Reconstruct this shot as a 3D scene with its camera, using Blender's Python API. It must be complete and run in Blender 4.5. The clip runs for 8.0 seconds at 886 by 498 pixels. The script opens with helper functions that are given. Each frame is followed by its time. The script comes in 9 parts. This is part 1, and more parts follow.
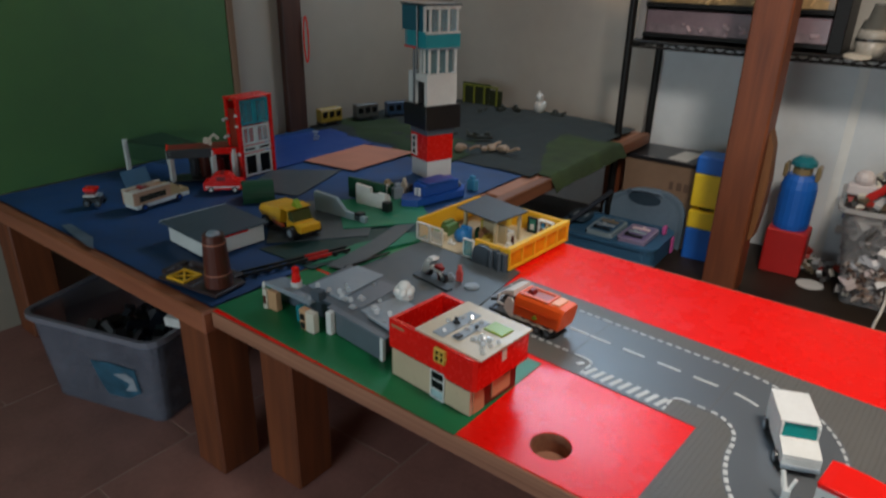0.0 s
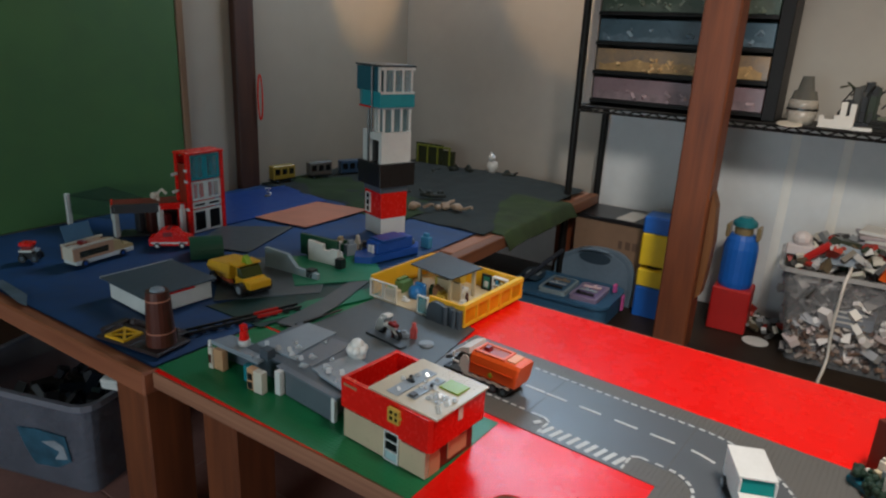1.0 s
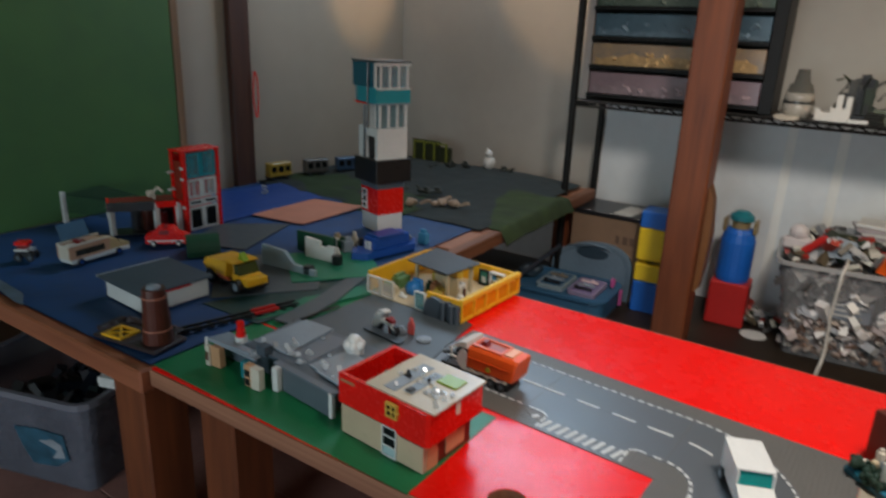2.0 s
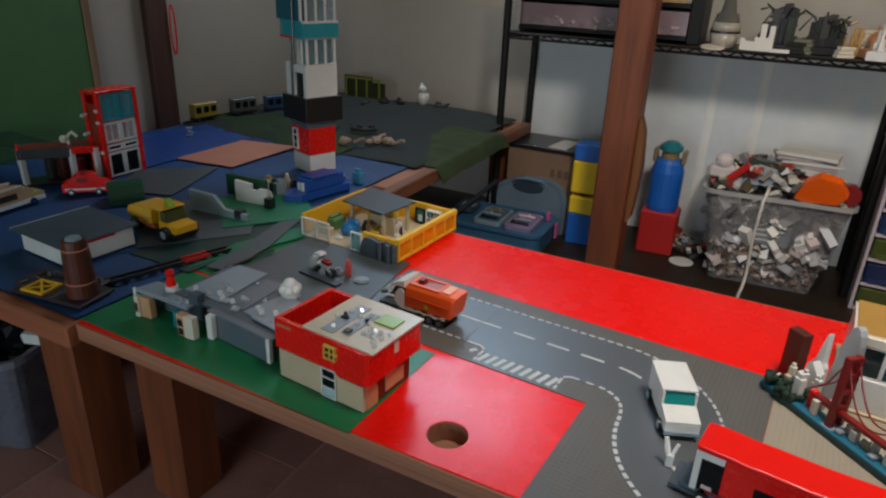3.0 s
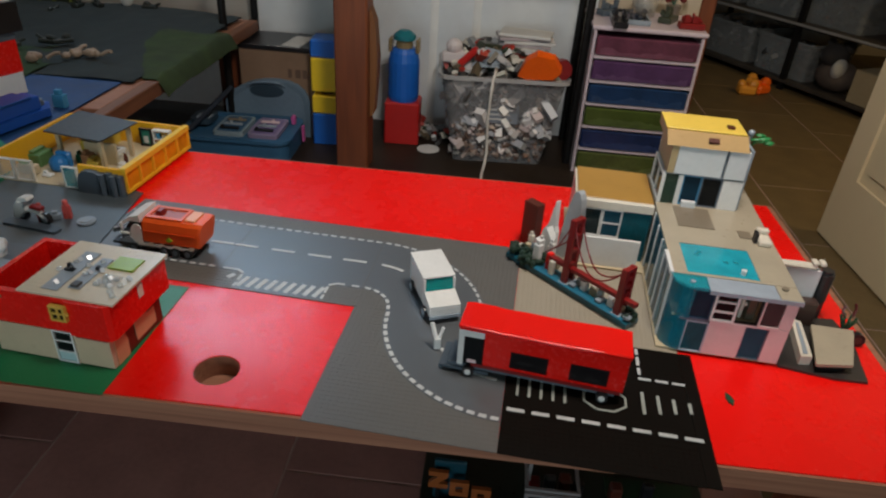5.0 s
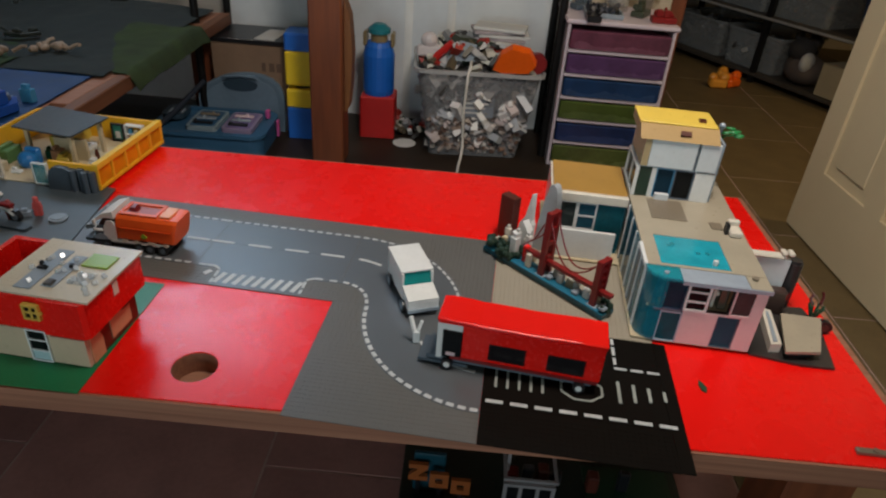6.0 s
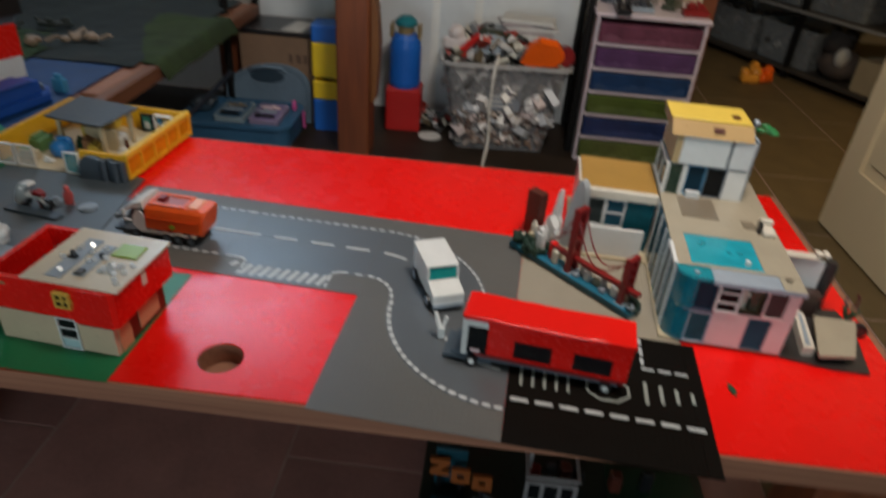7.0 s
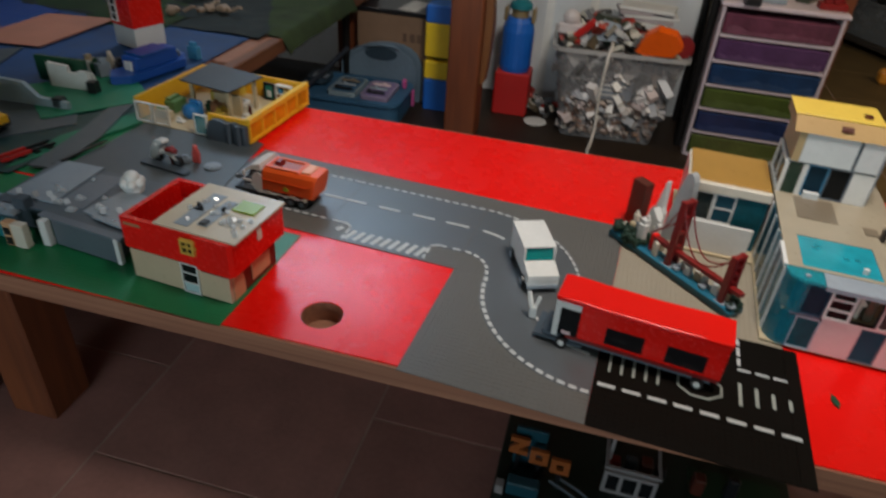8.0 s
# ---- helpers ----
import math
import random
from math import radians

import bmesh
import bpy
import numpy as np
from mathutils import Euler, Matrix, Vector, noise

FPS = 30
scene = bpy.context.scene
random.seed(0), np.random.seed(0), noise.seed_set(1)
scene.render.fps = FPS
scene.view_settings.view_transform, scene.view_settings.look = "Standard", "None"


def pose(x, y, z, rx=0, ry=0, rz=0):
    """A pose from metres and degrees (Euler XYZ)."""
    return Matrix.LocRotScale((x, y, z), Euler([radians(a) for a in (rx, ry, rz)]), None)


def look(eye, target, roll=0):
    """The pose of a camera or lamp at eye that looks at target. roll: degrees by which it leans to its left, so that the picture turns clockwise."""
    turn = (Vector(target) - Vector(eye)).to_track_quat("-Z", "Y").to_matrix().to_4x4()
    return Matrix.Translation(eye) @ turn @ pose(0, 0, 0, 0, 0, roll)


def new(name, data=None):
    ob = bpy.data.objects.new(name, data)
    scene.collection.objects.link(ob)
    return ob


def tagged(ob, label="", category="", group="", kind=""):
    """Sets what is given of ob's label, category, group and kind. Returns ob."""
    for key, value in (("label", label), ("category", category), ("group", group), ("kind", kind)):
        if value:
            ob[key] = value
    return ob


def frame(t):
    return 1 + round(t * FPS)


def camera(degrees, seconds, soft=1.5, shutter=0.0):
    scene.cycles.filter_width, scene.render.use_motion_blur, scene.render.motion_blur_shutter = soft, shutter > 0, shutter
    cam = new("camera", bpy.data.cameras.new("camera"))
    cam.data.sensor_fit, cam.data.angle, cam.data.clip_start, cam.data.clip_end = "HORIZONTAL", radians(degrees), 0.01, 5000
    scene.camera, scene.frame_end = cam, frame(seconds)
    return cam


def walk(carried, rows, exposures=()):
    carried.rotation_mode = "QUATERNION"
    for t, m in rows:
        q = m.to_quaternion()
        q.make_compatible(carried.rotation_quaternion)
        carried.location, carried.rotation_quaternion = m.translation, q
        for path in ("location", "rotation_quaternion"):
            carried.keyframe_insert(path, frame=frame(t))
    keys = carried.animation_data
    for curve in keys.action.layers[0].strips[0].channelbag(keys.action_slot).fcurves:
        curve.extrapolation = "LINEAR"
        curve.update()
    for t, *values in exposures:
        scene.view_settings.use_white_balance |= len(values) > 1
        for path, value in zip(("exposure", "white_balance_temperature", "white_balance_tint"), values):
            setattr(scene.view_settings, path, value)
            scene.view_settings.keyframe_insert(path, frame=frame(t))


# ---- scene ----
# camera and its walk
cam = camera(67.8, 8.0, soft=2.2, shutter=0.4)
PATH = [
    (0, (0.471, -0.67, 1.085), (-0.635, 0.798, 0.297), 1.2),
    (0.4, (0.466, -0.678, 1.074), (-0.6452, 0.8521, 0.427), 2.5),
    (0.5, (0.465, -0.68, 1.071), (-0.661, 0.847, 0.439), 2.8),
    (0.6, (0.464, -0.677, 1.071), (-0.6525, 0.8473, 0.4177), 2.8),
    (0.8, (0.463, -0.67, 1.072), (-0.6334, 0.8751, 0.4343), 2.8),
    (1, (0.461, -0.664, 1.073), (-0.569, 0.937, 0.459), 2.8),
    (1.2, (0.457, -0.668, 1.071), (-0.5971, 0.9249, 0.4799), 3.1),
    (1.4, (0.453, -0.673, 1.069), (-0.5678, 0.9514, 0.5042), 3.4),
    (1.5, (0.451, -0.675, 1.068), (-0.641, 0.895, 0.483), 3.5),
    (1.6, (0.453, -0.672, 1.068), (-0.6879, 0.8747, 0.5181), 3.3),
    (1.8, (0.458, -0.667, 1.068), (-0.6681, 0.8872, 0.509), 2.8),
    (2, (0.463, -0.662, 1.068), (-0.56, 0.94, 0.447), 2.4),
    (2.1, (0.466, -0.655, 1.064), (-0.5209, 0.9459, 0.3864), 2.2),
    (2.2, (0.468, -0.649, 1.06), (-0.455, 0.959, 0.304), 2.1),
    (3.3, (0.469, -0.65, 1.075), (-0.282, 1.017, 0.272), 2.8),
    (3.4, (0.471, -0.642, 1.078), (-0.1919, 1.0534, 0.2591), 2.6),
    (3.5, (0.473, -0.634, 1.081), (-0.111, 1.061, 0.195), 2.5),
    (3.6, (0.474, -0.632, 1.08), (-0.0846, 1.0788, 0.2115), 2.6),
    (3.7, (0.474, -0.63, 1.078), (-0.0376, 1.0879, 0.1977), 2.7),
    (3.8, (0.475, -0.629, 1.077), (0.0072, 1.0881, 0.1688), 2.9),
    (3.9, (0.475, -0.627, 1.075), (0.0328, 1.1106, 0.1926), 3),
    (4, (0.476, -0.625, 1.074), (0.089, 1.111, 0.159), 3.1),
    (4.2, (0.478, -0.621, 1.071), (0.1503, 1.1225, 0.1502), 3.2),
    (4.4, (0.479, -0.616, 1.068), (0.2452, 1.1201, 0.1052), 3.3),
    (4.5, (0.48, -0.614, 1.066), (0.266, 1.12, 0.092), 3.4),
    (4.6, (0.48, -0.614, 1.067), (0.3089, 1.0938, 0.0406), 3.5),
    (4.7, (0.479, -0.614, 1.067), (0.3298, 1.0991, 0.0478), 3.6),
    (5.8, (0.475, -0.615, 1.072), (0.437, 1.086, 0.021), 4.7),
    (6, (0.475, -0.619, 1.071), (0.441, 1.091, 0.034), 4.6),
    (6.2, (0.475, -0.618, 1.069), (0.444, 1.0842, 0.0199), 4.6),
    (6.4, (0.474, -0.617, 1.068), (0.4462, 1.0811, 0.0116), 4.6),
    (6.5, (0.474, -0.616, 1.067), (0.444, 1.059, -0.025), 4.6),
    (6.6, (0.473, -0.615, 1.068), (0.4425, 1.0241, -0.0773), 4.6),
    (6.7, (0.472, -0.614, 1.068), (0.4308, 1.0116, -0.0951), 4.5),
    (6.8, (0.47, -0.613, 1.069), (0.4203, 1.0352, -0.062), 4.5),
    (6.9, (0.469, -0.612, 1.069), (0.4101, 1.0545, -0.0341), 4.4),
    (7, (0.468, -0.611, 1.07), (0.37, 1.082, 0.01), 4.4),
    (7.1, (0.467, -0.611, 1.07), (0.2952, 1.1041, 0.0608), 4.3),
    (7.2, (0.467, -0.611, 1.07), (0.2309, 1.0821, 0.0393), 4.2),
    (7.3, (0.466, -0.612, 1.071), (0.2422, 1.0241, -0.0523), 4.2),
    (7.4, (0.466, -0.612, 1.071), (0.2389, 0.9675, -0.1315), 4.1),
    (7.5, (0.465, -0.612, 1.071), (0.205, 0.975, -0.118), 4),
    (7.6, (0.465, -0.617, 1.07), (0.1645, 0.9984, -0.0694), 4),
    (7.7, (0.465, -0.621, 1.069), (0.1579, 1.0011, -0.0573), 4),
    (7.8, (0.464, -0.626, 1.069), (0.1532, 0.9761, -0.0857), 4.1),
    (7.9, (0.464, -0.63, 1.068), (0.1337, 0.9758, -0.0756), 4.1),
    (8, (0.464, -0.635, 1.067), (0.096, 0.986, -0.045), 4.1),
]
walk(cam, [(t, look(eye, target, roll)) for t, eye, target, roll in PATH],
     exposures=((0.0, -0.37), (2.0, -0.38), (3.5, -0.59), (8.0, -0.74)))

# ---- world and lights ----
scene.view_settings.exposure = 0.0
world = bpy.data.worlds.new("world")
scene.world = world
world.use_nodes = True
world.node_tree.nodes["Background"].inputs["Color"].default_value = (0.35, 0.42, 0.5, 1)
world.node_tree.nodes["Background"].inputs["Strength"].default_value = 0.015


def area_lamp(name, eye, target, w, h, watts, rgb):
    data = bpy.data.lights.new(name, "AREA")
    data.shape, data.size, data.size_y, data.energy, data.color = "RECTANGLE", w, h, watts, rgb
    ob = new(name, data)
    ob.matrix_world = look(eye, target)
    return ob


def spot_lamp(name, eye, target, cone, blend, watts, rgb, radius=0.03):
    data = bpy.data.lights.new(name, "SPOT")
    data.spot_size, data.spot_blend, data.energy, data.color, data.shadow_soft_size = radians(cone), blend, watts, rgb, radius
    ob = new(name, data)
    ob.matrix_world = look(eye, target)
    return ob


# two cool area lamps added out of view as daylight
area_lamp("unseen_window_light", (-0.10, -2.46, 0.80), (-0.10, 0, 0.6), 1.5, 0.9, 38, (0.71, 0.87, 0.94))
area_lamp("unseen_window_light", (-0.85, 2.30, 2.08), (0.1, 0.2, 0.43), 0.95, 0.5, 27, (0.50, 0.74, 1.0))
# unseen tilted spot added to brighten the table and the storage behind
spot_lamp("unseen_table_spot", (0.72, 0.08, 2.08), (0.72, 1.28, 0.2), 104, 0.75, 156, (1.0, 0.915, 0.83), 0.19)
# unseen warm area lamp added for the tone of the hall side
area_lamp("unseen_hall_lamp", (2.75, 1.35, 2.34), (2.75, 1.35, 0), 0.4, 0.4, 28, (1.0, 0.74, 0.36))
spot_lamp("corner_spot", (-1.22, 1.95, 2.3), (-1.72, 1.95, 1.727), 41, 0.08, 85, (1.0, 0.60, 0.26))
spot_lamp("corner_spot", (-0.75, 1.6, 2.3), (-0.75, 2.28, 1.80), 56, 0.08, 50, (1.0, 0.62, 0.30))
# unseen wide spot added to lift the left corner and tables
spot_lamp("unseen_corner_fill", (-1.15, 1.75, 2.33), (-1.42, 1.75, 0.9), 124, 0.7, 27, (1.0, 0.88, 0.78), 0.06)

# ---- materials ----
MATS = {}


def nodes_of(name):
    m = bpy.data.materials.new(name)
    m.use_nodes = True
    nt = m.node_tree
    return m, nt, nt.nodes["Principled BSDF"]


def varied(nt, rgb, amount, scale, detail=4.0, dark=None):
    """A colour that drifts between rgb and a darker tone at two scales."""
    tc = nt.nodes.new("ShaderNodeTexCoord")
    big, small = nt.nodes.new("ShaderNodeTexNoise"), nt.nodes.new("ShaderNodeTexNoise")
    big.inputs["Scale"].default_value, big.inputs["Detail"].default_value = scale, detail
    small.inputs["Scale"].default_value, small.inputs["Detail"].default_value = scale * 9, detail
    nt.links.new(tc.outputs["Object"], big.inputs["Vector"])
    nt.links.new(tc.outputs["Object"], small.inputs["Vector"])
    add = nt.nodes.new("ShaderNodeMath")
    add.operation = "MULTIPLY_ADD"
    nt.links.new(small.outputs["Fac"], add.inputs[0])
    add.inputs[1].default_value = 0.45
    nt.links.new(big.outputs["Fac"], add.inputs[2])
    ramp = nt.nodes.new("ShaderNodeValToRGB")
    ramp.color_ramp.elements[0].position, ramp.color_ramp.elements[1].position = 0.45, 0.95
    d = dark or tuple(c * (1 - amount) for c in rgb)
    ramp.color_ramp.elements[0].color, ramp.color_ramp.elements[1].color = (*d, 1), (*rgb, 1)
    nt.links.new(add.outputs[0], ramp.inputs["Fac"])
    return ramp.outputs["Color"], small.outputs["Fac"], tc


def surface(name, rgb, rough=0.5, amount=0.2, scale=6.0, bump=0.0, metal=0.0, alpha=1.0, dark=None, spec=0.5, glow=0.0):
    if name in MATS:
        return MATS[name]
    m, nt, p = nodes_of(name)
    col, fine, tc = varied(nt, rgb, amount, scale, dark=dark)
    nt.links.new(col, p.inputs["Base Color"])
    mr = nt.nodes.new("ShaderNodeMapRange")
    mr.inputs["To Min"].default_value, mr.inputs["To Max"].default_value = max(0.02, rough - 0.08), min(1, rough + 0.1)
    nt.links.new(fine, mr.inputs["Value"])
    nt.links.new(mr.outputs["Result"], p.inputs["Roughness"])
    p.inputs["Metallic"].default_value = metal
    p.inputs["Alpha"].default_value = alpha
    p.inputs["Specular IOR Level"].default_value = spec
    if bump:
        b = nt.nodes.new("ShaderNodeBump")
        b.inputs["Strength"].default_value, b.inputs["Distance"].default_value = bump, 0.002
        nt.links.new(fine, b.inputs["Height"])
        nt.links.new(b.outputs["Normal"], p.inputs["Normal"])
    MATS[name] = m
    return m


def toy(name, rgb, rough=0.3):
    """Toy-brick plastic, slightly scuffed and dusty."""
    return surface("toy_" + name, rgb, rough, 0.14, 14.0)


def grained(name, rgb, dark, axis, rough=0.5, stretch=14.0, scale=3.0, bump=0.15):
    """Wood whose grain runs along one axis."""
    if name in MATS:
        return MATS[name]
    m, nt, p = nodes_of(name)
    tc, mp = nt.nodes.new("ShaderNodeTexCoord"), nt.nodes.new("ShaderNodeMapping")
    sc = [stretch * scale] * 3
    sc[axis] = scale
    mp.inputs["Scale"].default_value = sc
    nt.links.new(tc.outputs["Object"], mp.inputs["Vector"])
    n1, n2 = nt.nodes.new("ShaderNodeTexNoise"), nt.nodes.new("ShaderNodeTexNoise")
    n1.inputs["Scale"].default_value, n1.inputs["Detail"].default_value = 1.0, 6
    n2.inputs["Scale"].default_value = 2.3
    nt.links.new(mp.outputs["Vector"], n1.inputs["Vector"])
    nt.links.new(tc.outputs["Object"], n2.inputs["Vector"])
    add = nt.nodes.new("ShaderNodeMath")
    add.operation = "MULTIPLY_ADD"
    add.inputs[1].default_value = 0.4
    nt.links.new(n2.outputs["Fac"], add.inputs[0])
    nt.links.new(n1.outputs["Fac"], add.inputs[2])
    ramp = nt.nodes.new("ShaderNodeValToRGB")
    ramp.color_ramp.elements[0].position, ramp.color_ramp.elements[1].position = 0.42, 0.9
    ramp.color_ramp.elements[0].color, ramp.color_ramp.elements[1].color = (*dark, 1), (*rgb, 1)
    nt.links.new(add.outputs[0], ramp.inputs["Fac"])
    nt.links.new(ramp.outputs["Color"], p.inputs["Base Color"])
    p.inputs["Roughness"].default_value = rough
    b = nt.nodes.new("ShaderNodeBump")
    b.inputs["Strength"].default_value, b.inputs["Distance"].default_value = bump, 0.002
    nt.links.new(n1.outputs["Fac"], b.inputs["Height"])
    nt.links.new(b.outputs["Normal"], p.inputs["Normal"])
    MATS[name] = m
    return m


def pieced(name, rgb, spread, rough=0.5, bump=0.2, scale=30.0):
    """Pieces that each differ a little, by Object Info's Random."""
    if name in MATS:
        return MATS[name]
    m, nt, p = nodes_of(name)
    col, fine, tc = varied(nt, rgb, 0.3, scale)
    info, hsv, mr = nt.nodes.new("ShaderNodeObjectInfo"), nt.nodes.new("ShaderNodeHueSaturation"), nt.nodes.new("ShaderNodeMapRange")
    mr.inputs["To Min"].default_value, mr.inputs["To Max"].default_value = 1 - spread, 1 + spread
    nt.links.new(info.outputs["Random"], mr.inputs["Value"])
    nt.links.new(mr.outputs["Result"], hsv.inputs["Value"])
    nt.links.new(col, hsv.inputs["Color"])
    nt.links.new(hsv.outputs["Color"], p.inputs["Base Color"])
    p.inputs["Roughness"].default_value = rough
    b = nt.nodes.new("ShaderNodeBump")
    b.inputs["Strength"].default_value, b.inputs["Distance"].default_value = bump, 0.002
    nt.links.new(fine, b.inputs["Height"])
    nt.links.new(b.outputs["Normal"], p.inputs["Normal"])
    MATS[name] = m
    return m


def scattered(name, colours, scale, rough=0.4, alpha=1.0):
    """A heap of many small toy pieces seen through or over a bin: a random colour for each cell."""
    if name in MATS:
        return MATS[name]
    m, nt, p = nodes_of(name)
    geo, ramp = nt.nodes.new("ShaderNodeNewGeometry"), nt.nodes.new("ShaderNodeValToRGB")
    ramp.color_ramp.interpolation = "CONSTANT"
    els = ramp.color_ramp.elements
    while len(els) < len(colours):
        els.new(0.5)
    for i, c in enumerate(colours):
        els[i].position, els[i].color = i / len(colours), (*c, 1)
    nt.links.new(geo.outputs["Random Per Island"], ramp.inputs["Fac"])
    nt.links.new(ramp.outputs["Color"], p.inputs["Base Color"])
    p.inputs["Roughness"].default_value = rough
    MATS[name] = m
    return m


RED, WHITE, GREY = toy("red", (0.80, 0.010, 0.006), 0.25), toy("white", (0.72, 0.72, 0.70)), toy("grey", (0.088, 0.112, 0.138))
LGREY, BLACK, TAN = toy("light_grey", (0.27, 0.32, 0.37)), toy("black", (0.012, 0.012, 0.014)), toy("tan", (0.56, 0.46, 0.30))
YELLOW, BLUE, GREEN = toy("yellow", (0.80, 0.42, 0.02)), toy("blue", (0.012, 0.07, 0.32)), toy("green", (0.01, 0.14, 0.05))
ORANGE, BROWN, DGREEN = toy("orange", (0.90, 0.13, 0.006)), toy("brown", (0.09, 0.022, 0.014)), toy("dark_green", (0.012, 0.07, 0.035))
TEAL, DRED, LIME = toy("teal", (0.02, 0.30, 0.36)), toy("dark_red", (0.22, 0.012, 0.012)), toy("lime", (0.28, 0.42, 0.03))
PINK, SALMON, MEDBLUE = toy("pink", (0.70, 0.53, 0.55)), toy("salmon", (0.50, 0.20, 0.13), 0.5), toy("medium_blue", (0.05, 0.24, 0.42))
NOUGAT, OCHRE, DTAN = toy("nougat", (0.42, 0.20, 0.10)), toy("ochre", (0.42, 0.23, 0.05)), toy("dark_tan", (0.22, 0.18, 0.13))
CREAM = toy("cream", (0.68, 0.62, 0.52))
TEALGLASS = surface("clear_teal_plastic", (0.025, 0.36, 0.44), 0.08, 0.1, 8, alpha=0.55)
BLUEGLASS = surface("clear_blue_plastic", (0.022, 0.085, 0.125), 0.12, 0.2, 14, alpha=0.92, spec=0.10)
DARKGLASS = surface("smoked_plastic", (0.010, 0.011, 0.012), 0.12, 0.1, 8, alpha=0.94, spec=0.12)
CLEAR = surface("clear_plastic", (0.7, 0.74, 0.76), 0.12, 0.1, 8, alpha=0.25, spec=1.0)
FACET = surface("clear_facet_plastic", (0.62, 0.66, 0.70), 0.14, 0.1, 8, alpha=0.7, spec=1.0)
BINPLASTIC = surface("cloudy_bin_plastic", (0.36, 0.37, 0.39), 0.22, 0.35, 8, alpha=0.30)
DARKBIN = surface("cloudy_dark_bin_plastic", (0.20, 0.205, 0.26), 0.4, 0.35, 9, alpha=0.50, spec=0.3)
FARBIN = surface("dim_cloudy_bin_plastic", (0.30, 0.31, 0.30), 0.35, 0.3, 5, alpha=0.5)
TABLERED = surface("red_laminate", (0.87, 0.007, 0.004), 0.26, 0.10, 2.2, 0.01, spec=0.33)
PLATEGREY = surface("road_plate_grey", (0.118, 0.112, 0.102), 0.42, 0.12, 5, 0.04)
ROADGREY = surface("road_plate_lane", (0.084, 0.092, 0.099), 0.38, 0.12, 5, 0.03, spec=0.95)
PLATEBLACK = surface("road_plate_black", (0.0065, 0.0048, 0.0035), 0.5, 0.2, 5, 0.04, spec=0.06)
MARK = surface("road_marking_white", (0.55, 0.56, 0.55), 0.45, 0.2, 20)
MARKDIM = surface("road_marking_grey", (0.36, 0.38, 0.34), 0.45, 0.2, 20)
PLATEGREEN = surface("green_plate", (0.009, 0.185, 0.066), 0.38, 0.15, 4, 0.04)
PLATETAN = surface("tan_plate", (0.34, 0.295, 0.225), 0.42, 0.12, 4, 0.04)
# cooler copy of the plate grey: bluish light at the left put in
PLATECOOL = surface("cool_lit_road_plate", (0.060, 0.076, 0.087), 0.42, 0.2, 5, 0.04, spec=0.8)
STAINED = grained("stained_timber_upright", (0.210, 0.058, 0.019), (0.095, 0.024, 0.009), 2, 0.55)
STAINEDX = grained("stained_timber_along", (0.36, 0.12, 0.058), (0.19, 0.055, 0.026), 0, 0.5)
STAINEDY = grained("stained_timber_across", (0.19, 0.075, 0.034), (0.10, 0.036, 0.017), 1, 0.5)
PLYX = grained("plywood_edge", (0.36, 0.165, 0.095), (0.19, 0.072, 0.040), 0, 0.6, 90, 2.0)
WALLGREY = surface("taupe_wall_paint", (0.345, 0.305, 0.25), 0.75, 0.12, 1.6, 0.12)
WALLWARM = surface("cream_wall_paint", (0.50, 0.43, 0.33), 0.75, 0.12, 1.6, 0.12)
CEIL = surface("ceiling_paint", (0.42, 0.38, 0.33), 0.8, 0.1, 1.5, 0.1)
BOARD = surface("green_board", (0.067, 0.168, 0.047), 0.6, 0.3, 1.2, 0.05, dark=(0.045, 0.118, 0.042))
FLOORTILE = pieced("floor_tile", (0.37, 0.178, 0.150), 0.12, 0.6, 0.15, 9)
HALLTILE = pieced("hall_floor_tile", (0.140, 0.092, 0.036), 0.08, 0.6, 0.1, 9)
GROUT = surface("grout", (0.44, 0.29, 0.245), 0.85, 0.3, 20, 0.2)
FELTGREEN = surface("green_felt", (0.018, 0.042, 0.010), 0.95, 0.4, 6, 0.6)
MOSS = surface("moss_green_felt", (0.028, 0.050, 0.011), 0.95, 0.55, 14, 0.8)
FELTGREY = surface("grey_felt", (0.017, 0.025, 0.025), 0.95, 0.35, 6, 0.6)
CLOTHBLUE = surface("blue_cloth", (0.009, 0.060, 0.195), 0.6, 0.5, 4, 0.3)
CARD = surface("cardboard", (0.24, 0.15, 0.095), 0.8, 0.2, 5, 0.15)
IRON = surface("black_painted_steel", (0.008, 0.0075, 0.0075), 0.45, 0.2, 10, spec=0.2)
DOORPAINT = surface("cream_door_paint", (0.60, 0.48, 0.30), 0.45, 0.08, 2)
CASEBLUE = surface("blue_grey_case_plastic", (0.036, 0.115, 0.215), 0.4, 0.2, 6)
CORDM = surface("white_cord", (0.70, 0.68, 0.64), 0.5, 0.1, 10)
PAPER = surface("paper", (0.62, 0.62, 0.60), 0.7, 0.12, 12)
FOAMRED = surface("red_block_plastic", (0.50, 0.014, 0.012), 0.4, 0.15, 6)
FOAMBLUE = surface("blue_block_plastic", (0.012, 0.13, 0.55), 0.35, 0.15, 6)
FOAMYEL = surface("yellow_block_plastic", (0.85, 0.60, 0.02), 0.4, 0.15, 6)
HEAP = scattered("mixed_toy_pieces", [(0.80, 0.79, 0.78), (0.09, 0.085, 0.085), (0.26, 0.25, 0.25), (0.15, 0.145, 0.145), (0.85, 0.84, 0.82), (0.06, 0.055, 0.05), (0.30, 0.24, 0.20), (0.20, 0.195, 0.20), (0.12, 0.11, 0.11)], 1)
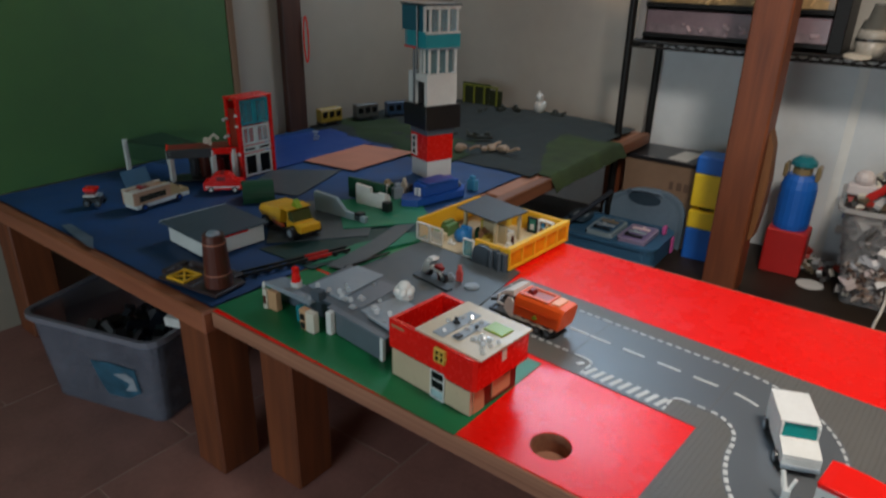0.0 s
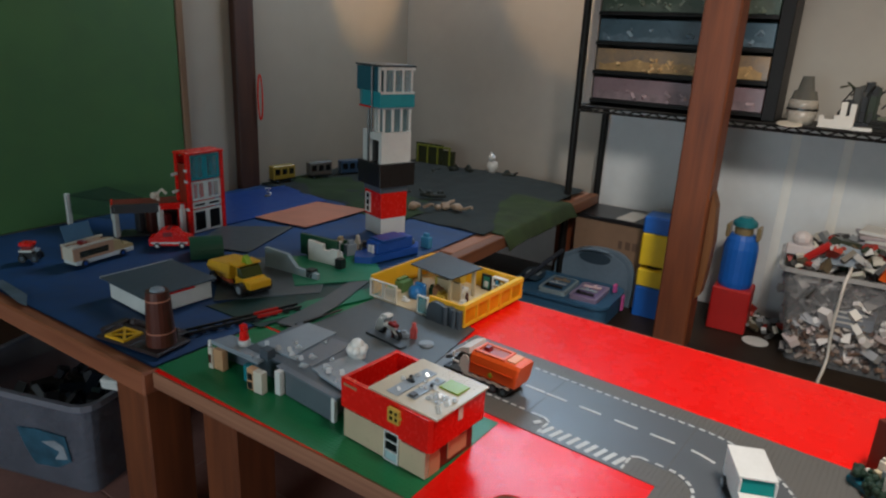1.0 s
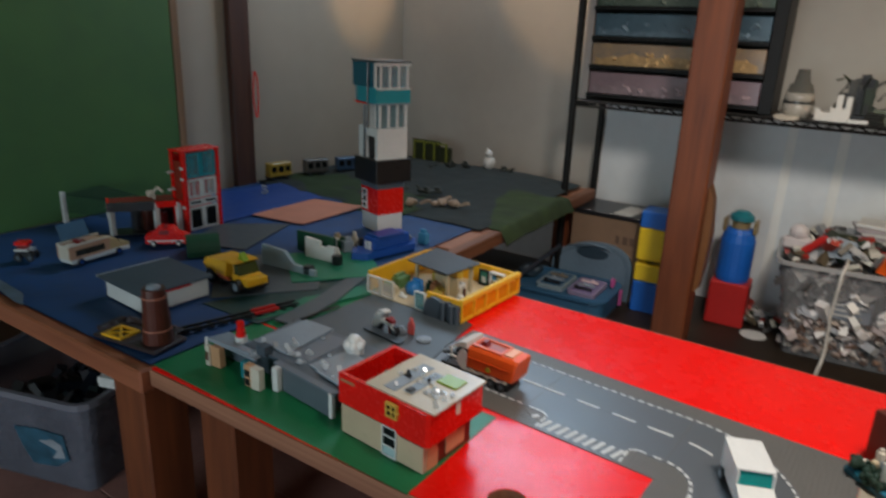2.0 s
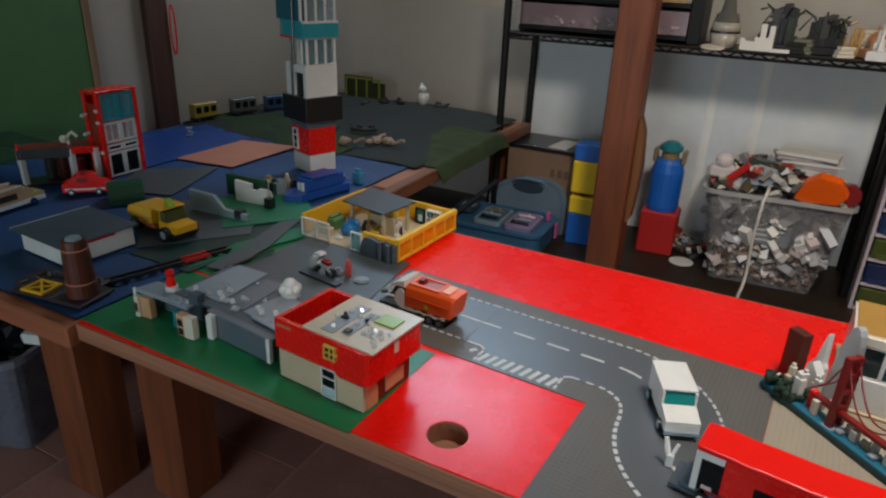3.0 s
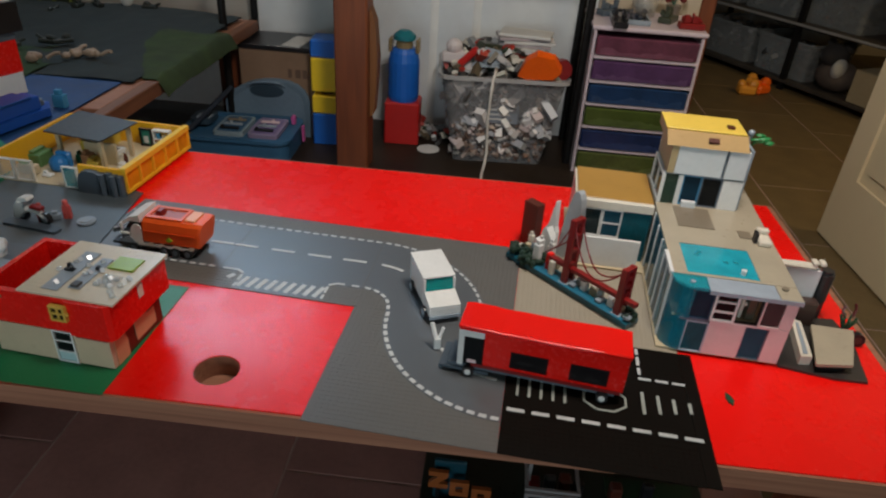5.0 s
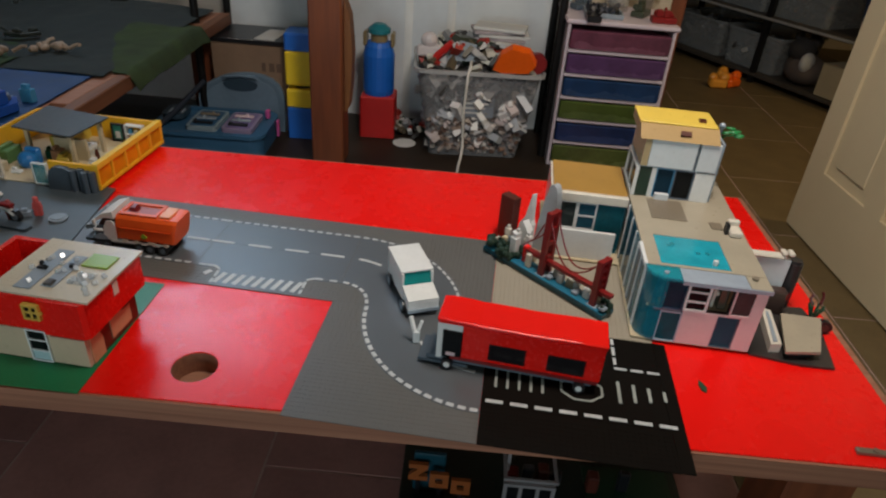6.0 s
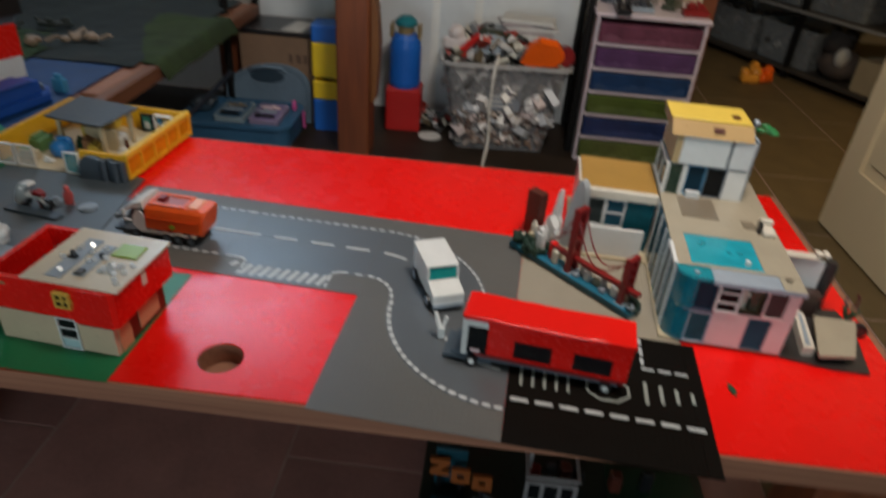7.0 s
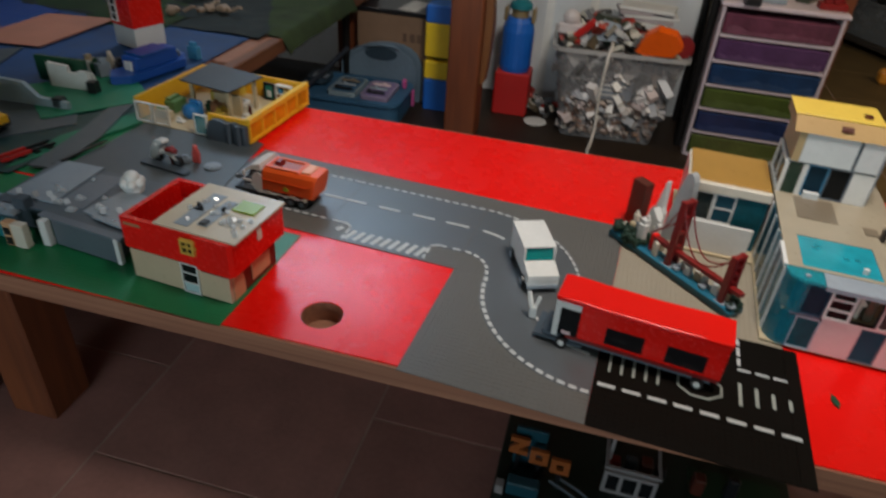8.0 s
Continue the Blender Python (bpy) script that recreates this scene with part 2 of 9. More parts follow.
HEAPLOW = scattered("brown_white_pieces", [(0.62, 0.58, 0.54), (0.12, 0.075, 0.06), (0.30, 0.22, 0.18), (0.07, 0.05, 0.045), (0.45, 0.38, 0.34), (0.20, 0.13, 0.10), (0.16, 0.15, 0.16)], 1)
PALEBITS = scattered("white_pieces", [(0.85, 0.84, 0.82), (0.78, 0.76, 0.76), (0.60, 0.52, 0.52), (0.85, 0.85, 0.86), (0.40, 0.42, 0.46)], 1)
HEAPDARK = scattered("dark_mixed_pieces", [(0.03, 0.03, 0.035), (0.06, 0.06, 0.07), (0.02, 0.03, 0.05), (0.05, 0.045, 0.04), (0.015, 0.015, 0.015), (0.09, 0.09, 0.11)], 1)
HEAPGREY = scattered("dull_grey_pieces", [(0.12, 0.12, 0.13), (0.28, 0.28, 0.27), (0.05, 0.05, 0.05), (0.38, 0.37, 0.34), (0.16, 0.10, 0.08), (0.20, 0.22, 0.24)], 1)
HEAPMIX = scattered("bright_mixed_pieces", [(0.55, 0.55, 0.55), (0.35, 0.03, 0.02), (0.05, 0.05, 0.05), (0.25, 0.26, 0.27), (0.10, 0.08, 0.05), (0.6, 0.58, 0.5), (0.03, 0.05, 0.03)], 1)


# ---- geometry helpers ----
class Geo:
    """Vertices and faces of one part."""

    def __init__(self):
        self.v, self.f = [], []

    def add(self, verts, faces):
        n = len(self.v)
        self.v += [tuple(p) for p in verts]
        self.f += [tuple(i + n for i in f) for f in faces]
        return self

    def box(self, x0, y0, z0, x1, y1, z1, b=0.0):
        if b <= 0:
            vs = [(x, y, z) for x in (x0, x1) for y in (y0, y1) for z in (z0, z1)]
            return self.add(vs, [(0, 1, 3, 2), (4, 6, 7, 5), (0, 4, 5, 1), (2, 3, 7, 6), (0, 2, 6, 4), (1, 5, 7, 3)])
        b = min(b, 0.45 * (x1 - x0), 0.45 * (y1 - y0), 0.45 * (z1 - z0))
        vs, idx = [], {}
        for i, (x, sx) in enumerate(((x0, 1), (x1, -1))):
            for j, (y, sy) in enumerate(((y0, 1), (y1, -1))):
                for k, (z, sz) in enumerate(((z0, 1), (z1, -1))):
                    idx[i, j, k] = len(vs)
                    vs += [(x, y + sy * b, z + sz * b), (x + sx * b, y, z + sz * b), (x + sx * b, y + sy * b, z)]
        fs = []
        for i in (0, 1):
            fs.append([idx[i, j, k] for j, k in ((0, 0), (0, 1), (1, 1), (1, 0))])
            fs.append([idx[j, i, k] + 1 for j, k in ((0, 0), (0, 1), (1, 1), (1, 0))])
            fs.append([idx[j, k, i] + 2 for j, k in ((0, 0), (0, 1), (1, 1), (1, 0))])
        for a in (0, 1):
            for c in (0, 1):
                fs.append([idx[a, c, 0], idx[a, c, 1], idx[a, c, 1] + 1, idx[a, c, 0] + 1])
                fs.append([idx[a, 0, c], idx[a, 1, c], idx[a, 1, c] + 2, idx[a, 0, c] + 2])
                fs.append([idx[0, a, c] + 1, idx[1, a, c] + 1, idx[1, a, c] + 2, idx[0, a, c] + 2])
        for n in idx.values():
            fs.append([n, n + 1, n + 2])
        return self.add(vs, fs)

    def ring(self, p0, q0, p1, q1, a0, b0, a1, b1, t0, t1, axis="z"):
        """A flat rectangular frame p0..q1 round an opening a0..b1, as thick as t0..t1."""
        put = {"z": lambda p, q, t: (p, q, t), "y": lambda p, q, t: (p, t, q), "x": lambda p, q, t: (t, p, q)}[axis]
        vs = [put(p, q, t) for t in (t0, t1) for p, q in ((p0, q0), (p1, q0), (p1, q1), (p0, q1), (a0, b0), (a1, b0), (a1, b1), (a0, b1))]
        fs = []
        for i in range(4):
            j = (i + 1) % 4
            fs += [(i, j, j + 4, i + 4), (i + 8, i + 12, j + 12, j + 8), (i, i + 8, j + 8, j), (i + 4, j + 4, j + 12, i + 12)]
        return self.add(vs, fs)

    def cyl(self, x, y, z0, z1, r, n=14, r1=None, axis="z"):
        r1 = r if r1 is None else r1
        vs = []
        for rr, h in ((r, z0), (r1, z1)):
            for i in range(n):
                c, s = rr * math.cos(2 * math.pi * i / n), rr * math.sin(2 * math.pi * i / n)
                vs.append((x + c, y + s, h) if axis == "z" else (h, x + c, y + s) if axis == "x" else (x + c, h, y + s))
        fs = [(i, (i + 1) % n, n + (i + 1) % n, n + i) for i in range(n)]
        return self.add(vs, fs + [tuple(range(n))[::-1], tuple(range(n, 2 * n))])

    def prism(self, pts, a0, a1, axis="z"):
        n = len(pts)
        put = {"z": lambda p, a: (p[0], p[1], a), "y": lambda p, a: (p[0], a, p[1]), "x": lambda p, a: (a, p[0], p[1])}[axis]
        vs = [put(p, a) for a in (a0, a1) for p in pts]
        return self.add(vs, [(i, (i + 1) % n, n + (i + 1) % n, n + i) for i in range(n)] + [tuple(range(n))[::-1], tuple(range(n, 2 * n))])

    def ball(self, x, y, z, rx, ry=None, rz=None, n=10, m=6):
        ry, rz = ry or rx, rz or rx
        vs = [(x, y, z - rz)]
        for j in range(1, m):
            a = math.pi * j / m - math.pi / 2
            for i in range(n):
                b = 2 * math.pi * i / n
                vs.append((x + rx * math.cos(a) * math.cos(b), y + ry * math.cos(a) * math.sin(b), z + rz * math.sin(a)))
        vs.append((x, y, z + rz))
        fs = [(0, 1 + (i + 1) % n, 1 + i) for i in range(n)]
        for j in range(m - 2):
            for i in range(n):
                a, b = 1 + j * n + i, 1 + j * n + (i + 1) % n
                fs.append((a, b, b + n, a + n))
        k = 1 + (m - 2) * n
        fs += [(k + i, k + (i + 1) % n, len(vs) - 1) for i in range(n)]
        return self.add(vs, fs)

    def tube(self, pts, r, n=6):
        pts = [Vector(p) for p in pts]
        vs = []
        for i, p in enumerate(pts):
            t = (pts[min(i + 1, len(pts) - 1)] - pts[max(i - 1, 0)]).normalized()
            a = t.orthogonal().normalized() if i == 0 else (a - t * a.dot(t)).normalized()
            b = t.cross(a)
            for k in range(n):
                w = 2 * math.pi * k / n
                vs.append(p + r * (math.cos(w) * a + math.sin(w) * b))
        fs = []
        for i in range(len(pts) - 1):
            for k in range(n):
                fs.append((i * n + k, i * n + (k + 1) % n, (i + 1) * n + (k + 1) % n, (i + 1) * n + k))
        return self.add(vs, fs + [tuple(range(n))[::-1], tuple(range((len(pts) - 1) * n, len(pts) * n))])

    def studs(self, x0, y0, z, nx, ny, keep=None, pitch=0.008, n=8):
        """Rows of low studs, the first one centred half a pitch in from x0, y0."""
        for i in range(nx):
            for j in range(ny):
                x, y = x0 + (i + 0.5) * pitch, y0 + (j + 0.5) * pitch
                if keep is None or keep(x, y):
                    self.cyl(x, y, z, z + 0.0004, 0.0024, n)
        return self

    def moved(self, m):
        self.v = [tuple(m @ Vector(p)) for p in self.v]
        return self

    def join(self, other):
        return self.add(other.v, other.f)


def part(name, geo, mat, parent=None, label="", smooth=False, m=None):
    """Links a Geo as one mesh object under a thing or a part."""
    me = bpy.data.meshes.new(name)
    me.from_pydata(geo.v, [], geo.f)
    if len(geo.f) < 30000:
        bm = bmesh.new()
        bm.from_mesh(me)
        bmesh.ops.recalc_face_normals(bm, faces=bm.faces)
        bm.to_mesh(me)
        bm.free()
    if smooth:
        me.shade_smooth()
    me.materials.append(mat)
    ob = new(name, me)
    if parent is not None:
        ob.parent = parent
    if m is not None:
        ob.matrix_basis = m
    if label:
        ob["label"] = label
    return ob


def thing(name, x, y, z, rz, label, category, group="", kind="", rx=0, ry=0):
    ob = new(name)
    ob.empty_display_size = 0.05
    ob.matrix_basis = pose(x, y, z, rx, ry, rz)
    return tagged(ob, label, category, group, kind)


def solid(name, geo, mat, label, category, group="", kind="", m=None, smooth=False):
    """A thing or piece of the setting that is a single mesh."""
    return tagged(part(name, geo, mat, None, "", smooth, m), label, category, group, kind)


def rounded(x0, y0, x1, y1, r, n=5):
    """The outline of a rectangle with round corners."""
    pts = []
    for cx, cy, a0 in ((x1 - r, y0 + r, -90), (x1 - r, y1 - r, 0), (x0 + r, y1 - r, 90), (x0 + r, y0 + r, 180)):
        pts += [(cx + r * math.cos(radians(a0 + 90 * k / n)), cy + r * math.sin(radians(a0 + 90 * k / n))) for k in range(n + 1)]
    return pts


def basin(outer, inner, z0, z1, floor_z):
    """An open tray between two outlines of equal length."""
    n = len(outer)
    g = Geo()
    g.v = [(x, y, z0) for x, y in outer] + [(x, y, z1) for x, y in outer] + [(x, y, z1) for x, y in inner] + [(x, y, floor_z) for x, y in inner]
    for k in range(3):
        g.f += [(k * n + i, k * n + (i + 1) % n, (k + 1) * n + (i + 1) % n, (k + 1) * n + i) for i in range(n)]
    g.f += [tuple(range(n))[::-1], tuple(range(3 * n, 4 * n))]
    return g


def ring_hole(geo, x0, y0, x1, y1, z0, z1, cx, cy, r, n=32):
    """A slab from x0,y0 to x1,y1 with a round hole through it."""
    angles = [2 * math.pi * i / n for i in range(n)] + [math.atan2(y - cy, x - cx) % (2 * math.pi) for x in (x0, x1) for y in (y0, y1)]
    angles = sorted(angles)
    vs, fs = [], []
    for a in angles:
        c, d = math.cos(a), math.sin(a)
        k = min(((x1 if c > 0 else x0) - cx) / c if abs(c) > 1e-9 else 1e9, ((y1 if d > 0 else y0) - cy) / d if abs(d) > 1e-9 else 1e9)
        for z in (z0, z1):
            vs += [(cx + r * c, cy + r * d, z), (cx + k * c, cy + k * d, z)]
    m = len(angles)
    for i in range(m):
        a, b = 4 * i, 4 * ((i + 1) % m)
        fs += [(a + 2, a + 3, b + 3, b + 2), (a, b, b + 1, a + 1), (a, a + 2, b + 2, b), (a + 1, b + 1, b + 3, a + 3)]
    return geo.add(vs, fs)


# ---- setting ----
TOP = 0.43
LEFT, BACK, CEILING = -1.72, 2.28, 2.4

fl = Geo().box(-1.9, -2.6, -0.08, 3.7, 4.7, -0.0015)
floor = solid("floor", fl, GROUT, "dark reddish-brown square floor tiles with pale grout", "floor", kind="structure")
wl = Geo().box(LEFT - 0.12, -2.55, 0, LEFT, BACK + 0.12, CEILING)
# dark sheet laid over the tiles: shade behind the table put into colour
FLOORSHADE = surface("floor_shade_brown", (0.030, 0.019, 0.012), 0.5, 0.55, 5, 0.1, spec=0.3)
solid("floor_shade_sheet", Geo().box(-1.60, 1.30, 0.0002, 0.90, BACK - 0.012, 0.0032, 0.0008), FLOORSHADE, "dark brown sheet standing in for floor shade under the rack", "floor covering", kind="structure")
solid("wall_west", wl, WALLGREY, "dull taupe painted wall behind the toy town", "wall", kind="structure")
wb = Geo().ring(LEFT, 0, 1.27, CEILING, -1.33, 1.82, -0.37, 2.34, BACK, BACK + 0.12, "y")
# paler, greyer copy of the taupe paint: cooler light put into the colour
solid("wall_north", wb, surface("cool_lit_wall_paint", (0.41, 0.385, 0.345), 0.75, 0.14, 1.6, 0.12), "dull taupe painted wall behind the storage rack", "wall", kind="structure")
solid("wall_south", Geo().ring(LEFT, 0, 3.6, CEILING, -0.86, 0.34, 0.66, 1.26, -2.55, -2.43, "y"), WALLWARM, "plain cream wall", "wall", kind="structure")
solid("wall_east", Geo().box(1.76, -2.43, 0, 1.88, 0.78, CEILING), WALLWARM, "plain cream wall beside the open door", "wall", kind="structure")
solid("wall_far", Geo().box(LEFT, 4.5, 0, 3.6, 4.62, CEILING), WALLWARM, "plain cream wall of the next room", "wall", kind="structure")
solid("wall_hall", Geo().box(3.48, -2.43, 0, 3.6, 4.5, CEILING), WALLWARM, "plain cream wall of the hall", "wall", kind="structure")
solid("ceiling", Geo().box(-1.9, -2.6, CEILING, 3.7, 4.7, CEILING + 0.1), CEIL, "plain dull beige ceiling", "ceiling", kind="structure")
# unseen frames added so that the cool area lamps sit in wall openings
for nm, x0, z0, x1, z1, y in (("unseen_window_1", -0.86, 0.34, 0.66, 1.26, -2.52), ("unseen_window_2", -1.33, 1.82, -0.37, 2.34, BACK + 0.06)):
    w_ = thing(nm, 0, 0, 0, 0, "unseen white window frame added round a daylight lamp's opening", "window", kind="structure")
    part("window_frame", Geo().ring(x0 + 0.001, z0 + 0.001, x1 - 0.001, z1 - 0.001, x0 + 0.04, z0 + 0.04, x1 - 0.04, z1 - 0.04, y, y + 0.04, "y"), CEIL, w_)
jamb = Geo().box(1.272, BACK - 0.02, 0, 1.33, BACK + 0.14, CEILING - 0.002, 0.004)
solid("trim_doorway", jamb, STAINED, "dark brown timber trim at the wall's end", "trim", kind="structure")
# pale sheets added on the wall: its brighter, cooler light put into colour
solid("wall_light_sheet", Geo().box(-0.59, BACK - 0.008, 0.0, 0.866, BACK - 0.002, 0.80, 0.001), surface("wall_light_pale", (0.69, 0.725, 0.745), 0.55, 0.14, 2.5, 0.05), "pale bluish sheet under the rack shelf, the wall's brighter light put in", "panel", kind="structure")
solid("wall_light_sheet", Geo().box(-1.36, BACK - 0.008, 0.0, -0.592, BACK - 0.002, 0.388, 0.001), surface("wall_light_pale", (0.69, 0.725, 0.745)), "pale bluish sheet low behind the felt table, the wall's brighter light put in", "panel", kind="structure")
lin = Geo().box(0.87, BACK - 0.03, 0, 1.268, BACK - 0.002, CEILING - 0.002, 0.003)
solid("trim_panel", lin, WALLWARM, "cream painted boxing on the wall", "trim", kind="structure")

# green board, corner post
bd = thing("wall_board", LEFT + 0.002, -1.4, TOP + 0.005, 0, "large dark green board leaning on the wall", "board")
part("sheet", Geo().box(0, 0, 0, 0.018, 2.27, 1.75, 0.002), BOARD, bd)
part("edge_strip", Geo().box(0, 2.272, 0, 0.022, 2.30, 1.75, 0.002), grained("board_edge", (0.26, 0.15, 0.08), (0.16, 0.09, 0.05), 2), bd, "bare wooden edge")
cp = Geo().box(LEFT + 0.002, 1.117, 0, LEFT + 0.035, 1.215, CEILING - 0.002, 0.004)
solid("timber_post", cp, grained("dark_timber", (0.075, 0.026, 0.014), (0.04, 0.014, 0.009), 2, 0.6), "dark brown square timber post against the wall", "post", "timber posts")
loop = [(LEFT + 0.045, 1.222 + 0.012 * math.sin(a), 0.80 + 0.09 * math.cos(a)) for a in [i * math.pi / 10 for i in range(0, 21)]]
solid("hanging_cord", Geo().tube(loop, 0.003), RED, "thin red cord looped on the timber post", "cord")
solid("timber_batten", Geo().prism([(0.0205, 0.20), (0.036, 0.22), (0.044, 0.30), (0.050, 0.42), (0.040, 0.55), (0.0205, 0.60)], 1.735, 1.80, "y"), grained("bare_batten", (0.22, 0.085, 0.022), (0.12, 0.045, 0.014), 2, 0.6), "rough orange-brown timber block fixed to the post", "post")
mp_ = Geo().box(-0.098, 1.69, 0, 0.020, 1.81, CEILING - 0.002, 0.006)
solid("timber_post", mp_, STAINED, "reddish-brown square timber post standing on the floor", "post", "timber posts")

# ---- tables ----
def leg(parent, x, y, w=0.10, z1=TOP - 0.0365, name="leg"):
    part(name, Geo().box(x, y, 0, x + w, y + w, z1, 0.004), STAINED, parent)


t1 = thing("play_table", 0, 0, 0, 0, "low wooden play table with a red laminate top", "table", "play tables")
g = Geo()
ring_hole(g, -0.616, -0.008, 1.127, 0.79, TOP - 0.036, TOP - 0.0025, 0.129, 0.062, 0.031)
part("tabletop", g, PLYX, t1, "bare plywood board")
g = Geo()
ring_hole(g, -0.614, -0.004, 1.114, 0.782, TOP - 0.0022, TOP, 0.129, 0.062, 0.0315)
part("surface_sheet", g, TABLERED, t1, "glossy red laminate")
part("support_board", Geo().box(0.06, 0.032, TOP - 0.050, 0.20, 0.78, TOP - 0.0362, 0.001), PLYX, t1, "plywood batten under the top")
for x, y in ((-0.56, 0.055), (0.99, 0.055), (-0.56, 0.64), (0.99, 0.64)):
    leg(t1, x, y)

t2 = thing("play_table", 0, 0, 0, 0, "low timber table covered with dark blue sheeting", "table", "play tables")
part("tabletop", Geo().box(-1.70, 0.02, TOP - 0.036, -0.62, 1.0, TOP - 0.003, 0.002), PLYX, t2)
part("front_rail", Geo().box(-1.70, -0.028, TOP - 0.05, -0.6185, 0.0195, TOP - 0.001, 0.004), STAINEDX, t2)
for x, y in ((-0.73, -0.02), (-1.69, -0.02), (-0.73, 0.88), (-1.69, 0.88)):
    leg(t2, x, y, 0.10, TOP - 0.0505 if y < 0 else TOP - 0.0365)
t3 = thing("play_table", 0, 0, 0, 0, "low timber table covered with felt scenery", "table", "play tables")
part("tabletop", Geo().box(-1.70, 1.004, TOP - 0.036, -0.575, 2.16, TOP - 0.003, 0.002), PLYX, t3)
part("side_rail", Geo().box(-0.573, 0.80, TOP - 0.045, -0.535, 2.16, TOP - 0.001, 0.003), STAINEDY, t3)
for x, y in ((-0.68, 2.05), (-1.69, 2.05), (-0.68, 1.02)):
    leg(t3, x, y, 0.10, TOP - 0.0365)


# ---- base plates ----
P = 0.256
DX, DY, RZ = 0.286, 0.242, -3.75
FRAME = pose(DX, DY, TOP, 0, 0, RZ)


def on_plate(u, v, w=0.0, rz=0.0):
    """A pose on the grid of base plates."""
    return FRAME @ pose(u, v, w, 0, 0, rz)


PLATE_Z = 0.0014


def base_plate(u, v, mat, label, keep=None, lane=None, lane_mat=None, nu=32, nv=32, m=None):
    ob = new("base_plate")
    ob.matrix_basis = m or on_plate(u, v)
    tagged(ob, label, "base plate", "base plates of the toy town")
    w, d = nu * 0.008 - 0.0004, nv * 0.008 - 0.0004
    part("sheet", Geo().box(0.0, 0.0, 0.0002, w + 0.0004, d + 0.0004, PLATE_Z, 0.0001), mat, ob)
    st = Geo().studs(0, 0, PLATE_Z, nu, nv, keep, n=7)
    if st.v:
        tagged(part("studs", st, mat, ob), kind="stuff")
    if lane:
        part("lane", lane, lane_mat or ROADGREY, ob)
    return ob


def dash(geo, x0, y0, x1, y1, w, z=PLATE_Z + 0.0012):
    """A painted stroke from one point to another."""
    d = Vector((x1 - x0, y1 - y0))
    n = Vector((-d.y, d.x)).normalized() * w / 2
    pts = [(x0 + n.x, y0 + n.y), (x0 - n.x, y0 - n.y), (x1 - n.x, y1 - n.y), (x1 + n.x, y1 + n.y)]
    geo.prism(pts, z - 0.0006, z)


def arc_dashes(geo, cx, cy, r, a0, a1, count, w, fill=0.6):
    for i in range(count):
        b0 = a0 + (a1 - a0) * (i + (1 - fill) / 2) / count
        b1 = a0 + (a1 - a0) * (i + (1 + fill) / 2) / count
        steps = 3 if r * abs(b1 - b0) > 0.02 else 1
        for k in range(steps):
            c0, c1 = b0 + (b1 - b0) * k / steps, b0 + (b1 - b0) * (k + 1) / steps
            dash(geo, cx + r * math.cos(c0), cy + r * math.sin(c0), cx + r * math.cos(c1), cy + r * math.sin(c1), w)


def band(cx, cy, r0, r1, a0, a1, z0, z1, n=24):
    """A curved stretch of road."""
    arc = [a0 + (a1 - a0) * i / n for i in range(n + 1)]
    pts = [(cx + r0 * math.cos(b), cy + r0 * math.sin(b)) for b in arc] + [(cx + r1 * math.cos(b), cy + r1 * math.sin(b)) for b in arc[::-1]]
    m = len(pts)
    vs = [(x, y, z) for z in (z0, z1) for x, y in pts]
    fs = [(i, (i + 1) % m, m + (i + 1) % m, m + i) for i in range(m)]
    for i in range(n):
        q = (i, i + 1, m - 2 - i, m - 1 - i)
        fs += [q, tuple(k + m for k in q)]
    return Geo().add(vs, fs)


def strokes(name, geo, mat, parent):
    """Each painted stroke as a part of its own."""
    for i in range(0, len(geo.v), 8):
        piece = Geo().add(geo.v[i:i + 8], [tuple(k - i for k in f) for f in geo.f if i <= f[0] < i + 8])
        part(name, piece, mat, parent)


Z0, Z1 = PLATE_Z + 0.0001, PLATE_Z + 0.0005
GREYLABEL = "grey toy road base plate with white lane markings"
# junction plate in front of the red house
mk = Geo()
for i in range(15):
    dash(mk, -0.009 + i * 0.0178, 0.208, 0.002 + i * 0.0178, 0.208, 0.0045)
for u in (-0.006, 0.063, 0.132, 0.198):
    dash(mk, u, 0.133, u + 0.043, 0.133, 0.0055)
for i in range(9):
    dash(mk, 0.052 + i * 0.0165, 0.008, 0.060 + i * 0.0165, 0.038, 0.008)
for s, u in ((1, 0.198), (-1, 0.046)):
    dash(mk, u, 0.006, u, 0.018, 0.0045), dash(mk, u, 0.024, u, 0.042, 0.0045)
    dash(mk, u, 0.047, u + s * 0.012, 0.055, 0.0045), dash(mk, u + s * 0.012, 0.055, u + s * 0.026, 0.055, 0.0045)
for u in (0.236, 0.006):
    dash(mk, u, 0.055, u + 0.013, 0.055, 0.0045)
dash(mk, 0.026, 0.028, 0.034, 0.040, 0.009)
pl = base_plate(-P, 0, PLATEGREY, GREYLABEL, lambda x, y: y > 0.216 or (y < 0.047 and (x < 0.038 or x > 0.206)),
                Geo().prism([(0.001, 0.05), (0.045, 0.05), (0.045, 0.001), (0.2, 0.001), (0.2, 0.05), (0.2545, 0.05), (0.2545, 0.214), (0.001, 0.214)], Z0, Z1))
strokes("road_marking", mk, MARK, pl)
# straight plate under the lorry
mk = Geo()
for i in range(14):
    dash(mk, 0.004 + i * 0.0178, 0.208, 0.015 + i * 0.0178, 0.208, 0.0045)
    dash(mk, 0.004 + i * 0.0178, 0.055, 0.015 + i * 0.0178, 0.055, 0.0045)
for u in (-0.004, 0.065, 0.134, 0.203):
    dash(mk, max(u, 0.001), 0.133, u + 0.043, 0.133, 0.0055)
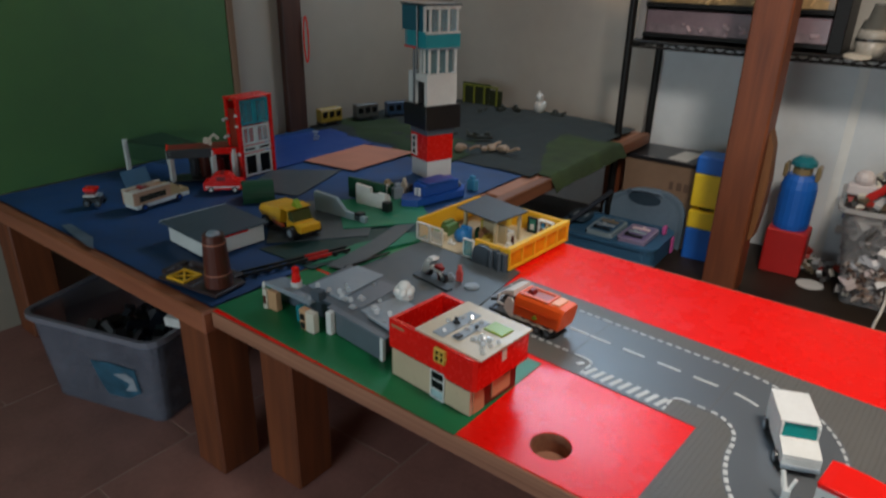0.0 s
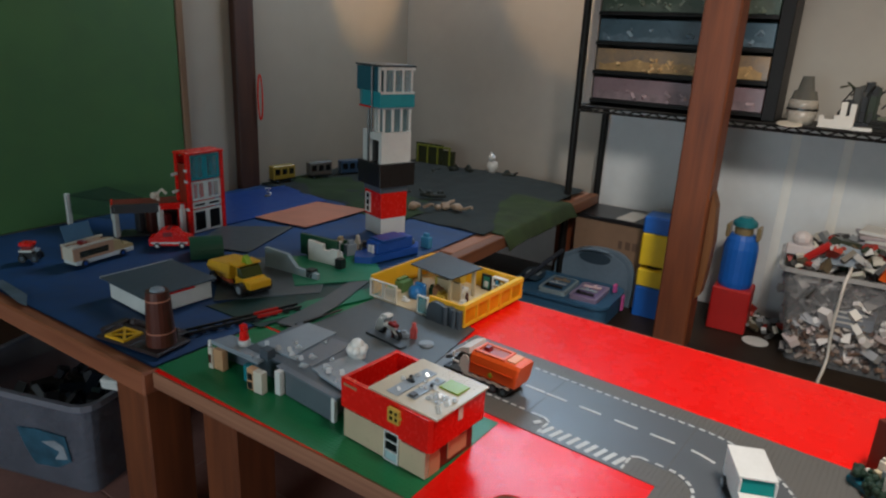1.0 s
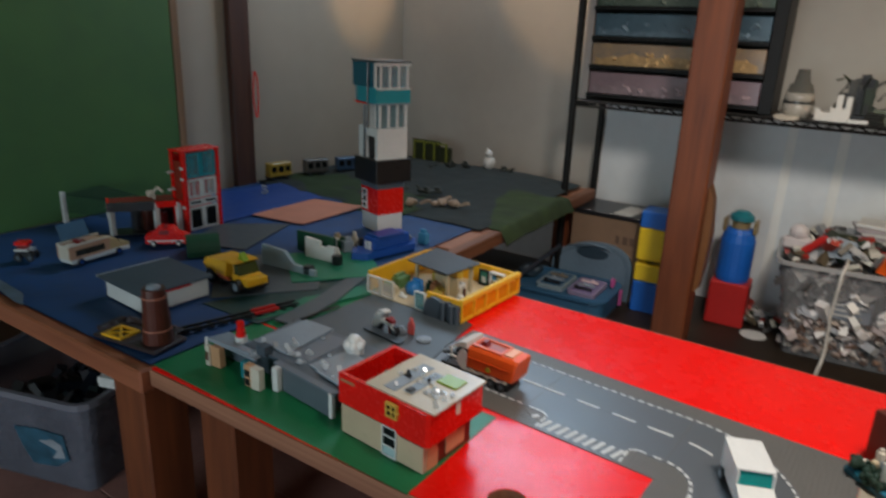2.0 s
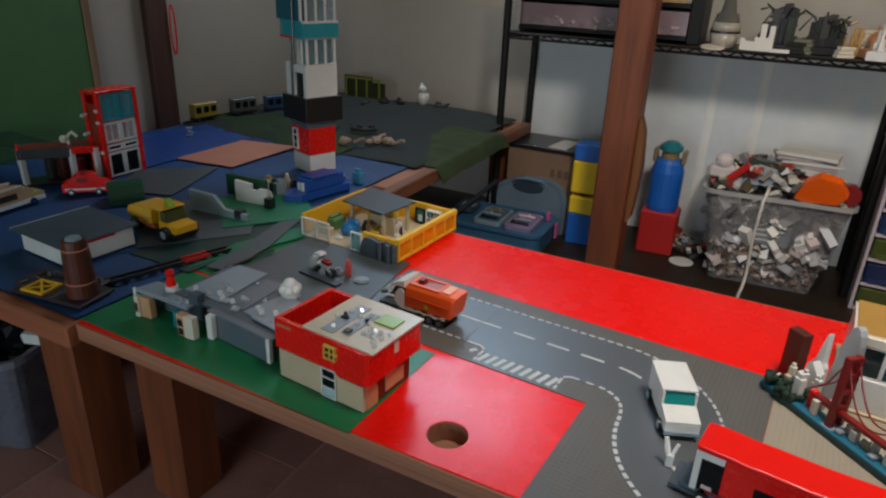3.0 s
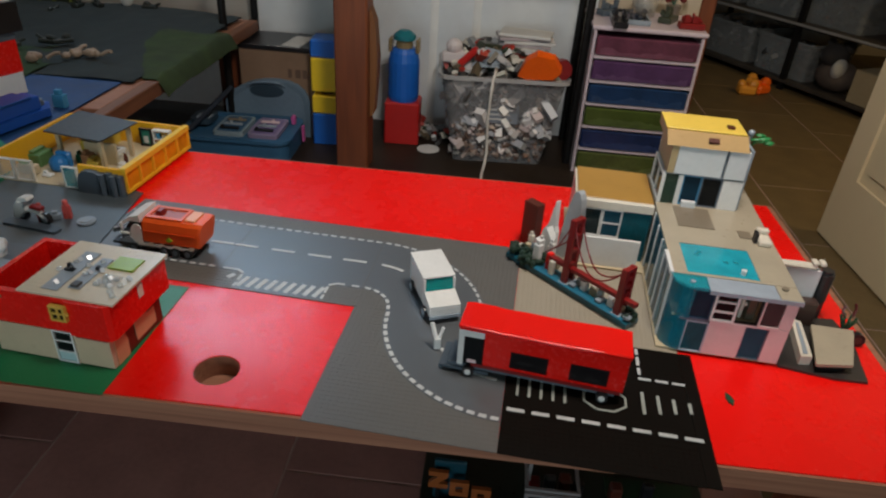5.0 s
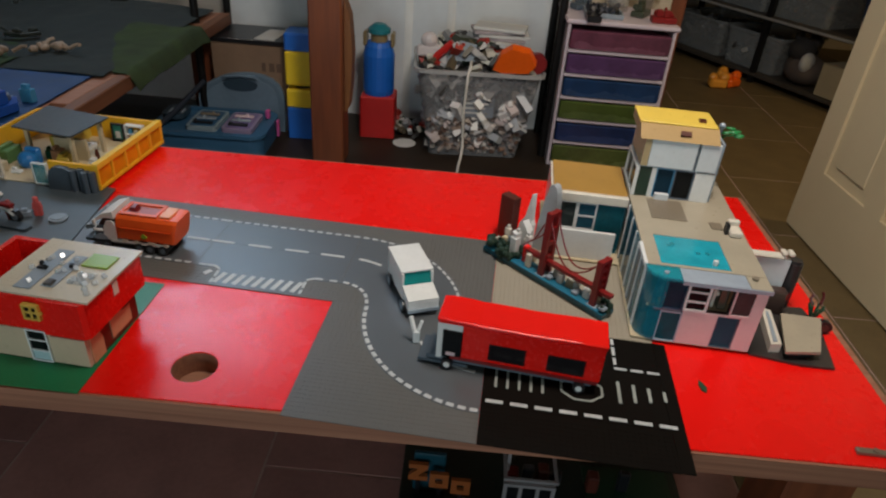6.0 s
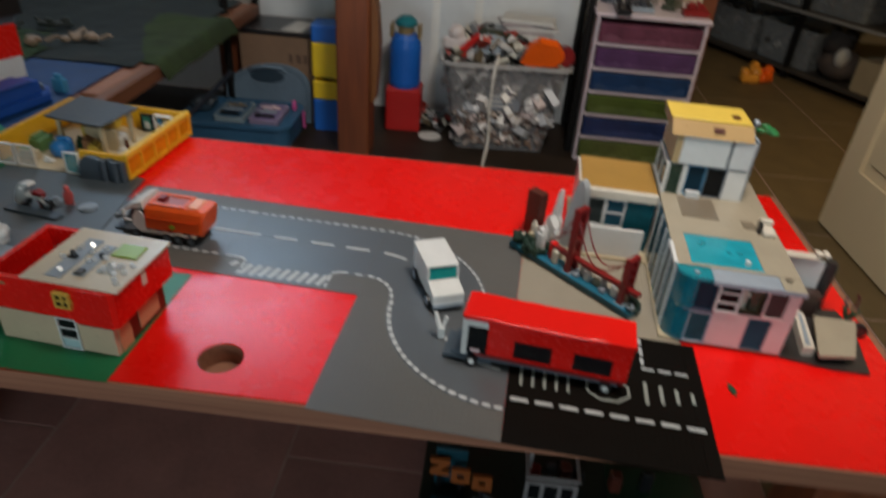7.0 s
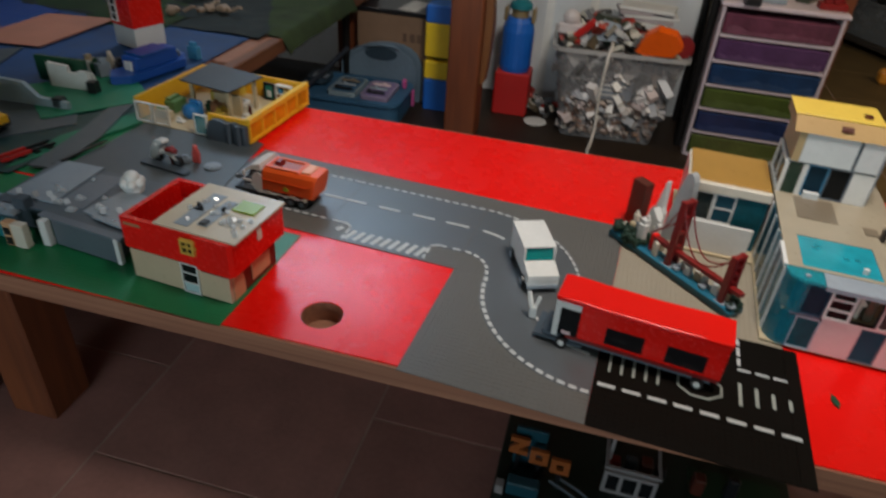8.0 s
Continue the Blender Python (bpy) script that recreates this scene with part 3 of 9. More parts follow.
pl = base_plate(-2 * P + 0.0003, 0.0005, PLATEGREY, GREYLABEL, lambda x, y: y > 0.216 or y < 0.047, Geo().box(0.001, 0.05, Z0, 0.2545, 0.214, Z1))
strokes("road_marking", mk, MARK, pl)
# bend from the junction towards the front
mk = Geo()
arc_dashes(mk, 0, 0, 0.055, 0.02, math.pi / 2, 5, 0.0055, 0.62)
arc_dashes(mk, 0, 0, 0.208, 0.02, math.pi / 2, 19, 0.0045, 0.62)
arc_dashes(mk, 0, 0, 0.133, 0.0, math.pi / 2, 3, 0.0055, 0.62)
pl = base_plate(0, 0, PLATEGREY, GREYLABEL, lambda x, y: math.hypot(x, y) > 0.216 or math.hypot(x, y) < 0.046,
                band(0, 0, 0.051, 0.213, 0, math.pi / 2, Z0, Z1))
strokes("road_marking", mk, MARK, pl)
# bend from there to the black plate
mk = Geo()
arc_dashes(mk, P, P, 0.199, math.pi, 1.5 * math.pi, 19, 0.0062, 0.66)
arc_dashes(mk, P, P, 0.052, math.pi, 1.5 * math.pi, 5, 0.0055, 0.62)
arc_dashes(mk, P, P, 0.124, math.pi, 1.5 * math.pi, 3, 0.0055, 0.62)
pl = base_plate(0, -P, PLATEGREY, GREYLABEL, lambda x, y: math.hypot(x - P, y - P) > 0.207 or math.hypot(x - P, y - P) < 0.044,
                band(P, P, 0.048, 0.204, math.pi, 1.5 * math.pi, Z0, Z1))
strokes("road_marking", mk, MARK, pl)
# black plate
mk = Geo()
for i in range(8):
    dash(mk, 0.006 + i * 0.0335, 0.079 - i * 0.0003, 0.030 + i * 0.0335, 0.079 - i * 0.0003, 0.006)
for i in range(3):
    dash(mk, 0.190 + i * 0.024, 0.183, 0.208 + i * 0.024, 0.183, 0.0045)
for v0, v1 in ((0.192, 0.207), (0.213, 0.232), (0.238, 0.252)):
    dash(mk, 0.192, v0, 0.192, v1, 0.0045)
md = Geo()
for i in range(4):
    dash(md, 0.192 + i * 0.0215, 0.154 - i * 0.003, 0.192 + i * 0.0215, 0.110 + i * 0.005, 0.0045)
for i in range(5):
    dash(md, 0.018 + i * 0.0165, 0.160, 0.018 + i * 0.0165, 0.108, 0.0035)
for k in range(8):
    a0, a1 = math.pi / 8 + k * math.pi / 4, math.pi / 8 + (k + 1) * math.pi / 4
    dash(md, 0.139 + 0.031 * math.cos(a0), 0.128 + 0.024 * math.sin(a0), 0.139 + 0.031 * math.cos(a1), 0.128 + 0.024 * math.sin(a1), 0.003)
pl = base_plate(P + 0.0003, -P - 0.0005, PLATEBLACK, "black toy road base plate with white markings, overhanging the table edge",
                lambda x, y: y < 0.068, Geo().box(0.001, 0.07, Z0, 0.2545, 0.254, Z1), PLATEBLACK)
part("plate_margin", Geo().box(P + 0.0002, 0.001, 0.0002, P + 0.0185, 0.2555, Z1), PLATEBLACK, pl)
strokes("road_marking", mk, MARK, pl)
strokes("bay_marking", md, MARKDIM, pl)
# tan plate behind it
pl = base_plate(P + 0.0005, 0.0, PLATETAN, "tan toy base plate under the villa and the bridge model")
mk = Geo()
for i in range(5):
    dash(mk, 0.006 + i * 0.004, 0.034, 0.008 + i * 0.004, 0.042, 0.0018, PLATE_Z + 0.0025)
part("print", mk, DTAN, pl)
# green plates under the red house and the grey building
base_plate(0, 0, PLATEGREEN, "long green studded base plate along the table edge", m=pose(-0.622, 0.006, TOP, 0, 0, -1.4), nu=78, nv=32)
base_plate(0, 0, PLATEGREEN, "green studded base plate beside the rails", m=pose(-0.618, 0.276, TOP, 0, 0, 0), nu=10, nv=32)
solid("green_sheet", Geo().box(-0.6155, 0.27, TOP + 0.0001, -0.40, 0.785, TOP + 0.0012), PLATEGREEN, "thin green sheet under the toy rails", "sheet")
gp = thing("road_plate", -0.605, 0.275, TOP + 0.0016, 2, "plain grey toy road plate behind the grey building", "base plate", "base plates of the toy town")
part("sheet", Geo().prism([(0.075, -0.006), (0.412, -0.018), (0.392, 0.262), (0.30, 0.285), (0.10, 0.285)], 0, 0.003), PLATECOOL, gp)

# ---- red house ----
def window_bars(parent, x0, z0, x1, z1, y, nx, nz, frame_mat, pane_mat, t=0.0022, name="window"):
    """A framed window in a wall facing -y."""
    w = part(name, Geo().ring(x0, z0, x1, z1, x0 + t, z0 + t, x1 - t, z1 - t, y - 0.003, y + 0.003, "y"), frame_mat, parent)
    for i in range(1, nx):
        x = x0 + (x1 - x0) * i / nx
        part("glazing_bar", Geo().box(x - t / 2, y - 0.002, z0 + t, x + t / 2, y + 0.002, z1 - t), frame_mat, w)
    for k in range(1, nz):
        z = z0 + (z1 - z0) * k / nz
        part("glazing_bar", Geo().box(x0 + t, y - 0.0022, z - t / 2, x1 - t, y + 0.0022, z + t / 2), frame_mat, w)
    part("pane", Geo().box(x0 + t, y - 0.0006, z0 + t, x1 - t, y + 0.0006, z1 - t), pane_mat, w)
    return w


rh = thing("toy_house", -0.2, 0.05, TOP + 0.003, -5.0, "two-storey toy brick house, red above tan, with a tan roof terrace", "toy house")
HL, HT = 0.052, 0.1075
HOUSETAN, NOUGATLIGHT, ROOFCREAM = toy("house_tan", (0.56, 0.44, 0.30)), toy("nougat_light", (0.58, 0.33, 0.18)), toy("roof_cream", (0.62, 0.53, 0.39))
x0, x1, y0, y1 = 0.021, 0.1965, 0.005, 0.126
part("front_wall", Geo().box(x0, y0, 0, 0.1125, y0 + 0.008, HL, 0.0004).box(0.1435, y0, 0, x1, y0 + 0.008, HL, 0.0004), HOUSETAN, rh)
part("side_wall", Geo().box(x0, y0 + 0.0082, 0, x0 + 0.008, y1, HL, 0.0004), HOUSETAN, rh)
part("rear_wall", Geo().box(x0 + 0.0082, y1 - 0.008, 0, x1 - 0.0082, y1, HL, 0.0004), HOUSETAN, rh)
part("side_wall", Geo().box(x1 - 0.008, y0 + 0.0082, 0, x1 - 0.0005, y1, HL), BROWN, rh, "dark brown side wall")
part("panel", Geo().prism([(0.0135, 0.0), (0.040, 0.0), (0.040, 0.030), (0.0365, 0.036), (0.0365, 0.045), (0.0135, 0.045)], x1 - 0.0004, x1 + 0.0012, "x"), NOUGATLIGHT, rh, "stepped light brown panel")
part("panel", Geo().prism([(0.060, 0.0085), (0.108, 0.0085), (0.108, 0.037), (0.089, 0.037), (0.089, 0.046), (0.076, 0.046), (0.076, 0.0505), (0.060, 0.0505)], x1 - 0.0004, x1 + 0.0012, "x"), NOUGATLIGHT, rh, "stepped light brown panel")
dr_ = window_bars(rh, 0.1128, 0.0, 0.1432, 0.0535, y0 + 0.001, 1, 3, WHITE, DARKGLASS, name="door")
part("pane", Geo().box(0.116, y0 - 0.0012, 0.003, 0.140, y0 - 0.0002, 0.0165), surface("pale_teal_pane", (0.42, 0.58, 0.60), 0.15, 0.2, 20), dr_, "pale lower pane")
# red upper storey: an open terrace at one end, a bay standing one stud proud at the other
part("upper_wall", Geo().ring(0.016, 0.004, 0.1455, 0.137, 0.024, 0.012, 0.1454, 0.129, HL + 0.0022, HT), RED, rh)
part("upper_wall", Geo().prism([(0.1457, 0.0005), (0.203, 0.0005), (0.2085, 0.006), (0.2085, 0.137), (0.1457, 0.137)], HL, HT), RED, rh)
part("bay_foot", Geo().prism([(0.150, 0.0025), (0.196, 0.0025), (0.204, 0.010), (0.204, 0.130), (0.150, 0.130)], HL - 0.004, HL - 0.0002), DRED, rh, "dark red stepped underside")
part("terrace_floor", Geo().box(0.0242, 0.0122, HL + 0.0022, 0.1452, 0.1288, HL + 0.006), DRED, rh, "dark red terrace floor")
part("divider", Geo().box(0.078, 0.0122, HL + 0.0062, 0.084, 0.1288, HT - 0.0002), RED, rh)
part("terrace_seat", Geo().box(0.034, 0.070, HL + 0.0062, 0.060, 0.092, HL + 0.018, 0.001).box(0.034, 0.0922, HL + 0.0062, 0.060, 0.098, HL + 0.030, 0.001), BROWN, rh)
window_bars(rh, 0.1265, 0.0775, 0.1495, 0.1015, -0.0018, 2, 2, toy("gold", (0.62, 0.40, 0.07)), DARKGLASS, 0.0034)
part("window_latch", Geo().box(0.1497, -0.0042, 0.0865, 0.1525, -0.0008, 0.0915, 0.0004), toy("gold", (0.62, 0.40, 0.07)), rh)
part("plank", Geo().box(0.022, 0.0026, HT - 0.012, 0.052, 0.0038, HT - 0.0075), NOUGAT, rh)
part("wall_tag", Geo().box(0.2087, 0.066, 0.080, 0.2100, 0.077, 0.101, 0.0004), CREAM, rh, "cream tag on the red wall")
part("roof_slab", Geo().box(0.0745, 0.006, HT + 0.0002, 0.2145, 0.1385, HT + 0.0036, 0.0005), ROOFCREAM, rh)
RT = HT + 0.0038
tagged(part("studs", Geo().studs(0.0765, 0.008, HT + 0.0036, 3, 16, n=8).studs(0.1985, 0.010, HT + 0.0036, 2, 8, n=8).studs(0.1325, 0.112, HT + 0.0036, 9, 3, n=8), ROOFCREAM, rh), kind="stuff")
part("roof_tile", Geo().box(0.104, 0.016, RT, 0.128, 0.112, RT + 0.0016, 0.0004), LGREY, rh, "smooth pale grey tile strip")
part("roof_tile", Geo().box(0.136, 0.026, RT, 0.154, 0.102, RT + 0.0016, 0.0004), LGREY, rh, "smooth pale grey tile strip")
part("roof_tile", Geo().box(0.158, 0.080, RT, 0.196, 0.111, RT + 0.003, 0.0004), LIME, rh, "lime green square plate")
part("roof_tile", Geo().box(0.164, 0.038, RT, 0.192, 0.066, RT + 0.002, 0.0004), CLEAR, rh, "clear plate")
part("roof_vent", Geo().box(0.107, 0.059, RT + 0.0017, 0.121, 0.066, RT + 0.005, 0.0008).box(0.107, 0.066, RT + 0.0017, 0.112, 0.071, RT + 0.009, 0.0008).cyl(0.118, 0.062, RT + 0.006, RT + 0.009, 0.0025, 8), BLACK, rh)
part("roof_vent", Geo().box(0.140, 0.026, RT + 0.0017, 0.151, 0.038, RT + 0.006, 0.0008), toy("dark_stone", (0.06, 0.06, 0.065)), rh)
part("roof_stud", Geo().cyl(0.149, 0.0745, RT + 0.0017, RT + 0.0055, 0.0040, 12).cyl(0.149, 0.0745, RT + 0.0055, RT + 0.007, 0.0025, 10), BLACK, rh)
# round clear studs added over the roof to catch glints
for x, y in ((0.100, 0.060), (0.110, 0.082), (0.132, 0.078), (0.140, 0.058), (0.146, 0.090), (0.168, 0.042), (0.176, 0.050), (0.184, 0.044), (0.172, 0.060), (0.188, 0.058), (0.196, 0.030), (0.204, 0.022), (0.200, 0.046)):
    part("glint_stud", Geo().cyl(x, y, RT + 0.0003, RT + 0.0036, 0.0042, 12).ball(x, y, RT + 0.0036, 0.0042, 0.0042, 0.0034, 14, 8), CLEAR, rh, smooth=True)



def glint_wedge(parent, x, y, z, rz, w=0.0055, rise=0.0045):
    """A small clear wedge added to catch a lamp glint, its sloping face turned towards rz."""
    g = Geo().prism([(-w / 2, 0), (w / 2, 0), (w / 2, 0.0008), (-w / 2 + 0.001, rise), (-w / 2, rise)], -w / 2, w / 2, "y")
    part("glint_wedge", g, FACET, parent, m=pose(x, y, z, 0, 0, rz))


for k, (x, y) in enumerate(((0.112, 0.088), (0.122, 0.094), (0.118, 0.030), (0.146, 0.062), (0.170, 0.046), (0.180, 0.056), (0.190, 0.040), (0.204, 0.062), (0.158, 0.070))):
    glint_wedge(rh, x, y, RT + 0.0018, -30 + 9 * (k % 4 - 1.5), rise=0.0042 + 0.0004 * (k % 3))

# ---- grey building ----
gb = thing("toy_garage_building", -0.395, 0.072, TOP + 0.003, 1.5, "long grey toy building with a flat plated roof", "toy building")
part("wall", Geo().prism([(0.046, 0.012), (0.172, -0.006), (0.173, 0.002), (0.047, 0.020)], 0, 0.044), toy("blue_grey", (0.11, 0.135, 0.16)), gb)
part("wall", Geo().box(-0.012, 0.16, 0, 0.168, 0.168, 0.044, 0.0004), GREY, gb)
part("wall", Geo().box(0.16, 0.008, 0, 0.168, 0.16, 0.044), GREY, gb)
part("pillar", Geo().box(0.030, 0.001, 0, 0.043, 0.014, 0.047, 0.0005), WHITE, gb)
part("pillar", Geo().box(0.1735, -0.009, 0, 0.181, 0.0, 0.047, 0.0005), WHITE, gb)
part("roof", Geo().prism([(-0.08, 0.036), (0.02, 0.030), (0.186, 0.006), (0.186, 0.172), (-0.08, 0.186)], 0.0445, 0.0478), GREY, gb)
part("roof_edge", Geo().prism([(0.020, 0.016), (0.186, -0.008), (0.186, 0.0058), (0.020, 0.0298)], 0.0443, 0.0482), toy("blue_grey_light", (0.15, 0.175, 0.21)), gb)
part("roof_plate", Geo().prism([(-0.072, 0.056), (0.020, 0.052), (0.017, 0.186), (-0.060, 0.188)], 0.048, 0.0512), LGREY, gb, "pale grey smooth plate")
part("roof_plate", Geo().prism([(0.082, 0.044), (0.172, 0.024), (0.178, 0.112), (0.104, 0.132)], 0.048, 0.0512), LGREY, gb, "pale grey smooth plate")
part("roof_plate", Geo().box(0.024, 0.052, 0.048, 0.076, 0.166, 0.0495, 0.0005), toy("blue_grey_light", (0.15, 0.175, 0.21)), gb)
for x, y, z in ((0.02, 0.05, 0.05), (0.045, 0.07, 0.05), (0.10, 0.05, 0.0515), (0.055, 0.035, 0.05), (0.0, 0.08, 0.0515)):
    part("clear_tile", Geo().box(x, y, z, x + 0.016, y + 0.014, z + 0.003, 0.0006), CLEAR, gb)
# more clear studs and wedges, put here only for sparkle
for x, y, z in ((0.030, 0.060, 0.0505), (0.05, 0.078, 0.0535), (-0.01, 0.10, 0.0522), (0.012, 0.062, 0.0522), (0.108, 0.058, 0.055), (0.062, 0.04, 0.0535), (0.006, 0.088, 0.055), (0.09, 0.09, 0.052), (0.15, 0.03, 0.052), (0.03, 0.14, 0.0505)):
    part("glint_stud", Geo().cyl(x, y, z - 0.001, z + 0.0015, 0.0044, 12).ball(x, y, z + 0.0015, 0.0044, 0.0044, 0.0032, 14, 8), CLEAR, gb, smooth=True)
for k, (x, y, z) in enumerate(((0.016, 0.060, 0.0514), (0.0, 0.070, 0.0514), (-0.020, 0.062, 0.0514), (0.100, 0.062, 0.0514), (0.120, 0.046, 0.0547), (0.140, 0.060, 0.0514), (0.040, 0.060, 0.0497), (0.160, 0.090, 0.0514), (-0.052, 0.062, 0.0514))):
    glint_wedge(gb, x, y, z, -36 + 9 * (k % 4 - 1.5), w=0.0085, rise=0.0064 + 0.0005 * (k % 3))
part("roof_step", Geo().prism([(0.110, 0.030), (0.180, 0.014), (0.181, 0.022), (0.112, 0.038)], 0.0514, 0.0545), LGREY, gb)
dome = thing("toy_dome", -0.286, 0.211, TOP + 0.0515, 0, "small white lobed toy dome on the grey roof", "toy dome")
part("foot", Geo().cyl(0, 0, 0, 0.0125, 0.0175, 20), WHITE, dome)
for k in range(6):
    part("lobe", Geo().ball(0.0132 * math.cos(k * math.pi / 3), 0.0132 * math.sin(k * math.pi / 3), 0.015, 0.0090, 0.0090, 0.0094, 12, 8), WHITE, dome, smooth=True)
part("crown", Geo().ball(0, 0, 0.024, 0.0138, 0.0138, 0.0125, 14, 9), WHITE, dome, smooth=True)
aw = thing("toy_shelter", -0.552, 0.058, TOP + 0.003, 2, "small grey-roofed toy shelter with tan walls", "toy building")
part("roof", Geo().prism([(-0.004, 0.022), (0.140, 0.014), (0.136, 0.066), (0.010, 0.068)], 0.043, 0.0465), LGREY, aw)
part("pillar", Geo().box(0.012, 0.006, 0, 0.023, 0.016, 0.0428, 0.0004), CREAM, aw)
part("pillar", Geo().box(0.0235, 0.010, 0, 0.048, 0.024, 0.0428, 0.0004), toy("nougat_light", (0.58, 0.33, 0.18)), aw)
part("shutter", Geo().box(0.014, 0.0045, 0.012, 0.021, 0.0057, 0.03), BROWN, aw)
part("pillar", Geo().box(0.132, -0.006, 0, 0.150, 0.008, 0.0428, 0.0004), toy("nougat_light", (0.58, 0.33, 0.18)), aw)
part("pillar", Geo().box(0.1505, -0.008, 0, 0.172, 0.006, 0.0428, 0.0004), CREAM, aw)
part("shutter", Geo().box(0.135, -0.0075, 0.003, 0.146, -0.0062, 0.016), BLACK, aw)
part("shutter", Geo().box(0.135, -0.0075, 0.021, 0.146, -0.0062, 0.034), BLACK, aw)
part("chimney_block", Geo().box(0.128, 0.030, 0.0467, 0.150, 0.050, 0.066, 0.001), toy("slate", (0.058, 0.078, 0.10), 0.45), aw)
part("rear_wall", Geo().box(0.01, 0.05, 0, 0.16, 0.058, 0.0428), GREY, aw)
part("counter", Geo().box(0.105, 0.010, 0, 0.122, 0.024, 0.034, 0.001), TEALGLASS, aw)
for k in range(4):
    glint_wedge(aw, 0.098 + 0.009 * k, 0.024 + 0.006 * (k % 2), 0.0467, -40 + 8 * k)
part("railing", Geo().box(0.004, 0.0185, 0.0467, 0.12, 0.0215, 0.052), LGREY, aw)
part("lamp", Geo().cyl(0.004, 0.018, 0.030, 0.050, 0.0035, 10).ball(0.004, 0.018, 0.050, 0.0035, n=8, m=6), WHITE, aw, smooth=True)
fs_ = thing("toy_beacon", -0.491, 0.113, TOP + 0.0495, 0, "small red and white toy beacon on the shelter roof", "toy beacon")
fs_.scale = (1.6, 1.6, 1.45)
part("foot", Geo().cyl(0, 0, 0, 0.008, 0.0075, 12), WHITE, fs_)
part("light", Geo().cyl(0, 0, 0.0082, 0.022, 0.0062, 12, 0.0045).box(-0.004, -0.004, 0.022, 0.004, 0.004, 0.03, 0.0015), RED, fs_)

# ---- yellow house ----
yh = thing("toy_house", -0.540, 0.551, TOP + 0.003, -3.6, "low yellow toy brick house open at the top, with furniture inside", "toy house")
W, D, HY = 0.293, 0.260, 0.056
part("floor_plate", Geo().box(0, 0, 0, W, D, 0.0034), TAN, yh)
g = Geo().box(0.196, 0, 0.0035, W, 0.008, HY, 0.0004)
part("front_wall", g, YELLOW, yh)
part("rear_wall", Geo().box(0, D - 0.008, 0.0035, W, D, HY, 0.0004), YELLOW, yh)
part("side_wall", Geo().box(0, 0.008, 0.0035, 0.008, D - 0.008, HY), YELLOW, yh)
part("side_wall", Geo().box(W - 0.006, 0.008, 0.0035, W, D - 0.008, HY), YELLOW, yh)
part("wall_foot", Geo().box(W + 0.0002, 0.0, 0.0035, W + 0.0065, D, 0.010, 0.0006), YELLOW, yh)
AMBER = surface("amber_clear_plastic", (0.86, 0.34, 0.012), 0.18, 0.35, 26, alpha=0.9)
for i in range(6):
    y = 0.0005 + i * 0.0507
    part("buttress", Geo().box(W + 0.0002, y, 0.0102, W + 0.0065, y + 0.0050, HY - 0.0082, 0.0006), YELLOW, yh)
    if i < 5:
        part("pane", Geo().prism([(W + 0.0004, y + 0.0054), (W + 0.0036, y + 0.0060), (W + 0.0010, y + 0.0300), (W + 0.0020, y + 0.0500), (W + 0.0004, y + 0.0502)], 0.0102, HY - 0.0084), AMBER, yh, "amber clear panel")
part("wall_cap", Geo().box(W - 0.0055, 0.0, HY + 0.0002, W + 0.0072, D, HY + 0.0036, 0.0008).box(W + 0.0002, 0.0, HY - 0.008, W + 0.0070, D, HY), toy("yellow_light", (0.85, 0.52, 0.04)), yh)
window_bars(yh, 0.004, 0.004, 0.048, 0.05, 0.003, 1, 1, WHITE, CLEAR)
window_bars(yh, 0.05, 0.004, 0.092, 0.05, 0.003, 1, 1, CREAM, CLEAR)
window_bars(yh, 0.162, 0.004, 0.194, 0.05, -0.002, 1, 1, WHITE, TEALGLASS, name="door")
ROCK = toy("slate", (0.058, 0.078, 0.10), 0.45)
part("rock_facing", Geo().prism([(0.197, 0.0), (0.246, 0.0), (0.246, 0.046), (0.236, 0.050), (0.222, 0.051), (0.212, 0.049), (0.204, 0.042), (0.199, 0.026)], -0.013, -0.0005, "y"), ROCK, yh, "dark grey rounded rock panel")
for k, (x, top, out) in enumerate(((0.2462, 0.047, 0.016), (0.2592, 0.049, 0.011), (0.2710, 0.046, 0.017), (0.2832, 0.045, 0.012))):
    part("rock_facing", Geo().prism([(x, -0.0005), (x, -out + 0.004), (x + 0.004, -out), (x + 0.0085, -out + 0.001), (x + 0.0118, -out + 0.005), (x + 0.0118, -0.0005)], 0.0, top), ROCK, yh, "dark grey rock fold")
part("roof_plate", Geo().prism([(0.064, 0.088), (0.206, 0.070), (0.217, 0.193), (0.058, 0.220)], HY + 0.022, HY + 0.0255), toy("roof_charcoal", (0.042, 0.052, 0.062), 0.4), yh, "dark grey roof plate")
for x, y in ((0.075, 0.105), (0.196, 0.175), (0.080, 0.195), (0.190, 0.082)):
    part("roof_post", Geo().box(x, y, 0.0035, x + 0.008, y + 0.008, HY + 0.0219), TAN, yh)
part("inner_wall", Geo().box(0.12, 0.12, 0.0035, 0.128, D - 0.01, HY - 0.004), toy("ochre_wall", (0.55, 0.40, 0.06)), yh)
part("inner_wall", Geo().box(0.128, 0.12, 0.0035, 0.2, 0.128, HY - 0.004), TAN, yh)
part("armchair", Geo().ball(0.100, 0.068, 0.018, 0.021, 0.019, 0.020, 12, 8).box(0.084, 0.078, 0.0036, 0.118, 0.092, 0.040, 0.004), toy("sky_blue", (0.02, 0.16, 0.42)), yh, "round bright blue armchair")
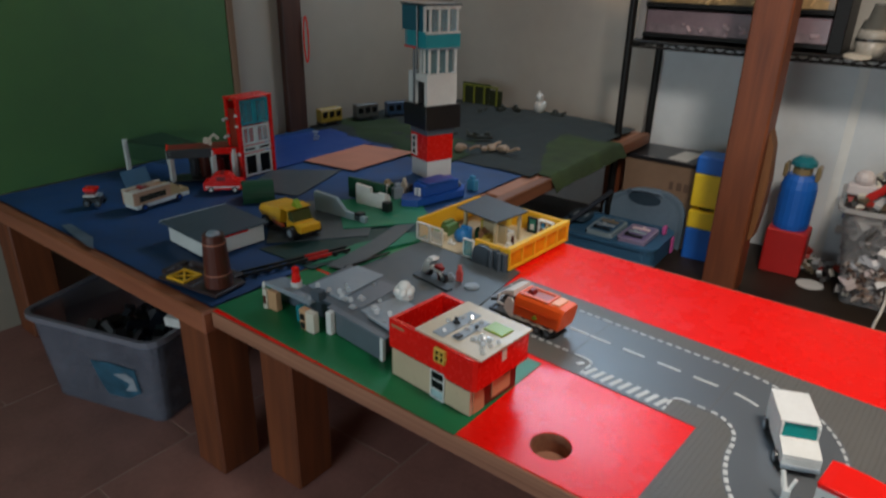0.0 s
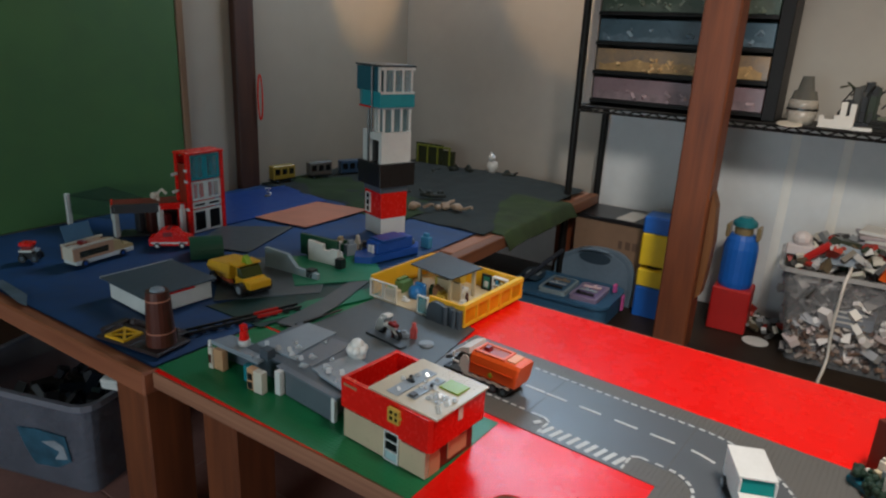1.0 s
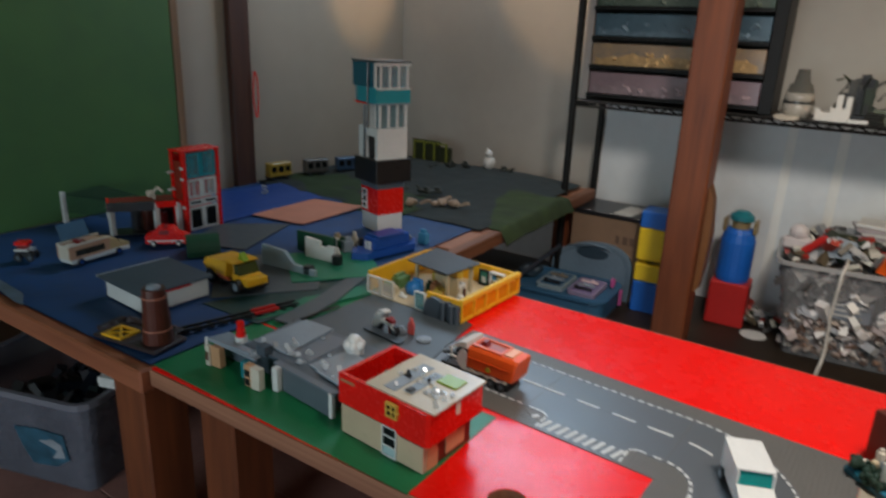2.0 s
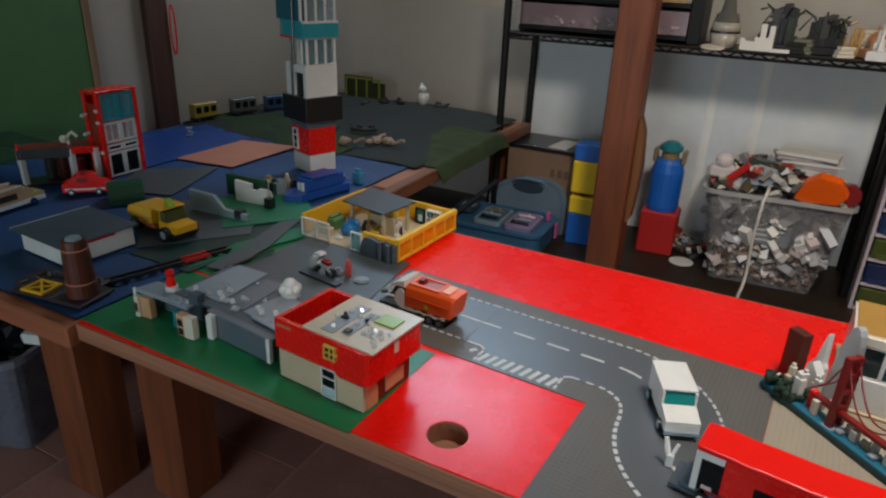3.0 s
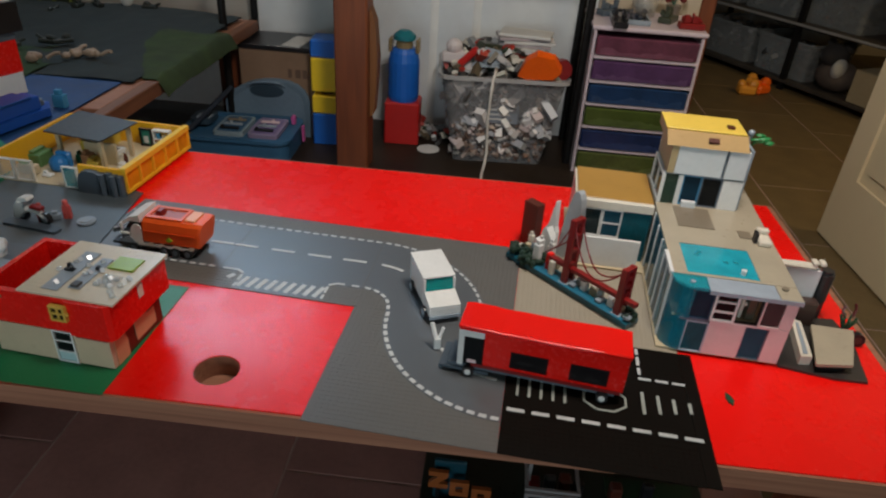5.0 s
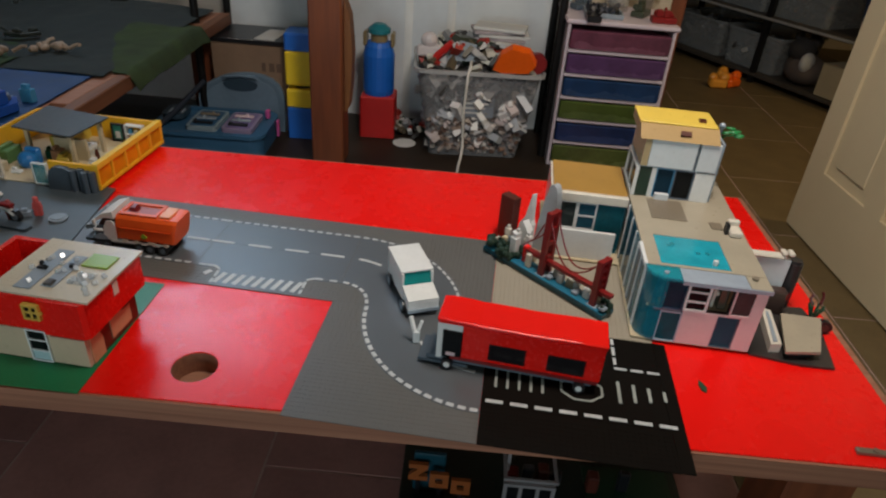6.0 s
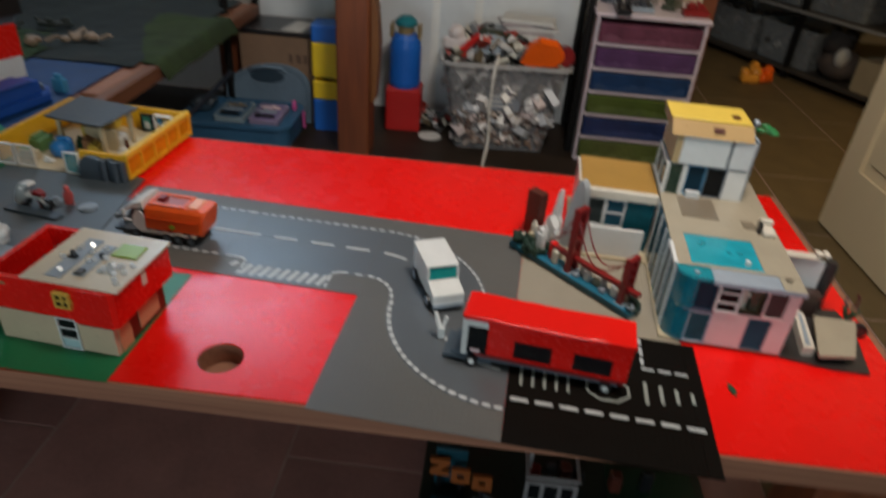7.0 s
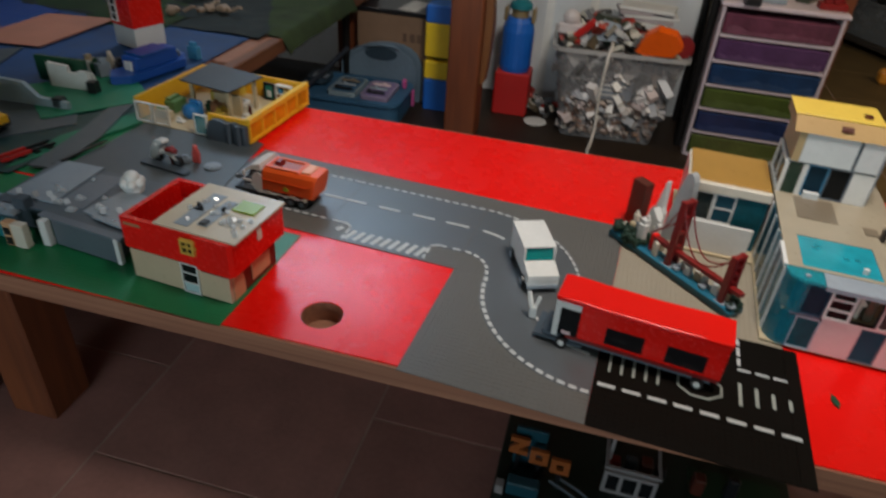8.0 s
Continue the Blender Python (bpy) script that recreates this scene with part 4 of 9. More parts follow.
board = part("chalkboard", Geo().ring(0.186, 0.0036, 0.216, 0.047, 0.190, 0.008, 0.212, 0.043, 0.238, 0.243, "y"), BLACK, yh, "black framed green board")
part("board_face", Geo().box(0.1902, 0.2405, 0.0082, 0.2118, 0.2418, 0.0428), toy("board_green", (0.03, 0.22, 0.16)), board)
part("board_sheet", Geo().box(0.195, 0.2388, 0.012, 0.206, 0.2402, 0.028), PAPER, board)
rack = part("shelf_unit", Geo().ring(0.220, 0.0036, 0.262, 0.047, 0.223, 0.0066, 0.259, 0.044, 0.236, 0.250, "y"), WHITE, yh, "open white shelf")
part("shelf_board", Geo().box(0.2232, 0.2365, 0.024, 0.2588, 0.2495, 0.0262), WHITE, rack)
for k, (x, z, m_) in enumerate(((0.226, 0.0068, RED), (0.238, 0.0068, RED), (0.250, 0.0068, WHITE), (0.228, 0.0264, MEDBLUE), (0.241, 0.0264, TAN))):
    part("shelf_item", Geo().box(x, 0.238, z, x + 0.008, 0.247, z + 0.009 + 0.003 * (k % 2), 0.001), m_, rack)
part("bed_frame", Geo().ring(0.164, 0.122, 0.196, 0.164, 0.170, 0.128, 0.190, 0.158, 0.022, 0.030).box(0.165, 0.123, 0.0036, 0.169, 0.127, 0.0219).box(0.191, 0.159, 0.0036, 0.195, 0.163, 0.0219), WHITE, yh, "white open frame table")
part("bottle", Geo().cyl(0.214, 0.132, 0.0036, 0.020, 0.0045, 10).cyl(0.214, 0.132, 0.020, 0.030, 0.0045, 10, 0.002), BROWN, yh)
for nm, mat, b in (("seat", WHITE, (0.212, 0.095, 0.0036, 0.240, 0.118, 0.014)), ("cupboard", NOUGAT, (0.128, 0.100, 0.0036, 0.150, 0.122, 0.030)), ("chest", toy("ochre_wall", (0.55, 0.40, 0.06)), (0.150, 0.085, 0.0036, 0.178, 0.115, 0.022)),
                   ("planter", DGREEN, (0.112, 0.104, 0.0036, 0.126, 0.122, 0.026)), ("counter", TAN, (0.030, 0.030, 0.0036, 0.072, 0.046, 0.024)), ("cabinet", toy("sage", (0.10, 0.20, 0.07)), (0.030, 0.065, 0.0036, 0.058, 0.110, 0.032)),
                   ("stool", WHITE, (0.086, 0.026, 0.0036, 0.108, 0.040, 0.010)), ("oven", BLACK, (0.258, 0.075, 0.0036, 0.270, 0.092, 0.022)), ("crate", BROWN, (0.150, 0.128, 0.0036, 0.162, 0.150, 0.026)),
                   ("stove", LGREY, (0.245, 0.150, 0.0036, 0.275, 0.180, 0.012))):
    part(nm, Geo().box(*b, 0.002), mat, yh)
    x0, y0, z0, x1, y1, z1 = b
    part(nm + "_top", Geo().box(x0 + 0.002, y0 + 0.004, z1 + 0.0001, (x0 + x1) / 2, y1 - 0.004, z1 + 0.006, 0.001), mat if nm != "counter" else LIME, yh)


# ---- vehicles ----
def wheel(parent, x, y, z, r, w, hub=WHITE, name="wheel"):
    """A tyre with its hub; the axle runs along y."""
    t = part(name, Geo().cyl(x, z, y - w / 2, y + w / 2, r, 16, axis="y"), BLACK, parent)
    part("hub", Geo().cyl(x, z, y - w / 2 - 0.0008, y + w / 2 + 0.0008, r * 0.55, 10, axis="y"), hub, t)


def white_van():
    """Drives along +x in its own frame."""
    v = thing("toy_van", 0.430, 0.236, TOP + 0.003, -67.5, "white toy brick van with a teal windscreen on the road bend", "toy van")
    L, W = 0.118, 0.052
    x0 = -L + 0.012
    part("chassis", Geo().box(x0 + 0.004, -W / 2 + 0.004, 0.007, 0.008, W / 2 - 0.004, 0.012), GREY, v)
    part("body", Geo().box(x0, -W / 2, 0.012, -0.034, W / 2, 0.058, 0.0012).box(-0.034, -W / 2, 0.012, 0.012, W / 2, 0.026, 0.0012), WHITE, v)
    part("bonnet", Geo().prism([(-0.034, 0.0262), (0.012, 0.0262), (0.0118, 0.030), (-0.018, 0.037), (-0.034, 0.038)], -W / 2 + 0.0005, W / 2 - 0.0005, "y"), WHITE, v)
    part("windscreen", Geo().prism([(-0.0338, 0.0385), (-0.022, 0.0378), (-0.029, 0.0562), (-0.0338, 0.0562)], -W / 2 + 0.003, W / 2 - 0.003, "y"), surface("teal_windscreen", (0.01, 0.20, 0.19), 0.1, 0.1, 8), v, "teal windscreen")
    part("roof", Geo().box(x0 - 0.001, -W / 2 - 0.001, 0.0582, -0.026, W / 2 + 0.001, 0.0615, 0.0008), WHITE, v)
    part("pillar", Geo().box(-0.030, -W / 2, 0.038, -0.022, -W / 2 + 0.003, 0.058), WHITE, v)
    part("pillar", Geo().box(-0.030, W / 2 - 0.003, 0.038, -0.022, W / 2, 0.058), WHITE, v)
    part("bumper", Geo().box(0.0122, -W / 2, 0.008, 0.015, W / 2, 0.014, 0.0005), LGREY, v)
    for x in (x0 + 0.022, -0.008):
        for y in (-W / 2 - 0.001, W / 2 + 0.001):
            wheel(v, x, y, 0.0095, 0.0095, 0.007, LGREY)


white_van()


def bus():
    v = thing("toy_bus", 0.462, 0.108, TOP + 0.003, -7.6, "long red toy brick bus with dark windows and a teal windscreen", "toy bus")
    L, W, Z = 0.231, 0.057, 0.085
    part("chassis", Geo().box(-0.014, 0.004, 0.010, L - 0.01, W - 0.004, 0.0165), GREY, v)
    part("front_step", Geo().box(-0.026, 0.002, 0.004, 0.046, W - 0.002, 0.0095, 0.0006), toy("slate", (0.058, 0.078, 0.10)), v)
    body = part("body", Geo().box(0.036, 0, 0.022, L, W, Z - 0.006, 0.0012), RED, v)
    rise = [(0.0, 0.0008), (0.012, 0.0022), (0.040, 0.0018), (0.058, 0.0), (0.085, 0.0006), (0.130, -0.0004), (0.162, 0.0004), (0.190, 0.0016), (L + 0.001, 0.0010)]
    gloss = surface("smooth_red_roof", (0.80, 0.010, 0.006), 0.2, 0.08, 4.0)
    roof = part("roof", Geo().prism([(0.0, Z - 0.0058), (L + 0.001, Z - 0.0058)] + [(x, Z + h) for x, h in rise[::-1]], 0.0012, W - 0.0012, "y"), gloss, v, "slightly uneven glossy roof")
    for y in (0.0008, W - 0.0008):
        part("roof_edge", Geo().tube([(x, y, Z + h - 0.0022) for x, h in rise], 0.0024, 8), gloss, roof, smooth=True)
        part("roof_side", Geo().box(0.001, y - 0.0014, Z - 0.0058, L, y + 0.0014, Z - 0.0034), gloss, roof)
    for x in (0.0008, L):
        part("roof_edge", Geo().tube([(x, 0.001, Z - 0.0012), (x, W - 0.001, Z - 0.0012)], 0.0022, 8), gloss, roof, smooth=True)
    part("skirt", Geo().box(0.02, 0.001, 0.0166, L - 0.002, W - 0.001, 0.0218), DRED, v)
    for y0, y1 in ((0.0, 0.005), (W - 0.005, W)):
        part("cab_frame", Geo().prism([(0.0, 0.017), (0.008, 0.017), (0.008, Z - 0.0165), (0.0355, Z - 0.0165), (0.0355, Z - 0.006), (0.0, Z - 0.006)], y0, y1, "y"), WHITE, v, "white cab frame")
    part("cab_front", Geo().ring(0.0052, 0.017, W - 0.0052, Z - 0.006, 0.0062, 0.034, W - 0.0062, Z - 0.0142, 0.0, 0.006, "x"), WHITE, v)
    part("windscreen", Geo().box(0.001, 0.0062, 0.0342, 0.004, W - 0.0062, Z - 0.0142), surface("teal_windscreen", (0.01, 0.20, 0.19), 0.1, 0.1, 8), v, "teal windscreen")
    part("door", Geo().box(0.0072, 0.001, 0.0225, 0.0355, 0.0035, Z - 0.0142), DARKGLASS, v, "dark glazed door")
    part("door", Geo().box(0.0072, W - 0.0035, 0.0225, 0.0355, W - 0.001, Z - 0.0142), DARKGLASS, v)
    part("cab_inside", Geo().box(0.01, 0.006, 0.0225, 0.034, W - 0.006, 0.04, 0.002), BLACK, v)
    part("badge", Geo().box(0.014, -0.0006, 0.024, 0.027, 0.0008, 0.029), PINK, v)
    for x in (0.074, 0.156):
        for y in (-0.0007, W - 0.0007):
            part("window", Geo().box(x, y, 0.028, x + 0.052, y + 0.0014, 0.056, 0.0004), DARKGLASS, v, "dark window")
    for y in (0.001, W - 0.001):
        wheel(v, 0.017, y, 0.0085, 0.0085, 0.009)
        wheel(v, L - 0.026, y, 0.0085, 0.0085, 0.009)


bus()


def orange_lorry():
    v = thing("toy_lorry", -0.170, 0.338, TOP + 0.003, -4, "toy brick lorry with an orange tipper body and white cab", "toy lorry")
    part("chassis", Geo().box(0.0, 0.002, 0.009, 0.154, 0.048, 0.0145, 0.0006), BLACK, v)
    prof = [(0.005, 0.019), (-0.001, 0.024), (-0.001, 0.050), (0.001, 0.0615), (0.006, 0.067), (0.050, 0.067), (0.055, 0.0615), (0.057, 0.050), (0.057, 0.024), (0.051, 0.019)]
    n, ends = len(prof), ((0.0635, 0.4), (0.062, 0.8), (0.1605, 1.7), (0.1645, 2.2))
    g = Geo()
    for k, (x, lean) in enumerate(ends):
        shrink = 0.95 if k in (0, 3) else 1.0
        g.v += [(x + lean * 0.004 * (z - 0.02) / 0.047, 0.028 + (y - 0.028) * shrink, 0.042 + (z - 0.042) * shrink) for y, z in prof]
    for k in range(3):
        g.f += [(k * n + i, k * n + (i + 1) % n, (k + 1) * n + (i + 1) % n, (k + 1) * n + i) for i in range(n)]
    g.f += [tuple(range(n))[::-1], tuple(range(3 * n, 4 * n))]
    # brighter copy of the toy white: light on the cab put into colour
    LITWHITE = toy("lit_white", (0.86, 0.86, 0.85))
    HOPPER = toy("hopper_orange", (0.84, 0.105, 0.012), 0.38)
    hopper = part("hopper", g, HOPPER, v)
    part("rim", Geo().ring(0.068, 0.006, 0.136, 0.050, 0.074, 0.013, 0.131, 0.043, 0.0672, 0.0705), HOPPER, hopper)
    # thin darker plate imitates the shade inside an open hopper
    part("load_bed", Geo().box(0.0742, 0.0132, 0.0672, 0.1308, 0.0428, 0.0678), toy("orange_shade", (0.40, 0.06, 0.012)), hopper)
    part("hatch", Geo().prism([(0.080, 0.0679), (0.094, 0.0679), (0.091, 0.076), (0.083, 0.076)], 0.020, 0.034, "y"), DRED, hopper)
    # paler orange imitates the sheen on the hopper's tail
    part("tail_block", Geo().box(0.138, 0.010, 0.0672, 0.158, 0.046, 0.0705, 0.001), toy("orange_sheen", (0.85, 0.34, 0.16)), hopper, "pale tail plate with the sheen put into its colour")
    part("side_lip", Geo().box(0.066, -0.0022, 0.0445, 0.161, -0.0010, 0.0465), HOPPER, hopper)
    for x, w in ((0.070, 0.010), (0.092, 0.008), (0.116, 0.013), (0.146, 0.008)):
        part("side_trim", Geo().box(x, -0.0012, 0.0165, x + w, 0.0038, 0.0215, 0.0004), CREAM, hopper, "pale trim block")
    part("badge", Geo().prism([(0.106, 0.032), (0.112, 0.028), (0.118, 0.032), (0.112, 0.039)], -0.0022, 0.0, "y"), LIME, hopper, "small green sign")
    part("side_rail", Geo().box(0.05, -0.001, 0.0148, 0.15, 0.002, 0.019), WHITE, v)
    cab = part("cab", Geo().prism([(0.022, 0.0148), (0.0605, 0.0148), (0.0605, 0.044), (0.030, 0.044), (0.022, 0.036)], 0.001, 0.055, "y"), toy("slate", (0.058, 0.078, 0.10), 0.4), v)
    part("windscreen", Geo().prism([(0.0305, 0.0442), (0.058, 0.0442), (0.058, 0.060), (0.041, 0.060)], 0.003, 0.053, "y"), BLACK, cab, "black cab windows")
    part("visor", Geo().prism([(0.018, 0.0480), (0.028, 0.0580), (0.044, 0.0690), (0.061, 0.0740), (0.061, 0.0602), (0.043, 0.0602), (0.030, 0.0520)], 0.0, 0.056, "y"), LITWHITE, cab, "white sloping visor")
    for y0 in (-0.0008, 0.0550):
        part("door", Geo().prism([(0.038, 0.024), (0.046, 0.019), (0.0615, 0.019), (0.0625, 0.040), (0.0605, 0.052), (0.055, 0.0565), (0.047, 0.054), (0.041, 0.044)], y0, y0 + 0.0022, "y"), LITWHITE, cab, "white rounded side shell")
        part("wheel_arch", Geo().prism([(0.022 + 0.012 * (1 - math.cos(a)), 0.0170 + 0.012 * math.sin(a)) for a in [k * math.pi / 10 for k in range(11)]], y0 - 0.0006, y0 + 0.0010, "y"), LGREY, cab)
    part("stripe", Geo().box(0.0205, -0.0014, 0.0330, 0.0376, 0.0574, 0.0375, 0.0006), LITWHITE, cab, "white band round the cab")
    part("grille", Geo().box(0.0160, 0.010, 0.0205, 0.0208, 0.046, 0.0285, 0.0006), toy("slate", (0.058, 0.078, 0.10), 0.4), cab)
    part("headlight", Geo().cyl(0.012, 0.026, 0.0195, 0.0218, 0.0042, 10, axis="x"), LGREY, cab)
    part("headlight", Geo().cyl(0.044, 0.026, 0.0195, 0.0218, 0.0042, 10, axis="x"), LGREY, cab)
    part("mirror", Geo().box(0.026, -0.006, 0.046, 0.0295, -0.0010, 0.058, 0.0005), WHITE, v)
    part("exhaust", Geo().cyl(0.0620, 0.0595, 0.02, 0.066, 0.003, 8), LGREY, v)
    part("fuel_tank", Geo().cyl(0.066, 0.022, 0.0, 0.012, 0.007, 12, axis="y"), LGREY, v)
    part("bumper", Geo().box(0.013, 0.004, 0.010, 0.0198, 0.052, 0.020, 0.0006), LGREY, v)
    part("tow_arm", Geo().tube([(0.013, 0.03, 0.016), (0.002, 0.028, 0.024), (-0.010, 0.024, 0.022)], 0.004, 8), BLACK, v)
    for x in (0.042, 0.10, 0.12, 0.143):
        for y in (0.001, 0.056):
            wheel(v, x, y, 0.009, 0.009, 0.008, GREY)


orange_lorry()


def figure_geo(s=1.0):
    """A plain little toy figure as one shape."""
    return (Geo().box(-0.0065 * s, -0.004 * s, 0, -0.0005 * s, 0.004 * s, 0.014 * s, 0.0006).box(0.0005 * s, -0.004 * s, 0, 0.0065 * s, 0.004 * s, 0.014 * s, 0.0006)
            .prism([(-0.0075 * s, 0.0142 * s), (0.0075 * s, 0.0142 * s), (0.0055 * s, 0.026 * s), (-0.0055 * s, 0.026 * s)], -0.0038 * s, 0.0038 * s, "y")
            .cyl(0, 0, 0.0262 * s, 0.034 * s, 0.0046 * s, 10).cyl(0, 0, 0.034 * s, 0.0365 * s, 0.0046 * s, 10, 0.003 * s))


def figure(x, y, z, rz, mat, label, s=1.0, rx=0):
    return solid("toy_figure", figure_geo(s), mat, label, "toy figure", "toy figures", m=pose(x, y, z, rx, 0, rz))


# motorcycle and figures on the road
mo = thing("toy_motorcycle", -0.375, 0.40, TOP + 0.005, -12, "small grey and white toy motorcycle on the grey road", "toy motorcycle")
mo.scale = (1.25, 1.25, 1.25)
for x in (0.0, 0.042):
    wheel(mo, x, 0, 0.010, 0.010, 0.006, LGREY)
part("frame", Geo().tube([(0, 0, 0.012), (0.012, 0, 0.021), (0.03, 0, 0.019), (0.042, 0, 0.012)], 0.0045, 8), WHITE, mo)
part("seat", Geo().box(0.02, -0.005, 0.0235, 0.04, 0.005, 0.029, 0.001), DRED, mo)
part("handlebar", Geo().tube([(0.006, -0.01, 0.034), (0.008, 0, 0.03), (0.006, 0.01, 0.034)], 0.0016), WHITE, mo)
part("fairing", Geo().prism([(-0.012, 0.006), (-0.004, 0.004), (0.012, 0.020), (0.012, 0.034), (0.022, 0.038), (0.020, 0.042), (0.006, 0.040), (-0.006, 0.024)], -0.007, 0.007, "y"), WHITE, mo, "white fairing")
part("windscreen", Geo().prism([(0.0122, 0.026), (0.021, 0.0375), (0.0195, 0.0375), (0.0105, 0.026)], -0.008, 0.008, "y"), LGREY, mo)
figure(-0.340, 0.399, TOP + 0.005, 40, toy("brick_red", (0.34, 0.05, 0.04)), "dark red toy figure beside the toy motorcycle", 1.05)
figure(-0.302, 0.420, TOP + 0.005, 15, toy("coral", (0.62, 0.10, 0.09)), "coral red toy figure standing on the grey road", 1.05)
solid("toy_disc", Geo().cyl(0, 0, 0, 0.004, 0.0165, 20).cyl(0, 0, 0.004, 0.006, 0.012, 20), LGREY, "flat grey round toy piece on the road", "toy piece", m=pose(-0.262, 0.412, TOP + 0.005))
solid("toy_slab", Geo().prism(rounded(-0.045, -0.010, 0.070, 0.011, 0.005, 3), 0, 0.005), toy("slate", (0.058, 0.078, 0.10), 0.4), "dark grey toy plate on the road", "toy piece", m=pose(-0.358, 0.378, TOP + 0.0045, 0, 0, -9))
solid("toy_slab", Geo().box(-0.010, -0.006, 0, 0.010, 0.006, 0.010, 0.001).box(-0.006, -0.004, 0.010, 0.004, 0.004, 0.016, 0.001), LGREY, "small grey stepped toy piece on the road", "toy piece", m=pose(-0.322, 0.414, TOP + 0.0048, 0, 0, 20))
# small white lever piece by the van
lv = thing("toy_lever", 0.430, 0.158, TOP + 0.003, 8, "small white toy lever standing on the road", "toy piece")
part("foot", Geo().box(-0.005, -0.004, 0, 0.005, 0.004, 0.020, 0.0008), WHITE, lv)
part("rod", Geo().tube([(0.002, 0, 0.018), (0.008, 0.004, 0.036)], 0.0026, 8), WHITE, lv)
part("rod", Geo().tube([(-0.002, 0, 0.018), (-0.009, 0.010, 0.040)], 0.0032, 8), WHITE, lv)
solid("toy_leaf", Geo().prism([(0, -0.012), (0.005, -0.004), (0.004, 0.006), (0, 0.013), (-0.004, 0.005), (-0.004, -0.005)], 0, 0.0025), DGREEN, "small dark green toy leaf lying on the red table", "toy leaf", m=pose(0.851, 0.117, TOP + 0.0002, 0, 0, 12))
solid("metal_clip", Geo().box(-0.025, -0.005, 0, 0.03, 0.005, 0.006, 0.001).cyl(0.0, 0.0, 0.006, 0.008, 0.004, 10), surface("dull_metal", (0.3, 0.25, 0.18), 0.45, 0.2, 20, metal=0.7), "small dull metal catch at the table edge", "catch", m=pose(1.05, 0.018, TOP + 0.0002, 0, 0, -2))

# ---- bridge model ----
bm_ = thing("toy_bridge_model", 0.537, 0.452, TOP + 0.003, -44.5, "toy brick model of a dark red suspension bridge with white towers", "toy model")
L = 0.272
part("base", Geo().box(0, -0.012, 0, L, 0.022, 0.010, 0.001), toy("dark_teal", (0.01, 0.09, 0.13)), bm_)
part("water_plate", Geo().box(0.07, -0.014, 0.0101, L - 0.01, 0.004, 0.0135, 0.0006), toy("harbour_blue", (0.02, 0.15, 0.24)), bm_)
bush = Geo()
random.seed(3)
for i in range(46):
    x, y = random.uniform(-0.008, 0.075), random.uniform(-0.014, 0.022)
    bush.ball(x, y, random.uniform(0.010, 0.026), random.uniform(0.004, 0.008), n=7, m=5)
for i in range(7):
    bush.ball(random.uniform(0.252, 0.272), random.uniform(-0.012, 0.018), random.uniform(0.012, 0.02), random.uniform(0.004, 0.007), n=7, m=5)
part("shrub", bush, surface("toy_shrub_green", (0.006, 0.028, 0.014), 0.55, 0.3, 60), bm_)
for i in range(8):
    x = 0.004 + i * 0.012
    part("rock", Geo().box(x, 0.014 + 0.004 * (i % 3), 0.0102, x + 0.01, 0.024 + 0.003 * (i % 2), 0.022 + 0.006 * (i % 3), 0.0015), (CREAM, TAN, LGREY)[i % 3], bm_)
for i in range(7):
    x = 0.145 + i * 0.019
    part("rock", Geo().box(x, -0.008 + 0.007 * (i % 3), 0.0136, x + 0.012, 0.004 + 0.006 * (i % 2), 0.020 + 0.006 * ((i * 2) % 3), 0.0015), (LGREY, WHITE, TAN)[i % 3], bm_)
for x, z in ((0.128, 0.135), (0.240, 0.098)):
    tw = part("tower", Geo().box(x, -0.008, 0.0137, x + 0.011, -0.001, z, 0.0006).box(x, 0.012, 0.0137, x + 0.011, 0.019, z, 0.0006), DRED, bm_)
    for k in range(4):
        zz = 0.045 + (z - 0.052) * k / 3
        part("crossbeam", Geo().box(x + 0.001, -0.001, zz, x + 0.010, 0.012, zz + 0.006), DRED, tw)
    part("pier", Geo().box(x - 0.004, -0.010, 0.0102, x + 0.015, 0.021, 0.0136), LGREY, tw)
for i, (x, y, h) in enumerate(((0.012, 0.030, 0.040), (0.028, 0.034, 0.030), (0.040, 0.026, 0.046), (0.056, 0.034, 0.036), (0.066, 0.026, 0.050), (0.150, 0.008, 0.014), (0.178, 0.012, 0.010), (0.196, 0.006, 0.016), (0.214, 0.012, 0.010))):
    part("white_block", Geo().box(x, y, 0.0, x + 0.010, y + 0.009, h, 0.0008).box(x + 0.002, y + 0.002, h, x + 0.007, y + 0.007, h + 0.006) if y > 0.023 else Geo().box(x, y, 0.0137, x + 0.010, y + 0.007, 0.0137 + h, 0.0008), WHITE if i % 3 else CREAM, bm_)
part("deck", Geo().box(0.09, 0.0, 0.036, L, 0.0115, 0.043, 0.0006), DRED, bm_)
for y in (-0.004, 0.0155):
    pts = [(0.134 + 0.112 * k / 14, y, 0.052 + (0.08 if k < 7 else 0.044) * ((k - 7) / 7) ** 2) for k in range(15)]
    part("cable", Geo().tube(pts, 0.0014), DRED, bm_)
    part("cable", Geo().tube([(0.134, y, 0.13), (0.11, y, 0.075), (0.085, y, 0.05)], 0.0014), DRED, bm_)
# skyline behind it
part("pyramid", Geo().prism([(0.046, 0.0), (0.086, 0.0), (0.088, 0.06), (0.087, 0.110), (0.084, 0.128), (0.080, 0.137), (0.075, 0.141), (0.070, 0.140), (0.065, 0.132), (0.060, 0.110), (0.052, 0.06)], 0.074, 0.088, "y"), toy("pale_stone", (0.40, 0.42, 0.44)), bm_, "tall pale grey tower")
